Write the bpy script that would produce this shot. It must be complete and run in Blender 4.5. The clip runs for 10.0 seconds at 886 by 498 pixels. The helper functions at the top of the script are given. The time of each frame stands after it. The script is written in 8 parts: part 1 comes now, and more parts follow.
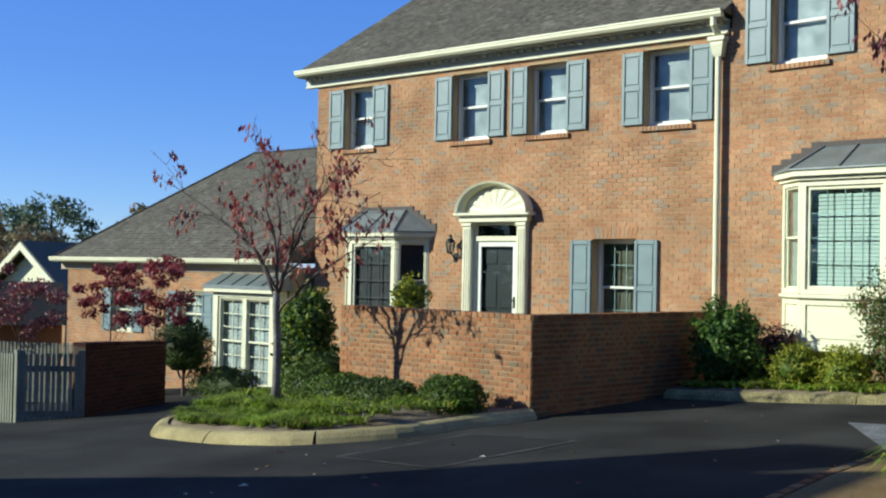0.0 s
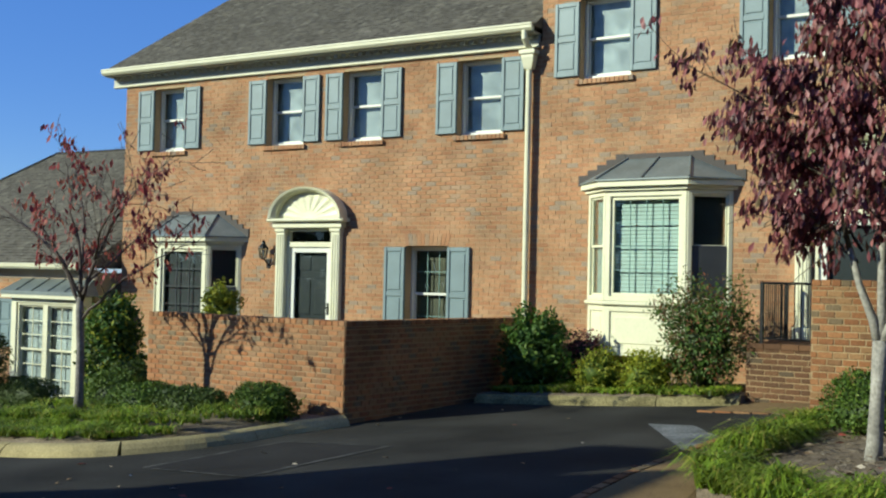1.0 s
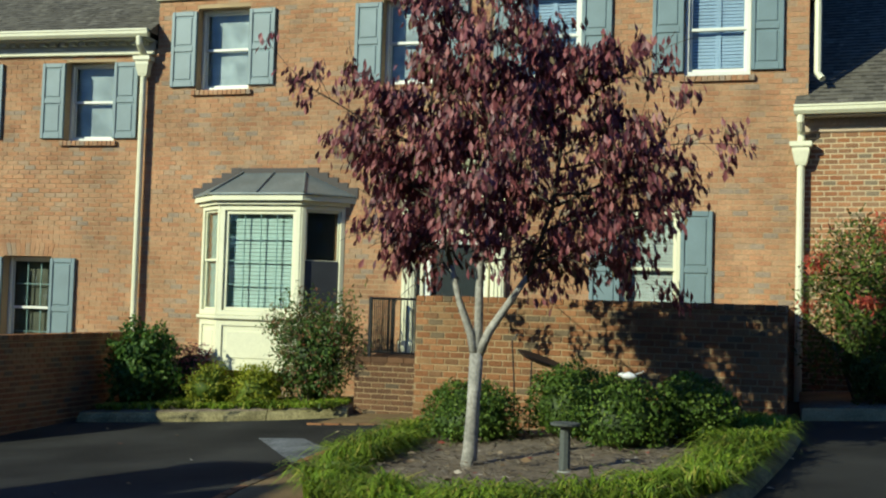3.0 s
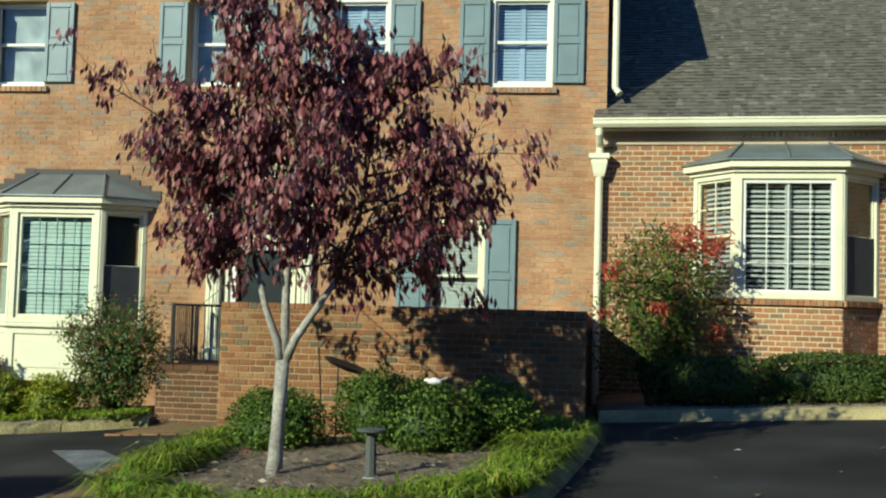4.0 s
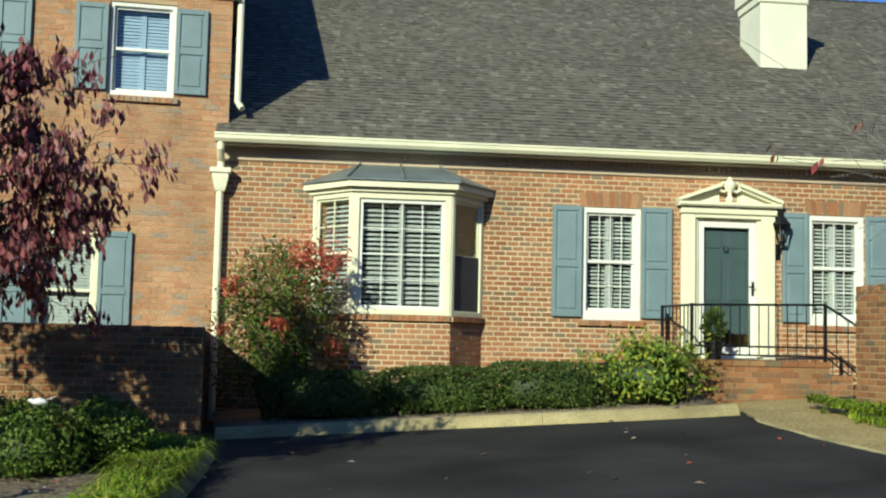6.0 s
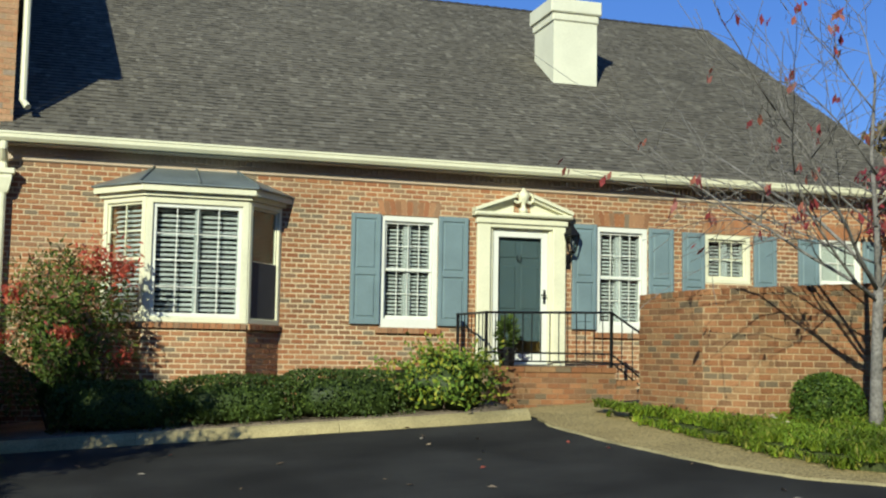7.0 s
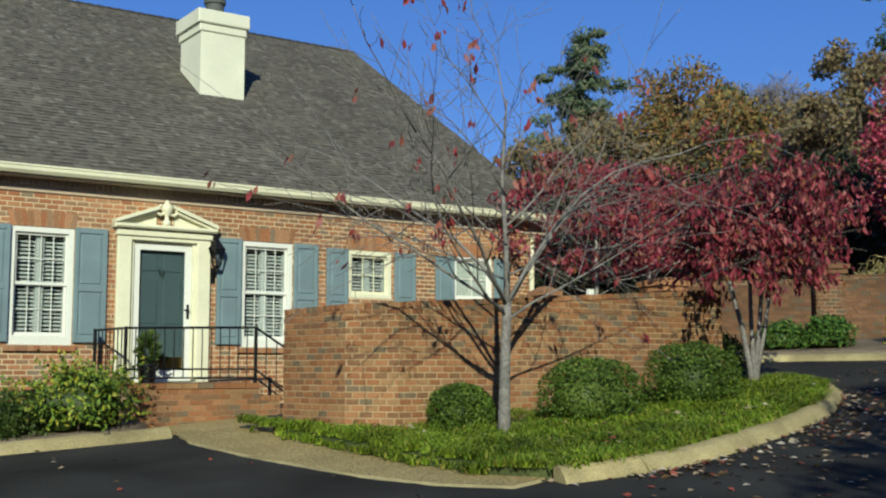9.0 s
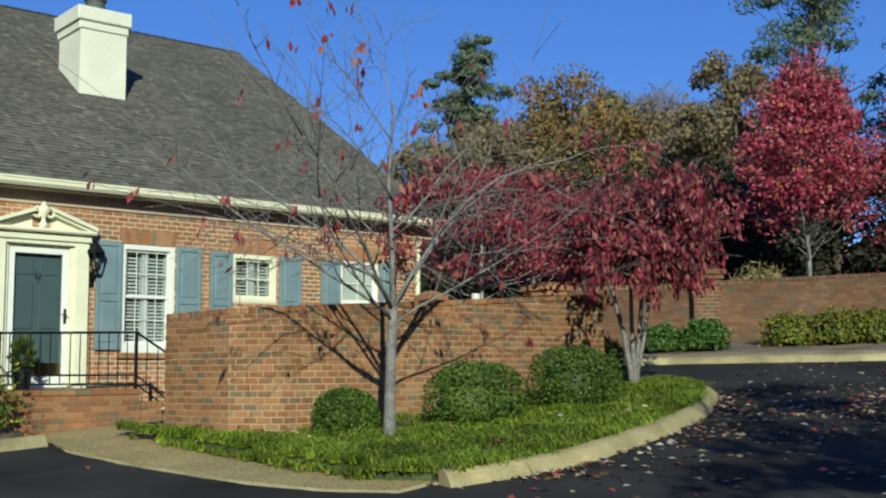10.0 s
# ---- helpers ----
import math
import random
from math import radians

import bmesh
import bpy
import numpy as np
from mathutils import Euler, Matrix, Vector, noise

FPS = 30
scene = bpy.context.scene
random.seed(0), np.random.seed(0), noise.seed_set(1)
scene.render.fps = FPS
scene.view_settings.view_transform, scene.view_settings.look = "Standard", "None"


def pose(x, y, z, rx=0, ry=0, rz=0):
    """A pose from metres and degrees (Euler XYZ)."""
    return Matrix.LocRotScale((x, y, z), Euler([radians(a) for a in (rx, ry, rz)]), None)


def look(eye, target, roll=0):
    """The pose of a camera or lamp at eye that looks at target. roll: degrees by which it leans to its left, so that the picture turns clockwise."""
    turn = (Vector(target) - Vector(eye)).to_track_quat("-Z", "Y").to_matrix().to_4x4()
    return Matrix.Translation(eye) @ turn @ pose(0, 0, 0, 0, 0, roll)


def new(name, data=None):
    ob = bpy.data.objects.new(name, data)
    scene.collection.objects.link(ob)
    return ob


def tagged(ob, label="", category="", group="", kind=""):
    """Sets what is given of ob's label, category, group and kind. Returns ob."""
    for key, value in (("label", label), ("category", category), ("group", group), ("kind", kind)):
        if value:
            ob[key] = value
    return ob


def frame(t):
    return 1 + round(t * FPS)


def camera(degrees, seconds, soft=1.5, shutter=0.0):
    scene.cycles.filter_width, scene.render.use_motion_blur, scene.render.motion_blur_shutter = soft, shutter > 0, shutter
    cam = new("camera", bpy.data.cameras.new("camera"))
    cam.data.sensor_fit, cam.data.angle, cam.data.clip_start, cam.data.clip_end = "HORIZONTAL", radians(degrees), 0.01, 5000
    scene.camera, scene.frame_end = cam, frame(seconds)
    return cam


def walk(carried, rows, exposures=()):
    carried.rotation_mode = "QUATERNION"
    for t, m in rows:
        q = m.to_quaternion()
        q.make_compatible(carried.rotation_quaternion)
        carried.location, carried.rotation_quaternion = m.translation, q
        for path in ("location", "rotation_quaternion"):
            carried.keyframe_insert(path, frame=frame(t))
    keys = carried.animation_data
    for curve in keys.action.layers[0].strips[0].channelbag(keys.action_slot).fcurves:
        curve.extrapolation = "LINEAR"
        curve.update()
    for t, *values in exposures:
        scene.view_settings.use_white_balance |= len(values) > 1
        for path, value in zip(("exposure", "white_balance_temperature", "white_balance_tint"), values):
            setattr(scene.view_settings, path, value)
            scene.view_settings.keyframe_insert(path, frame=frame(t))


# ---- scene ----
cam = camera(42.28, 10.0, soft=2.2)
EYE = (0.0, 0.0, 1.6)
ROWS = [
    (0.0, 91.06, -1.09, 45.30), (0.5, 91.32, -1.22, 40.69), (1.0, 91.57, -1.31, 36.01), (1.5, 91.83, -1.35, 31.36),
    (2.0, 92.11, -1.42, 26.65), (2.5, 92.42, -1.58, 21.82), (2.7, 92.57, -1.67, 19.82), (3.8, 93.28, -1.60, 9.13),
    (4.0, 93.39, -1.62, 7.23), (4.5, 93.69, -1.68, 2.49), (5.0, 93.99, -1.53, -2.16), (5.5, 94.29, -1.44, -6.82),
    (5.7, 94.43, -1.40, -8.72), (6.8, 95.12, -0.99, -19.68), (7.0, 95.22, -0.98, -21.71), (7.5, 95.51, -0.73, -26.79),
    (8.0, 95.75, -0.44, -31.56), (8.5, 95.94, -0.11, -35.75), (9.0, 96.09, 0.08, -39.28), (9.5, 96.21, 0.21, -42.33),
    (10.0, 96.28, 0.41, -44.96),
]
walk(cam, [(t, pose(*EYE, rx, ry, rz)) for t, rx, ry, rz in ROWS],
     exposures=[(0.0, 0.54, 6200, -2), (0.8, 0.46, 6400, -5), (2.0, 0.28, 6620, -9), (2.7, 0.28, 6600, -9), (4.0, 0.43, 6560, -9), (5.5, 0.48, 6540, -8), (7.5, 0.26, 6520, -3), (8.5, 0.15, 6430, -3), (9.5, 0.21, 6300, -3), (10.0, 0.24, 6120, -4)])

# ---------------------------------------------------------------- light
SUN_AZ, SUN_EL = radians(-142.0), radians(24.5)      # where the sun stands: behind the camera, to its left
world = bpy.data.worlds.new("sky")
scene.world = world
world.use_nodes = True
wn = world.node_tree
sky = wn.nodes.new("ShaderNodeTexSky")
sky.sky_type, sky.sun_disc = "NISHITA", False
sky.sun_elevation, sky.sun_rotation = SUN_EL, SUN_AZ
sky.air_density, sky.dust_density, sky.ozone_density = 0.8, 0.0, 3.0
deep = wn.nodes.new("ShaderNodeHueSaturation")       # a deep, clear autumn blue
deep.inputs["Hue"].default_value, deep.inputs["Saturation"].default_value, deep.inputs["Value"].default_value = 0.52, 1.15, 1.45
wn.links.new(sky.outputs[0], deep.inputs["Color"])
clear = wn.nodes.new("ShaderNodeMix")                 # evens the blue towards the horizon
clear.data_type = "RGBA"
clear.inputs["Factor"].default_value = 0.45
clear.inputs[7].default_value = (0.88, 2.85, 9.8, 1.0)
wn.links.new(deep.outputs[0], clear.inputs[6])
wn.links.new(clear.outputs[2], wn.nodes["Background"].inputs[0])
wn.nodes["Background"].inputs[1].default_value = 0.070
sun_data = bpy.data.lights.new("sun", "SUN")
sun_data.energy, sun_data.angle, sun_data.color = 5.0, radians(0.53), (0.98, 0.935, 0.82)
sun = new("sun", sun_data)
sun_dir = Vector((math.sin(SUN_AZ) * math.cos(SUN_EL), math.cos(SUN_AZ) * math.cos(SUN_EL), math.sin(SUN_EL)))
sun.matrix_world = look(sun_dir * 60, (0, 0, 0))


# ---------------------------------------------------------------- materials
def material(name, colour, rough=0.7, metal=0.0, grain=0.15, scale=30.0, bump=0.0, stain=0.15, stain_scale=1.2, tint=None):
    """A surface with fine grain, broad stains and relief; tint: colours picked at random for each piece."""
    m = bpy.data.materials.new(name)
    m.use_nodes = True
    n, l = m.node_tree.nodes, m.node_tree.links
    b = n["Principled BSDF"]
    b.inputs["Roughness"].default_value, b.inputs["Metallic"].default_value = rough, metal
    b.inputs["Specular IOR Level"].default_value = 0.10 if rough > 0.8 else 0.5     # porous surfaces hardly shine
    geo = n.new("ShaderNodeNewGeometry")
    if tint:
        info, add = n.new("ShaderNodeObjectInfo"), n.new("ShaderNodeMath")
        add.operation = "ADD"
        l.new(info.outputs["Random"], add.inputs[0])
        l.new(geo.outputs["Random Per Island"], add.inputs[1])
        frac = n.new("ShaderNodeMath")
        frac.operation = "FRACT"
        l.new(add.outputs[0], frac.inputs[0])
        ramp = n.new("ShaderNodeValToRGB")
        ramp.color_ramp.interpolation = "CONSTANT"
        while len(ramp.color_ramp.elements) < len(tint):
            ramp.color_ramp.elements.new(0.5)
        for i, (e, (at, c)) in enumerate(zip(ramp.color_ramp.elements, tint)):
            e.position, e.color = at, (*c, 1)
        l.new(frac.outputs[0], ramp.inputs[0])
        base = ramp.outputs[0]
    else:
        rgb = n.new("ShaderNodeRGB")
        rgb.outputs[0].default_value = (*colour, 1)
        base = rgb.outputs[0]
    fine, broad = n.new("ShaderNodeTexNoise"), n.new("ShaderNodeTexNoise")
    fine.inputs["Scale"].default_value, fine.inputs["Detail"].default_value = scale, 4
    broad.inputs["Scale"].default_value, broad.inputs["Detail"].default_value = stain_scale, 5
    for t in (fine, broad):
        l.new(geo.outputs["Position"], t.inputs["Vector"])
    for t, amount in ((fine, grain), (broad, stain)):
        if amount:
            mr = n.new("ShaderNodeMapRange")
            mr.inputs[1].default_value, mr.inputs[2].default_value = 0.3, 0.7
            mr.inputs[3].default_value, mr.inputs[4].default_value = 1 - amount, 1 + amount
            l.new(t.outputs[0], mr.inputs[0])
            mix = n.new("ShaderNodeVectorMath")
            mix.operation = "SCALE"
            l.new(base, mix.inputs[0])
            l.new(mr.outputs[0], mix.inputs["Scale"])
            base = mix.outputs[0]
    l.new(base, b.inputs["Base Color"])
    if bump:
        bp = n.new("ShaderNodeBump")
        bp.inputs["Strength"].default_value, bp.inputs["Distance"].default_value = bump, 0.01
        l.new(fine.outputs[0], bp.inputs["Height"])
        l.new(bp.outputs[0], b.inputs["Normal"])
    return m


def leaf_material(name, tints, rough=0.55, through_light=0.35, stain=0.2, gloss=0.25):
    """Leaves: a colour for each leaf, some light through them."""
    m = material(name, (0, 0, 0), rough, 0, 0.15, 60, 0, stain, 1.5, tint=tints)
    n, l = m.node_tree.nodes, m.node_tree.links
    b = n["Principled BSDF"]
    colour = b.inputs["Base Color"].links[0].from_socket
    b.inputs["Specular IOR Level"].default_value = gloss
    tr, mix = n.new("ShaderNodeBsdfTranslucent"), n.new("ShaderNodeMixShader")
    l.new(colour, tr.inputs[0])
    mix.inputs[0].default_value = through_light
    l.new(b.outputs[0], mix.inputs[1])
    l.new(tr.outputs[0], mix.inputs[2])
    l.new(mix.outputs[0], n["Material Output"].inputs[0])
    return m


def glass_material(name, tint=(0.75, 0.8, 0.8)):
    m = bpy.data.materials.new(name)
    m.use_nodes = True
    n, l = m.node_tree.nodes, m.node_tree.links
    n.remove(n["Principled BSDF"])
    clear, gloss, mix, fr = n.new("ShaderNodeBsdfTransparent"), n.new("ShaderNodeBsdfGlossy"), n.new("ShaderNodeMixShader"), n.new("ShaderNodeLayerWeight")
    clear.inputs[0].default_value = (*tint, 1)
    gloss.inputs["Roughness"].default_value = 0.01
    fr.inputs["Blend"].default_value = 0.5
    power, add = n.new("ShaderNodeMath"), n.new("ShaderNodeMath")
    power.operation, power.inputs[1].default_value = "POWER", 4.0
    add.operation, add.inputs[1].default_value = "ADD", 0.05
    add.use_clamp = True
    l.new(fr.outputs["Facing"], power.inputs[0])
    l.new(power.outputs[0], add.inputs[0])
    wave, bp, geo = n.new("ShaderNodeTexNoise"), n.new("ShaderNodeBump"), n.new("ShaderNodeNewGeometry")
    wave.inputs["Scale"].default_value = 1.5
    bp.inputs["Strength"].default_value, bp.inputs["Distance"].default_value = 0.06, 0.02
    l.new(geo.outputs["Position"], wave.inputs["Vector"])
    l.new(wave.outputs[0], bp.inputs["Height"])
    l.new(bp.outputs[0], gloss.inputs["Normal"])
    l.new(add.outputs[0], mix.inputs[0])
    l.new(clear.outputs[0], mix.inputs[1])
    l.new(gloss.outputs[0], mix.inputs[2])
    l.new(mix.outputs[0], n["Material Output"].inputs[0])
    return m


BRICK = material("orange_red_brick", (0, 0, 0), 0.85, 0, 0.20, 55, 0.4, 0.24, 1.6, tint=[
    (0.0, (0.3466, 0.1825, 0.09549)), (0.18, (0.3641, 0.2023, 0.1084)), (0.34, (0.3246, 0.1653, 0.08803)), (0.46, (0.351, 0.2109, 0.1186)),
    (0.62, (0.3729, 0.2126, 0.1158)), (0.77, (0.3159, 0.1791, 0.1019)), (0.87, (0.3159, 0.2136, 0.1344)), (0.94, (0.2676, 0.2023, 0.1436))])
BRICK_RED = material("red_brick", (0, 0, 0), 0.85, 0, 0.18, 70, 0.5, 0.2, 0.9, tint=[
    (0.0, (0.2911, 0.1312, 0.0615)), (0.2, (0.3239, 0.1599, 0.0787)), (0.40, (0.2583, 0.1132, 0.0558)), (0.55, (0.3075, 0.1681, 0.0886)),
    (0.70, (0.2337, 0.123, 0.0656)), (0.84, (0.235, 0.143, 0.083)), (0.94, (0.19, 0.145, 0.095))])
# weathered brown brick, darkened further for tree shade over the boundary wall
BRICK_BROWN = material("shade_toned_brown_brick", (0, 0, 0), 0.9, 0, 0.18, 60, 0.5, 0.28, 0.6, tint=[
    (0.0, (0.1189, 0.0623, 0.0344)), (0.3, (0.1394, 0.0754, 0.041)), (0.6, (0.0984, 0.0549, 0.032)), (0.85, (0.0943, 0.0697, 0.0451))])
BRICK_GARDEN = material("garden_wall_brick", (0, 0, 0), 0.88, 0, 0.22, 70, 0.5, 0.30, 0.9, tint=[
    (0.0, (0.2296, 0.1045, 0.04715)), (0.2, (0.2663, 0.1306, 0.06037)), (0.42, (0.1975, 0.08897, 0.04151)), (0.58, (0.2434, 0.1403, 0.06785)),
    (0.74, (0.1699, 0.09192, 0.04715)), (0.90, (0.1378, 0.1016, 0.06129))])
# red brick and mortar with a wall's shade put into their colour
BRICK_SHADED = material("shaded_red_brick", (0, 0, 0), 0.9, 0, 0.18, 60, 0.5, 0.3, 0.8, tint=[
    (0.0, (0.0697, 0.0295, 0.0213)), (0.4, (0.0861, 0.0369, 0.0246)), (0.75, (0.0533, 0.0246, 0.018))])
MORTAR_SHADED = material("shade_toned_mortar", (0.1066, 0.0754, 0.0533), 0.95, 0, 0.2, 60, 0.4, 0.2)
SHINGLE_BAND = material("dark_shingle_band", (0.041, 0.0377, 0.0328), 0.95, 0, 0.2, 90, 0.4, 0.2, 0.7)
SHINGLE_DARK = material("dark_old_shingle", (0.0287, 0.0279, 0.0271), 0.95, 0, 0.3, 60, 0.4, 0.25, 1.0)
FLASHING = material("dark_brown_flashing", (0.0328, 0.0246, 0.0213), 0.6, 0.2, 0.1, 30, 0.1, 0.15)
MORTAR = material("mortar_tan", (0.3854, 0.287, 0.1681), 0.95, 0, 0.15, 60, 0.4, 0.15)
MORTAR_BROWN = material("mortar_brown", (0.287, 0.1968, 0.1189), 0.95, 0, 0.2, 60, 0.4, 0.25)
MORTAR_OCHRE = material("mortar_ochre", (0.34, 0.245, 0.138), 0.95, 0, 0.2, 60, 0.4, 0.25)
MORTAR_PALE = material("mortar_pale", (0.5412, 0.4346, 0.2747), 0.95, 0, 0.15, 60, 0.4, 0.15)
CREAM = material("cream_paint", (0.6396, 0.6191, 0.4346), 0.5, 0, 0.05, 40, 0.1, 0.07, 2.0)
WHITE = material("white_paint", (0.656, 0.656, 0.574), 0.45, 0, 0.04, 40, 0.05, 0.05)
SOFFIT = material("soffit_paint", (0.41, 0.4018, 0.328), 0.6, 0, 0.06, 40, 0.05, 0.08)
# tan frieze, kept darker than the cream to carry the eave's shade
FRIEZE_TAN = material("shade_toned_tan_frieze", (0.42, 0.33, 0.23), 0.7, 0, 0.06, 40, 0.05, 0.1)
SHUTTER = material("grey_green_shutter_paint", (0.145, 0.203, 0.212), 0.5, 0, 0.06, 50, 0.1, 0.10, 3)
DOOR_BLUE = material("slate_blue_door_paint", (0.0984, 0.1353, 0.141), 0.4, 0, 0.05, 40, 0.05, 0.06)
DOOR_DARK = material("dark_door_paint", (0.0246, 0.0287, 0.0328), 0.4, 0, 0.05, 40, 0.05, 0.06)
METAL_ROOF = material("weathered_metal_roof", (0.178, 0.205, 0.198), 0.42, 0.35, 0.08, 20, 0.1, 0.18, 2.5)
IRON = material("black_iron", (0.0148, 0.0148, 0.0148), 0.45, 0.6, 0.1, 40, 0.1, 0.1)
BRASS = material("brass", (0.369, 0.246, 0.082), 0.3, 1.0, 0.05, 40)
SLAT = material("shutter_slat_white", (0.615, 0.615, 0.574), 0.5, 0, 0.03, 40)
SLAT_GREEN = material("blind_pale_green", (0.4756, 0.6068, 0.5412), 0.5, 0, 0.04, 40)
BAR_GREEN = material("green_glazing_bar", (0.1394, 0.246, 0.2214), 0.5, 0, 0.04, 40)
SLAT_BLUE = material("blind_pale_blue", (0.451, 0.5576, 0.697), 0.5, 0, 0.04, 40)
CURTAIN = material("sheer_curtain", (0.5084, 0.5412, 0.5412), 0.8, 0, 0.10, 9, 0, 0.30, 3)
BLIND_DIM = material("dim_linen_blind", (0.164, 0.1558, 0.1148), 0.9, 0, 0.1, 30, 0, 0.25, 3)
# room surfaces coloured near-black, so that interiors look unlit
ROOM = material("unlit_room_dark", (0.082, 0.0779, 0.0738), 0.9, 0, 0.05, 8)
GLASS = glass_material("window_glass")
GLASS_DARK = glass_material("screened_glass", (0.1804, 0.1886, 0.1968))
SCREEN = material("insect_screen", (0.0451, 0.0492, 0.0533), 0.8, 0, 0.1, 120, 0, 0.15, 3)
SHINGLE = material("grey_asphalt_shingle", (0, 0, 0), 0.95, 0, 0.16, 90, 0.5, 0.10, 0.7, tint=[
    (0.0, (0.1155, 0.1045, 0.08257)), (0.2, (0.128, 0.116, 0.09127)), (0.45, (0.101, 0.09126, 0.07219)), (0.6, (0.1371, 0.124, 0.09731)),
    (0.8, (0.1136, 0.1027, 0.08173)), (0.93, (0.1696, 0.1541, 0.1217))])
ASPHALT = material("asphalt", (0.030, 0.029, 0.0255), 0.92, 0, 0.5, 160, 0.6, 0.42, 0.8)
ASPHALT_SEAM = material("gritty_asphalt_seam", (0.0615, 0.059, 0.0541), 0.9, 0, 0.6, 60, 0.6, 0.5, 3)
ASPHALT_PATCH = material("asphalt_patch", (0.0245, 0.0235, 0.022), 0.95, 0, 0.4, 160, 0.6, 0.3, 0.8)
CONCRETE = material("kerb_concrete", (0.30, 0.25, 0.125), 0.9, 0, 0.22, 50, 0.5, 0.34, 1.8)
KERB_MOSSY = material("mossy_kerb_stone", (0.205, 0.1763, 0.0861), 0.95, 0, 0.35, 40, 0.7, 0.5, 2.5)
AGGREGATE_BROWN = material("brown_exposed_aggregate", (0.1845, 0.123, 0.059), 0.9, 0, 0.45, 90, 0.7, 0.25, 1.2)
AGGREGATE = material("exposed_aggregate", (0.30, 0.232, 0.104), 0.9, 0, 0.6, 38, 0.7, 0.15, 1.2)
PAINT_WORN = material("worn_white_paint", (0.1107, 0.1148, 0.1148), 0.85, 0, 0.5, 40, 0.2, 0.55, 2.5)
SOIL = material("mulch_soil", (0.1558, 0.123, 0.0861), 0.95, 0, 0.45, 45, 0.8, 0.3, 2)
GRASS_GROUND = material("ground_cover", (0.0574, 0.0697, 0.0246), 0.95, 0, 0.4, 30, 0.6, 0.3, 1)
STUCCO = material("cream_stucco", (0.6232, 0.615, 0.4756), 0.85, 0, 0.06, 50, 0.3, 0.08)
BARK_PALE = material("pale_bark", (0.2706, 0.2542, 0.2214), 0.9, 0, 0.3, 35, 0.6, 0.25, 5)
BARK_MID = material("mid_grey_bark", (0.1722, 0.1599, 0.1435), 0.9, 0, 0.35, 35, 0.6, 0.3, 5)
BARK_GREY = material("grey_bark", (0.1025, 0.082, 0.0722), 0.9, 0, 0.3, 35, 0.6, 0.25, 5)
BARK_DARK = material("dark_bark", (0.082, 0.0656, 0.0492), 0.9, 0, 0.3, 20, 0.6, 0.25, 3)
STONE = material("grey_cast_stone", (0.082, 0.0886, 0.0804), 0.85, 0, 0.15, 50, 0.4, 0.2, 3)
STONE_PALE = material("pale_cast_stone", (0.2788, 0.287, 0.2542), 0.85, 0, 0.15, 50, 0.4, 0.25, 6)
PICKET = material("weathered_picket", (0.20, 0.205, 0.16), 0.85, 0, 0.15, 30, 0.3, 0.2, 2)
TWIG_LEAF = leaf_material("red_orange_leaf", [(0.0, (0.2706, 0.0451, 0.0451)), (0.35, (0.328, 0.1066, 0.0697)), (0.6, (0.205, 0.0369, 0.041)), (0.85, (0.328, 0.1271, 0.1025))])
FLAME_LEAF = leaf_material("flame_red_leaf", [(0.0, (0.46, 0.075, 0.045)), (0.4, (0.52, 0.15, 0.085)), (0.75, (0.36, 0.05, 0.04))])
PLUM_LEAF = leaf_material("plum_leaf", [(0.0, (0.165, 0.045, 0.052)), (0.25, (0.235, 0.068, 0.072)), (0.5, (0.103, 0.032, 0.038)), (0.72, (0.31, 0.112, 0.105)), (0.9, (0.075, 0.036, 0.033)), (0.95, (0.165, 0.118, 0.055))], 0.48, 0.28, 0.2, 0.4)
CRIMSON_LEAF = leaf_material("crimson_leaf", [(0.0, (0.1812, 0.02296, 0.03608)), (0.3, (0.2649, 0.04264, 0.05576)), (0.55, (0.1185, 0.01968, 0.02952)), (0.76, (0.3485, 0.1115, 0.1017)), (0.94, (0.2091, 0.08528, 0.03608))], 0.5, 0.35)
BOX_LEAF = leaf_material("boxwood_leaf", [(0.0, (0.05436, 0.09828, 0.01246)), (0.3, (0.08775, 0.141, 0.01793)), (0.6, (0.03949, 0.07253, 0.01035)), (0.85, (0.1316, 0.1814, 0.02625))], 0.55, 0.25)
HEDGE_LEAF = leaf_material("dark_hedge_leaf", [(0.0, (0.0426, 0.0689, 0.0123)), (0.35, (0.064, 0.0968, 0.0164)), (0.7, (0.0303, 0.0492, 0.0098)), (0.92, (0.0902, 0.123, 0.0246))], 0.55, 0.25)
LAUREL_LEAF = leaf_material("laurel_leaf", [(0.0, (0.0451, 0.0984, 0.018)), (0.35, (0.0779, 0.1476, 0.0221)), (0.7, (0.0328, 0.0738, 0.0148)), (0.9, (0.1312, 0.2009, 0.0312))], 0.55, 0.25)
HYDRANGEA_LEAF = leaf_material("yellowing_broad_leaf", [(0.0, (0.123, 0.1968, 0.0279)), (0.35, (0.2214, 0.2788, 0.0344)), (0.65, (0.0738, 0.1271, 0.023)), (0.82, (0.3608, 0.3444, 0.0492))], 0.5, 0.3)
LIME_LEAF = leaf_material("yellow_green_leaf", [(0.0, (0.2132, 0.2378, 0.0197)), (0.4, (0.2952, 0.2952, 0.0295)), (0.75, (0.1312, 0.1722, 0.0197))], 0.55, 0.3)
NANDINA_LEAF = leaf_material("nandina_leaf", [(0.0, (0.07216, 0.115, 0.0184)), (0.30, (0.1443, 0.1777, 0.03016)), (0.55, (0.05248, 0.07667, 0.01576)), (0.78, (0.1574, 0.1045, 0.05576)), (0.95, (0.2165, 0.06273, 0.03608))], 0.55, 0.3)
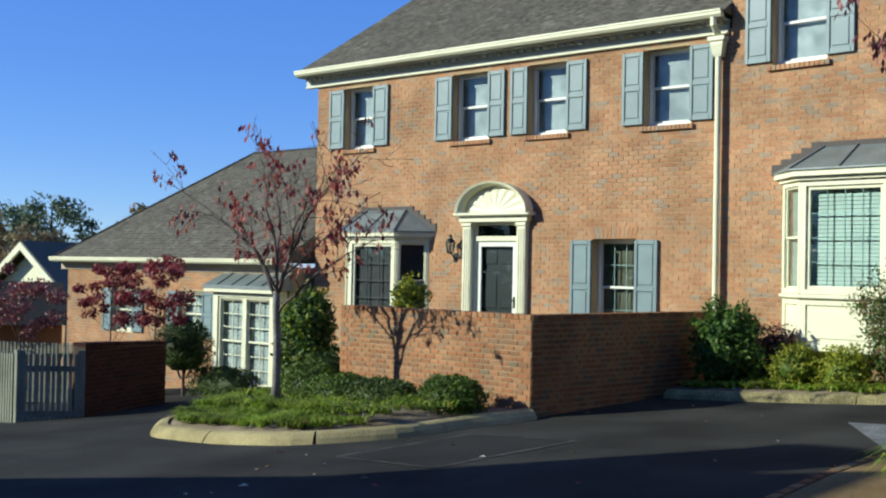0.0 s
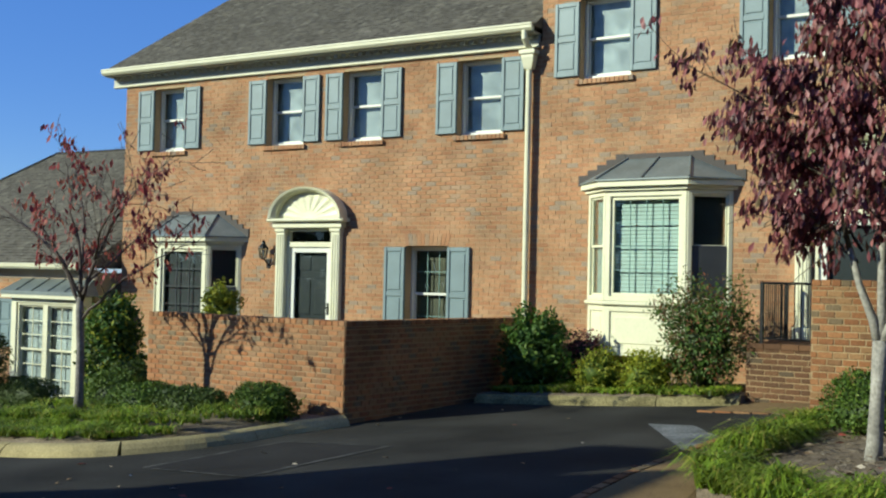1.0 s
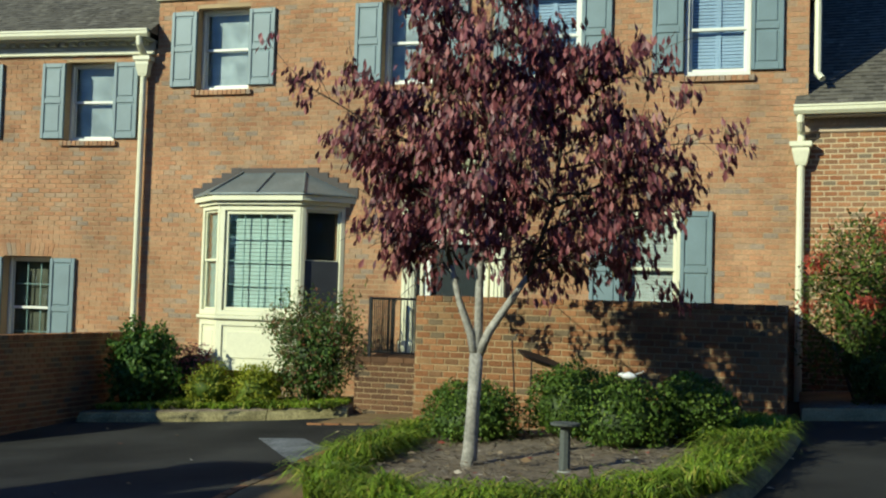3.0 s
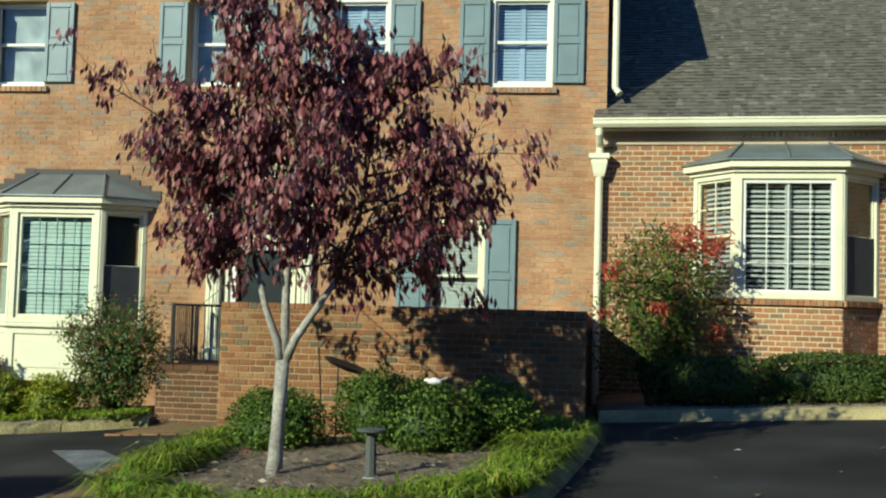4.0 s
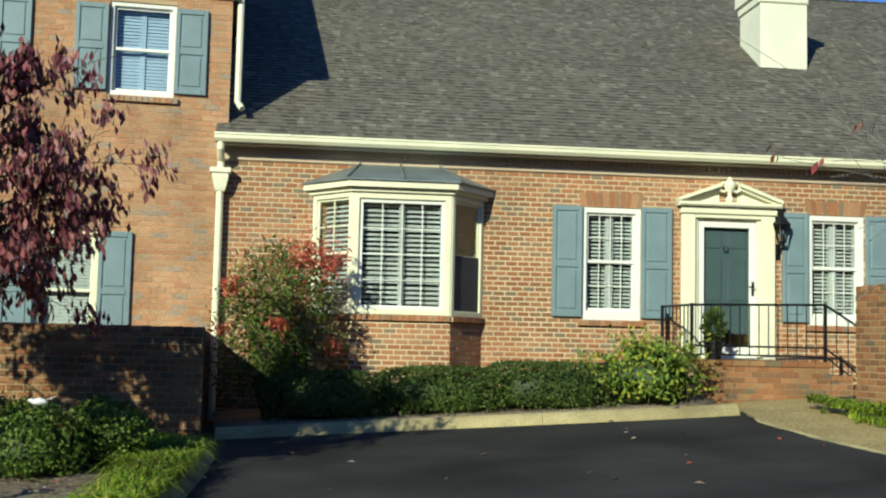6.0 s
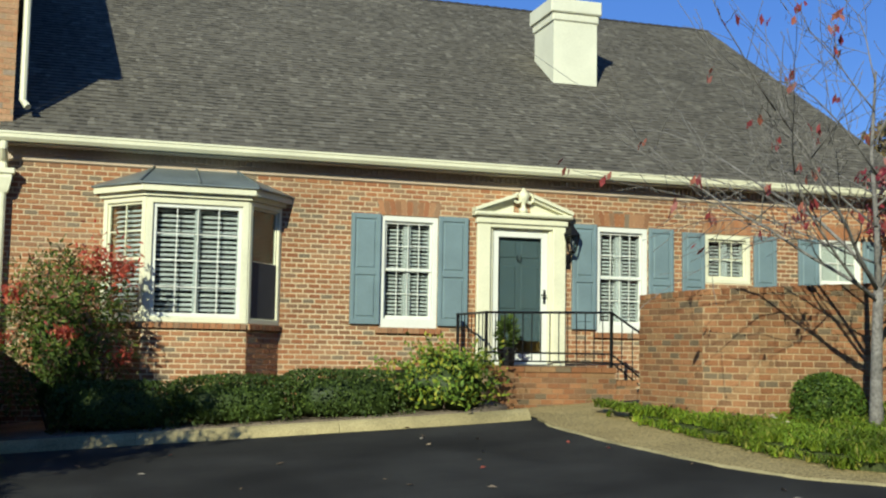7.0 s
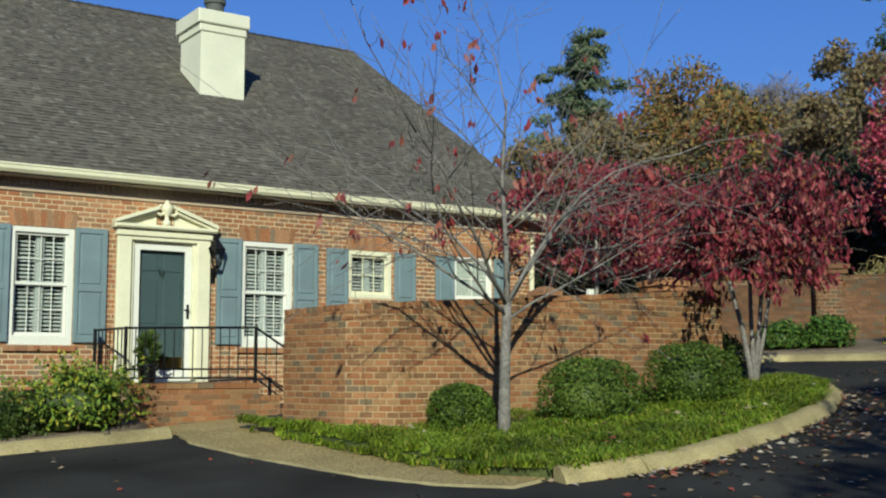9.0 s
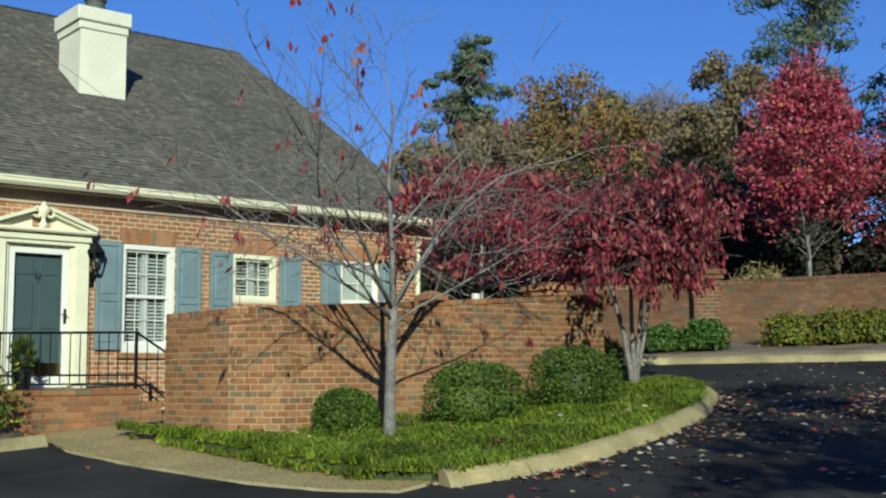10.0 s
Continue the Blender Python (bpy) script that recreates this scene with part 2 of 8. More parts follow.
NANDINA_GREEN = leaf_material("nandina_green_leaf", [(0.0, (0.0597, 0.1117, 0.02077)), (0.30, (0.09384, 0.1456, 0.0272)), (0.52, (0.04264, 0.0777, 0.01755)), (0.72, (0.145, 0.09709, 0.04397)), (0.90, (0.2046, 0.08251, 0.03997))], 0.5, 0.3)
LIRIOPE = leaf_material("strap_grass", [(0.0, (0.1452, 0.2214, 0.01812)), (0.4, (0.224, 0.2922, 0.0287)), (0.72, (0.08713, 0.1373, 0.01656)), (0.90, (0.3319, 0.31, 0.06035))], 0.55, 0.3, 0.5)
# pine green lightened so that the colour carries distance haze
PINE_LEAF = leaf_material("hazed_pine_needles", [(0.0, (0.08303, 0.1162, 0.05945)), (0.4, (0.1162, 0.1494, 0.07845)), (0.75, (0.06089, 0.09072, 0.04988)), (0.92, (0.1661, 0.1661, 0.09512))], 0.6, 0.2)
# olive-gold tints, paled and dulled to put haze into the leaves
AUTUMN_LEAF = leaf_material("hazed_autumn_leaf", [(0.0, (0.20, 0.15, 0.075)), (0.3, (0.16, 0.145, 0.072)), (0.6, (0.24, 0.18, 0.08)), (0.8, (0.20, 0.125, 0.07))], 0.6, 0.3)
OLIVE_LEAF = leaf_material("olive_hedge_leaf", [(0.0, (0.1558, 0.164, 0.0213)), (0.4, (0.2214, 0.2132, 0.0279)), (0.75, (0.0902, 0.1107, 0.018))], 0.55, 0.3)
GOLD_LEAF = leaf_material("gold_leaf", [(0.0, (0.2542, 0.164, 0.0451)), (0.3, (0.1558, 0.1353, 0.0492)), (0.6, (0.246, 0.1066, 0.041)), (0.85, (0.1968, 0.164, 0.0574))], 0.6, 0.3)
DRY_LEAF = leaf_material("fallen_leaf", [(0.0, (0.1804, 0.1148, 0.0574)), (0.35, (0.2952, 0.2214, 0.1394)), (0.62, (0.2296, 0.0574, 0.0369)), (0.78, (0.41, 0.3526, 0.2706))], 0.7, 0.1)
MAPLE_LEAF = leaf_material("pink_crimson_maple_leaf", [(0.0, (0.328, 0.0369, 0.0697)), (0.3, (0.4264, 0.082, 0.1148)), (0.6, (0.246, 0.0262, 0.0492)), (0.8, (0.492, 0.1804, 0.1804)), (0.93, (0.3936, 0.1312, 0.041))], 0.5, 0.35)
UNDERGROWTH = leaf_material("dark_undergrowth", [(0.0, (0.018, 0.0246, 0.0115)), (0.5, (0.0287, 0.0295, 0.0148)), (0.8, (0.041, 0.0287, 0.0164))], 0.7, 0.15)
BARE_TWIG = leaf_material("bare_grey_twigs", [(0.0, (0.2132, 0.1804, 0.1558)), (0.5, (0.164, 0.1394, 0.123))], 0.9, 0.1)
PINE_STRAW = leaf_material("weathered_pine_straw", [(0.0, (0.1804, 0.1394, 0.0902)), (0.4, (0.246, 0.205, 0.1476)), (0.75, (0.1066, 0.0779, 0.0492))], 0.8, 0.1)
STRAW = leaf_material("dry_straw", [(0.0, (0.3444, 0.2788, 0.123)), (0.5, (0.2706, 0.2214, 0.082))], 0.8, 0.2)
FLOWER = leaf_material("pink_petals", [(0.0, (0.451, 0.0984, 0.1804)), (0.6, (0.533, 0.1804, 0.2624))], 0.5, 0.3)
BIRD_WHITE = material("white_glazed_bird", (0.656, 0.656, 0.6396), 0.35)
for m in bpy.data.materials:
    m.use_backface_culling = False


# ---------------------------------------------------------------- builders
class Shape:
    """Collects vertices and faces of one mesh."""

    def __init__(self):
        self.v, self.f = [], []

    def face(self, *points):
        k = len(self.v)
        self.v += [tuple(p) for p in points]
        self.f.append(tuple(range(k, k + len(points))))

    def box(self, x0, x1, y0, y1, z0, z1):
        k = len(self.v)
        self.v += [(x0, y0, z0), (x1, y0, z0), (x1, y1, z0), (x0, y1, z0), (x0, y0, z1), (x1, y0, z1), (x1, y1, z1), (x0, y1, z1)]
        self.f += [tuple(k + i for i in q) for q in ((0, 3, 2, 1), (4, 5, 6, 7), (0, 1, 5, 4), (1, 2, 6, 5), (2, 3, 7, 6), (3, 0, 4, 7))]
        return self

    def bevel_box(self, x0, x1, y0, y1, z0, z1, b=0.012):
        """A box whose front face (towards -y) has chamfered edges."""
        k = len(self.v)
        self.v += [(x0, y1, z0), (x1, y1, z0), (x1, y1, z1), (x0, y1, z1), (x0, y0 + b, z0), (x1, y0 + b, z0), (x1, y0 + b, z1), (x0, y0 + b, z1),
                   (x0 + b, y0, z0 + b), (x1 - b, y0, z0 + b), (x1 - b, y0, z1 - b), (x0 + b, y0, z1 - b)]
        self.f += [tuple(k + i for i in q) for q in ((0, 3, 2, 1), (8, 9, 10, 11), (0, 1, 5, 4), (1, 2, 6, 5), (2, 3, 7, 6), (3, 0, 4, 7),
                                                    (4, 5, 9, 8), (5, 6, 10, 9), (6, 7, 11, 10), (7, 4, 8, 11))]
        return self

    def sweep(self, profile, path, closed=False):
        """Extrudes a profile of (out, up) along a level path of (x, y, z); out is to the right of the way."""
        rings, n = [], len(path)
        for i, p in enumerate(path):
            a, b = Vector(path[i - 1] if i or closed else path[0]), Vector(path[(i + 1) % n] if i < n - 1 or closed else path[-1])
            before, after = Vector(p) - a, b - Vector(p)
            if before.length < 1e-6:
                before = after
            if after.length < 1e-6:
                after = before
            d0, d1 = before.to_2d().normalized(), after.to_2d().normalized()
            n0, n1 = Vector((d0.y, -d0.x)), Vector((d1.y, -d1.x))
            m = (n0 + n1).normalized()
            m /= max(0.35, m.dot(n0))
            rings.append(len(self.v))
            self.v += [(p[0] + m.x * o, p[1] + m.y * o, p[2] + u) for o, u in profile]
        k = len(profile)
        for i in range(n if closed else n - 1):
            r0, r1 = rings[i], rings[(i + 1) % n]
            for j in range(k):
                q = (j + 1) % k
                self.f.append((r0 + j, r0 + q, r1 + q, r1 + j))
        if not closed:
            self.f += [tuple(rings[0] + j for j in reversed(range(k))), tuple(rings[-1] + j for j in range(k))]
        return self

    def tube(self, points, radii, sides=7):
        rings = []
        for i, p in enumerate(points):
            p = Vector(p)
            d = (Vector(points[min(i + 1, len(points) - 1)]) - Vector(points[max(i - 1, 0)])).normalized()
            a = d.orthogonal().normalized() if i == 0 else (side - d * side.dot(d)).normalized()
            side = a
            b = d.cross(a)
            rings.append(len(self.v))
            for j in range(sides):
                w = 2 * math.pi * j / sides
                self.v.append(tuple(p + (a * math.cos(w) + b * math.sin(w)) * radii[i]))
        for r0, r1 in zip(rings, rings[1:]):
            for j in range(sides):
                q = (j + 1) % sides
                self.f.append((r0 + j, r0 + q, r1 + q, r1 + j))
        self.f += [tuple(rings[0] + j for j in reversed(range(sides))), tuple(rings[-1] + j for j in range(sides))]
        return self

    def lathe(self, cx, cy, profile, sides=16):
        """Turns (radius, z) rings round an upright axis."""
        k = len(self.v)
        for r, z in profile:
            self.v += [(cx + r * math.cos(2 * math.pi * j / sides), cy + r * math.sin(2 * math.pi * j / sides), z) for j in range(sides)]
        for i in range(len(profile) - 1):
            for j in range(sides):
                q = (j + 1) % sides
                self.f.append((k + i * sides + j, k + i * sides + q, k + (i + 1) * sides + q, k + (i + 1) * sides + j))
        self.f += [tuple(k + j for j in reversed(range(sides))), tuple(k + (len(profile) - 1) * sides + j for j in range(sides))]
        return self

    def mesh(self, name, mat, smooth=False):
        me = bpy.data.meshes.new(name)
        me.from_pydata(self.v, [], self.f)
        me.materials.append(mat)
        if smooth:
            me.polygons.foreach_set("use_smooth", [True] * len(me.polygons))
        me.update()
        return me


def part(name, shape, mat, parent, label="", smooth=False, kind=""):
    ob = new(name, shape.mesh(name, mat, smooth))
    ob.parent = parent
    return tagged(ob, label, "", "", kind)


def thing(name, shape, mat, label, category, group="", kind="", smooth=False):
    return tagged(new(name, shape.mesh(name, mat, smooth)), label, category, group, kind)


def holder(name, m, label, category, group="", kind=""):
    ob = new(name)
    ob.matrix_world = m
    ob.empty_display_size = 0.2
    return tagged(ob, label, category, group, kind)


def ground_z(x, y):
    """The lie of the land: it climbs to the right and a little towards the houses."""
    x, y = max(-60.0, min(32.0, x)), max(-30.0, min(60.0, y))
    z = 0.40 + 0.062 * x + 0.034 * (y - 11.7)
    if x > 0:
        z += 0.0012 * x * x
    if x < -10:
        z -= 0.0015 * (max(x, -24) + 10) ** 2
    return z


# ---- brickwork
COURSE, LENGTH, JOINT = 0.0715, 0.19, 0.010
BRICK_MESHES = {}


def cut(a, b, holes):
    """The stretches of a..b left over by holes."""
    out = [(a, b)]
    for h0, h1 in holes:
        out = [s for p, q in out for s in ((p, min(q, h0)), (max(p, h1), q)) if s[1] - s[0] > 0.004]
    return out


def wall(name, parent, u0, u1, z0, z1, openings, brick, mortar, thick=0.24, y=0.0, label="", singles=None, top=None, seed=1, toward=-1, kind=""):
    """A brick wall in its parent's x-z plane with its face at y, openings cut through, each brick proud of the mortar.
    singles: (u0, u1, z0, z1), where each whole brick is an object of its own. top(u): the height of a sloping top."""
    top = top or (lambda u: z1)
    us = sorted({u0, u1, *[o[0] for o in openings], *[o[1] for o in openings]} | ({u0 + (u1 - u0) * i / 6 for i in range(7)} if top(u0) != top(u1) else set()))
    us = [u for u in us if u0 - 1e-6 <= u <= u1 + 1e-6]
    zs = sorted({z0, z1, *[o[2] for o in openings], *[o[3] for o in openings]})
    zs = [z for z in zs if z0 - 1e-6 <= z <= z1 + 1e-6]
    back = y - toward * thick
    solid = lambda i, j: 0 <= i < len(us) - 1 and 0 <= j < len(zs) - 1 and not any(
        o[0] - 1e-6 <= us[i] and us[i + 1] <= o[1] + 1e-6 and o[2] - 1e-6 <= zs[j] and zs[j + 1] <= o[3] + 1e-6 for o in openings)
    s = Shape()
    for i in range(len(us) - 1):
        for j in range(len(zs) - 1):
            if not solid(i, j):
                continue
            a, b, c = us[i], us[i + 1], zs[j]
            da, db = (top(a), top(b)) if j == len(zs) - 2 else (zs[j + 1], zs[j + 1])
            s.face((a, y, c), (b, y, c), (b, y, db), (a, y, da))
            s.face((b, back, c), (a, back, c), (a, back, da), (b, back, db))
            if not solid(i - 1, j):
                s.face((a, back, c), (a, y, c), (a, y, da), (a, back, da))
            if not solid(i + 1, j):
                s.face((b, y, c), (b, back, c), (b, back, db), (b, y, db))
            if not solid(i, j - 1):
                s.face((a, back, c), (b, back, c), (b, y, c), (a, y, c))
            if not solid(i, j + 1):
                s.face((a, y, da), (b, y, db), (b, back, db), (a, back, da))
    base = part(name, s, mortar, parent, label, kind=kind)
    rnd, rest, picked = random.Random(seed), Shape(), 0
    course, length = (0.069, 0.158) if brick is BRICK_GARDEN else (0.0677, 0.165) if brick is BRICK_RED else (COURSE, LENGTH)
    joint = 0.0165 if mortar is MORTAR_PALE else 0.014 if mortar is MORTAR_OCHRE else JOINT
    for j in range(int(z0 / course) - 1, int(max(z1, top(u1), top(u0)) / course) + 2):
        za, zb = j * course + joint / 2, (j + 1) * course - joint / 2
        shift = (j % 2) * length / 2 + rnd.uniform(-0.018, 0.018)
        k = int((u0 - shift) / length) - 2
        holes = [(o[0], o[1]) for o in openings if o[2] < zb - 0.01 and o[3] > za + 0.01]
        while k * length + shift < u1:
            a, b = k * length + shift + joint / 2, (k + 1) * length + shift - joint / 2
            k += 1
            for p, q in cut(max(a, u0), min(b, u1), holes):
                lo, hi = max(za, z0), min(zb, top((p + q) / 2))
                if hi - lo < 0.012 or q - p < 0.015:
                    continue
                proud = (0.003 if brick is BRICK else 0.005) + rnd.random() * 0.004
                ya, yb = y + toward * proud, y - toward * 0.003
                whole = q - p > b - a - 1e-4 and hi - lo > zb - za - 1e-4
                if singles and whole and picked < 300 and singles[0] < p and q < singles[1] and singles[2] < lo and hi < singles[3]:
                    key = (brick.name, toward)
                    if key not in BRICK_MESHES:
                        w, h = (length - joint) / 2, (course - joint) / 2
                        BRICK_MESHES[key] = Shape().bevel_box(-w, w, toward * 0.007 if toward < 0 else -0.003, 0.003 if toward < 0 else 0.007, -h, h, 0.003).mesh("brick", brick)
                    ob = new("brick", BRICK_MESHES[key])
                    ob.parent = base
                    ob.location = ((p + q) / 2, y + rnd.uniform(-0.0015, 0.0015), (lo + hi) / 2)
                    picked += 1
                    continue
                n = len(rest.v)
                rest.v += [(p, ya, lo), (q, ya, lo), (q, ya, hi), (p, ya, hi), (p, yb, lo), (q, yb, lo), (q, yb, hi), (p, yb, hi)]
                rest.f += [tuple(n + i for i in f) for f in ((0, 1, 2, 3), (4, 5, 1, 0), (5, 6, 2, 1), (6, 7, 3, 2), (7, 4, 0, 3))]
    part("brickwork", rest, brick, base, "", kind="stuff")
    return base


def soldier_arch(parent, u0, u1, z, brick, height=0.2, splay=0.05):
    """A flat arch of upright bricks over an opening, fanning outwards."""
    n, y, g = max(5, int((u1 - u0) / 0.07)), -0.010, 0.004
    base = part("flat_arch", Shape().box(u0 - splay * 0.4, u1 + splay * 0.4, -0.006, 0.0, z + 0.001, z + height), MORTAR, parent)
    for i in range(n):
        a, b, s = i / n, (i + 1) / n, Shape()
        lo0, lo1 = u0 + (u1 - u0) * a + g, u0 + (u1 - u0) * b - g
        hi0, hi1 = u0 - splay + (u1 - u0 + 2 * splay) * a + g, u0 - splay + (u1 - u0 + 2 * splay) * b - g
        s.v = [(lo0, y, z), (lo1, y, z), (hi1, y, z + height), (hi0, y, z + height), (lo0, 0, z), (lo1, 0, z), (hi1, 0, z + height), (hi0, 0, z + height)]
        s.f = [(0, 1, 2, 3), (4, 5, 1, 0), (5, 6, 2, 1), (6, 7, 3, 2), (7, 4, 0, 3)]
        part("brick", s, brick, base)


def brick_row(base, u0, u1, y0, y1, z0, z1, brick, m=None):
    """Headers on edge, side by side, each a piece of its own."""
    n = max(4, round((u1 - u0) / 0.075))
    w = (u1 - u0) / n
    key = (brick.name, round(w, 4), round(y1 - y0, 3), round(z1 - z0, 3))
    if key not in BRICK_MESHES:
        BRICK_MESHES[key] = Shape().bevel_box(-w / 2 + 0.004, w / 2 - 0.004, 0, y1 - y0, 0, z1 - z0, 0.004).mesh("brick", brick)
    for i in range(n):
        ob = new("brick", BRICK_MESHES[key])
        ob.parent = base
        at = Matrix.Translation((u0 + w * (i + 0.5), y0, z0))
        ob.matrix_local = m @ at if m else at


def brick_sill(parent, u0, u1, z, brick, out=0.055):
    """A course of headers on edge below a window."""
    base = part("window_sill", Shape().box(u0 + 0.002, u1 - 0.002, -out + 0.012, 0.02, z - 0.072, z - 0.004), MORTAR, parent)
    brick_row(base, u0, u1, -out, 0.02, z - 0.075, z, brick)


# ---- windows, shutters, doors
def muntins(s, u0, u1, z0, z1, cols, rows, y, w=0.018, d=0.02):
    for i in range(1, cols):
        u = u0 + (u1 - u0) * i / cols
        s.box(u - w / 2, u + w / 2, y, y + d, z0, z1)
    for j in range(1, rows):
        z = z0 + (z1 - z0) * j / rows
        s.box(u0, u1, y + 0.001, y + d - 0.001, z - w / 2, z + w / 2)


def frame_shape(u0, u1, z0, z1, w, y0, y1, bottom=None, b=0.008):
    """A rectangular frame with mitred corners and chamfered front edges; bottom: the width of its lower rail."""
    h = w if bottom is None else bottom
    s = Shape()

    def loop(o, y):
        k = len(s.v)
        s.v += [(u0 + o[0], y, z0 + o[1]), (u1 - o[0], y, z0 + o[1]), (u1 - o[0], y, z1 - o[2]), (u0 + o[0], y, z1 - o[2])]
        return k

    rings = [loop((0, 0, 0), y1), loop((0, 0, 0), y0 + b), loop((b, b, b), y0), loop((w - b, h - b, w - b), y0), loop((w, h, w), y0 + b), loop((w, h, w), y1)]
    for r, q in zip(rings, rings[1:] + rings[:1]):
        s.f += [(r + i, r + (i + 1) % 4, q + (i + 1) % 4, q + i) for i in range(4)]
    return s


def sash_window(parent, u0, u1, z0, z1, inset=0.06, cols=2, rows=2, behind="curtain", paint=None, casing=0.06, bottom=0.07, single=False):
    """A sash window in an opening: frame, two sashes with glazing bars, panes, and what hangs behind them."""
    paint = paint or CREAM
    win = part("window", frame_shape(u0, u1, z0, z1, casing, inset - 0.03, inset + 0.08, bottom), paint, parent)
    a, b, c, d = u0 + casing, u1 - casing, z0 + bottom, z1 - casing
    mid = (c + d) / 2
    spans = [(c, d, inset + 0.01)] if single else [(mid - 0.015, d, inset + 0.012), (c, mid + 0.015, inset + 0.035)]
    for lo, hi, y in spans:
        s = frame_shape(a, b, lo, hi, 0.032, y, y + 0.03, 0.04, 0.004)
        if behind == "dim":
            grid = Shape()
            muntins(grid, a + 0.03, b - 0.03, lo + 0.035, hi - 0.03, cols, rows, y + 0.006, 0.011)
            part("glazing_grid", grid, BAR_GREEN, win)
        elif cols * rows > 1:
            muntins(s, a + 0.03, b - 0.03, lo + 0.035, hi - 0.03, cols, rows, y + 0.006, 0.014 if cols < 4 else 0.009)
        part("sash", s, paint, win)
        pane = part("pane", Shape().box(a + 0.02, b - 0.02, y + 0.014, y + 0.017, lo + 0.02, hi - 0.02), GLASS, win)
        pane.visible_shadow = False
    y = inset + 0.11
    if behind == "curtain":
        s, n = Shape(), 40
        for i in range(n):
            p, q = a + (b - a) * i / n, a + (b - a) * (i + 1) / n
            s.face((p, y + 0.0012 * math.sin(i * 0.7), c), (q, y + 0.0012 * math.sin((i + 1) * 0.7), c), (q, y + 0.0012 * math.sin((i + 1) * 0.7), d), (p, y + 0.0012 * math.sin(i * 0.7), d))
        part("curtain", s, CURTAIN, win)
    elif behind in ("shutters", "blue", "green", "white"):
        mat = {"white": SLAT, "shutters": SLAT, "blue": SLAT_BLUE, "green": SLAT_GREEN}[behind]
        s, pitch = Shape(), 0.052 if behind == "shutters" else 0.045
        for i in range(int((d - c) / pitch)):
            z = c + 0.02 + i * pitch
            if behind == "shutters":
                s.face((a, y, z), (b, y, z), (b, y + 0.030, z + 0.027), (a, y + 0.030, z + 0.027))
                s.face((a, y, z - 0.004), (b, y, z - 0.004), (b, y, z), (a, y, z))
            else:
                s.face((a, y, z), (b, y, z), (b, y + 0.014, z + 0.040), (a, y + 0.014, z + 0.040))
        part("blind", s, mat, win)
        if behind == "shutters":
            s = Shape()
            m = (a + b) / 2
            s.box(m - 0.05, m + 0.05, y - 0.042, y + 0.03, c, d)
            s.box(a, a + 0.03, y - 0.012, y + 0.03, c, d)
            s.box(b - 0.03, b, y - 0.012, y + 0.03, c, d)
            part("shutter_stile", s, SLAT, win)
        elif behind == "blue":
            part("shutter_stile", Shape().box((a + b) / 2 - 0.035, (a + b) / 2 + 0.035, y - 0.012, y + 0.03, c, d), SLAT_BLUE, win)
    elif behind == "sheer":
        part("curtain", Shape().box(a, b, inset + 0.048, inset + 0.052, c, d), WHITE, win)
    elif behind == "dim":
        part("blind", Shape().box(a, b, y, y + 0.004, c, d), BLIND_DIM, win)
    elif behind == "screen":
        part("screen", Shape().box(a, b, y - 0.01, y - 0.006, c, d), SCREEN, win)
    return win


def shutter(parent, u0, u1, z0, z1, split=0.5):
    """A panelled outside shutter, held off the wall."""
    s, w, y = Shape(), 0.055, -0.055
    s.bevel_box(u0, u0 + w, y, -0.012, z0, z1, 0.006)
    s.bevel_box(u1 - w, u1, y, -0.012, z0, z1, 0.006)
    m = z0 + (z1 - z0) * split
    for a, b in ((z0, z0 + 0.085), (m - 0.04, m + 0.04), (z1 - 0.07, z1)):
        s.bevel_box(u0 + w, u1 - w, y + 0.001, -0.014, a, b, 0.006)
    ob = part("shutter", s, SHUTTER, parent)
    for a, b in ((z0 + 0.085, m - 0.04), (m + 0.04, z1 - 0.07)):
        s = Shape()
        p, q, r, t, d = u0 + w, u1 - w, a, b, 0.045
        s.bevel_box(p, q, y + 0.018, -0.016, r, t, 0.002)
        s.bevel_box(p + 0.022, q - 0.022, y + 0.006, -0.018, r + 0.022, t - 0.022, 0.012)
        part("panel", s, SHUTTER, ob)


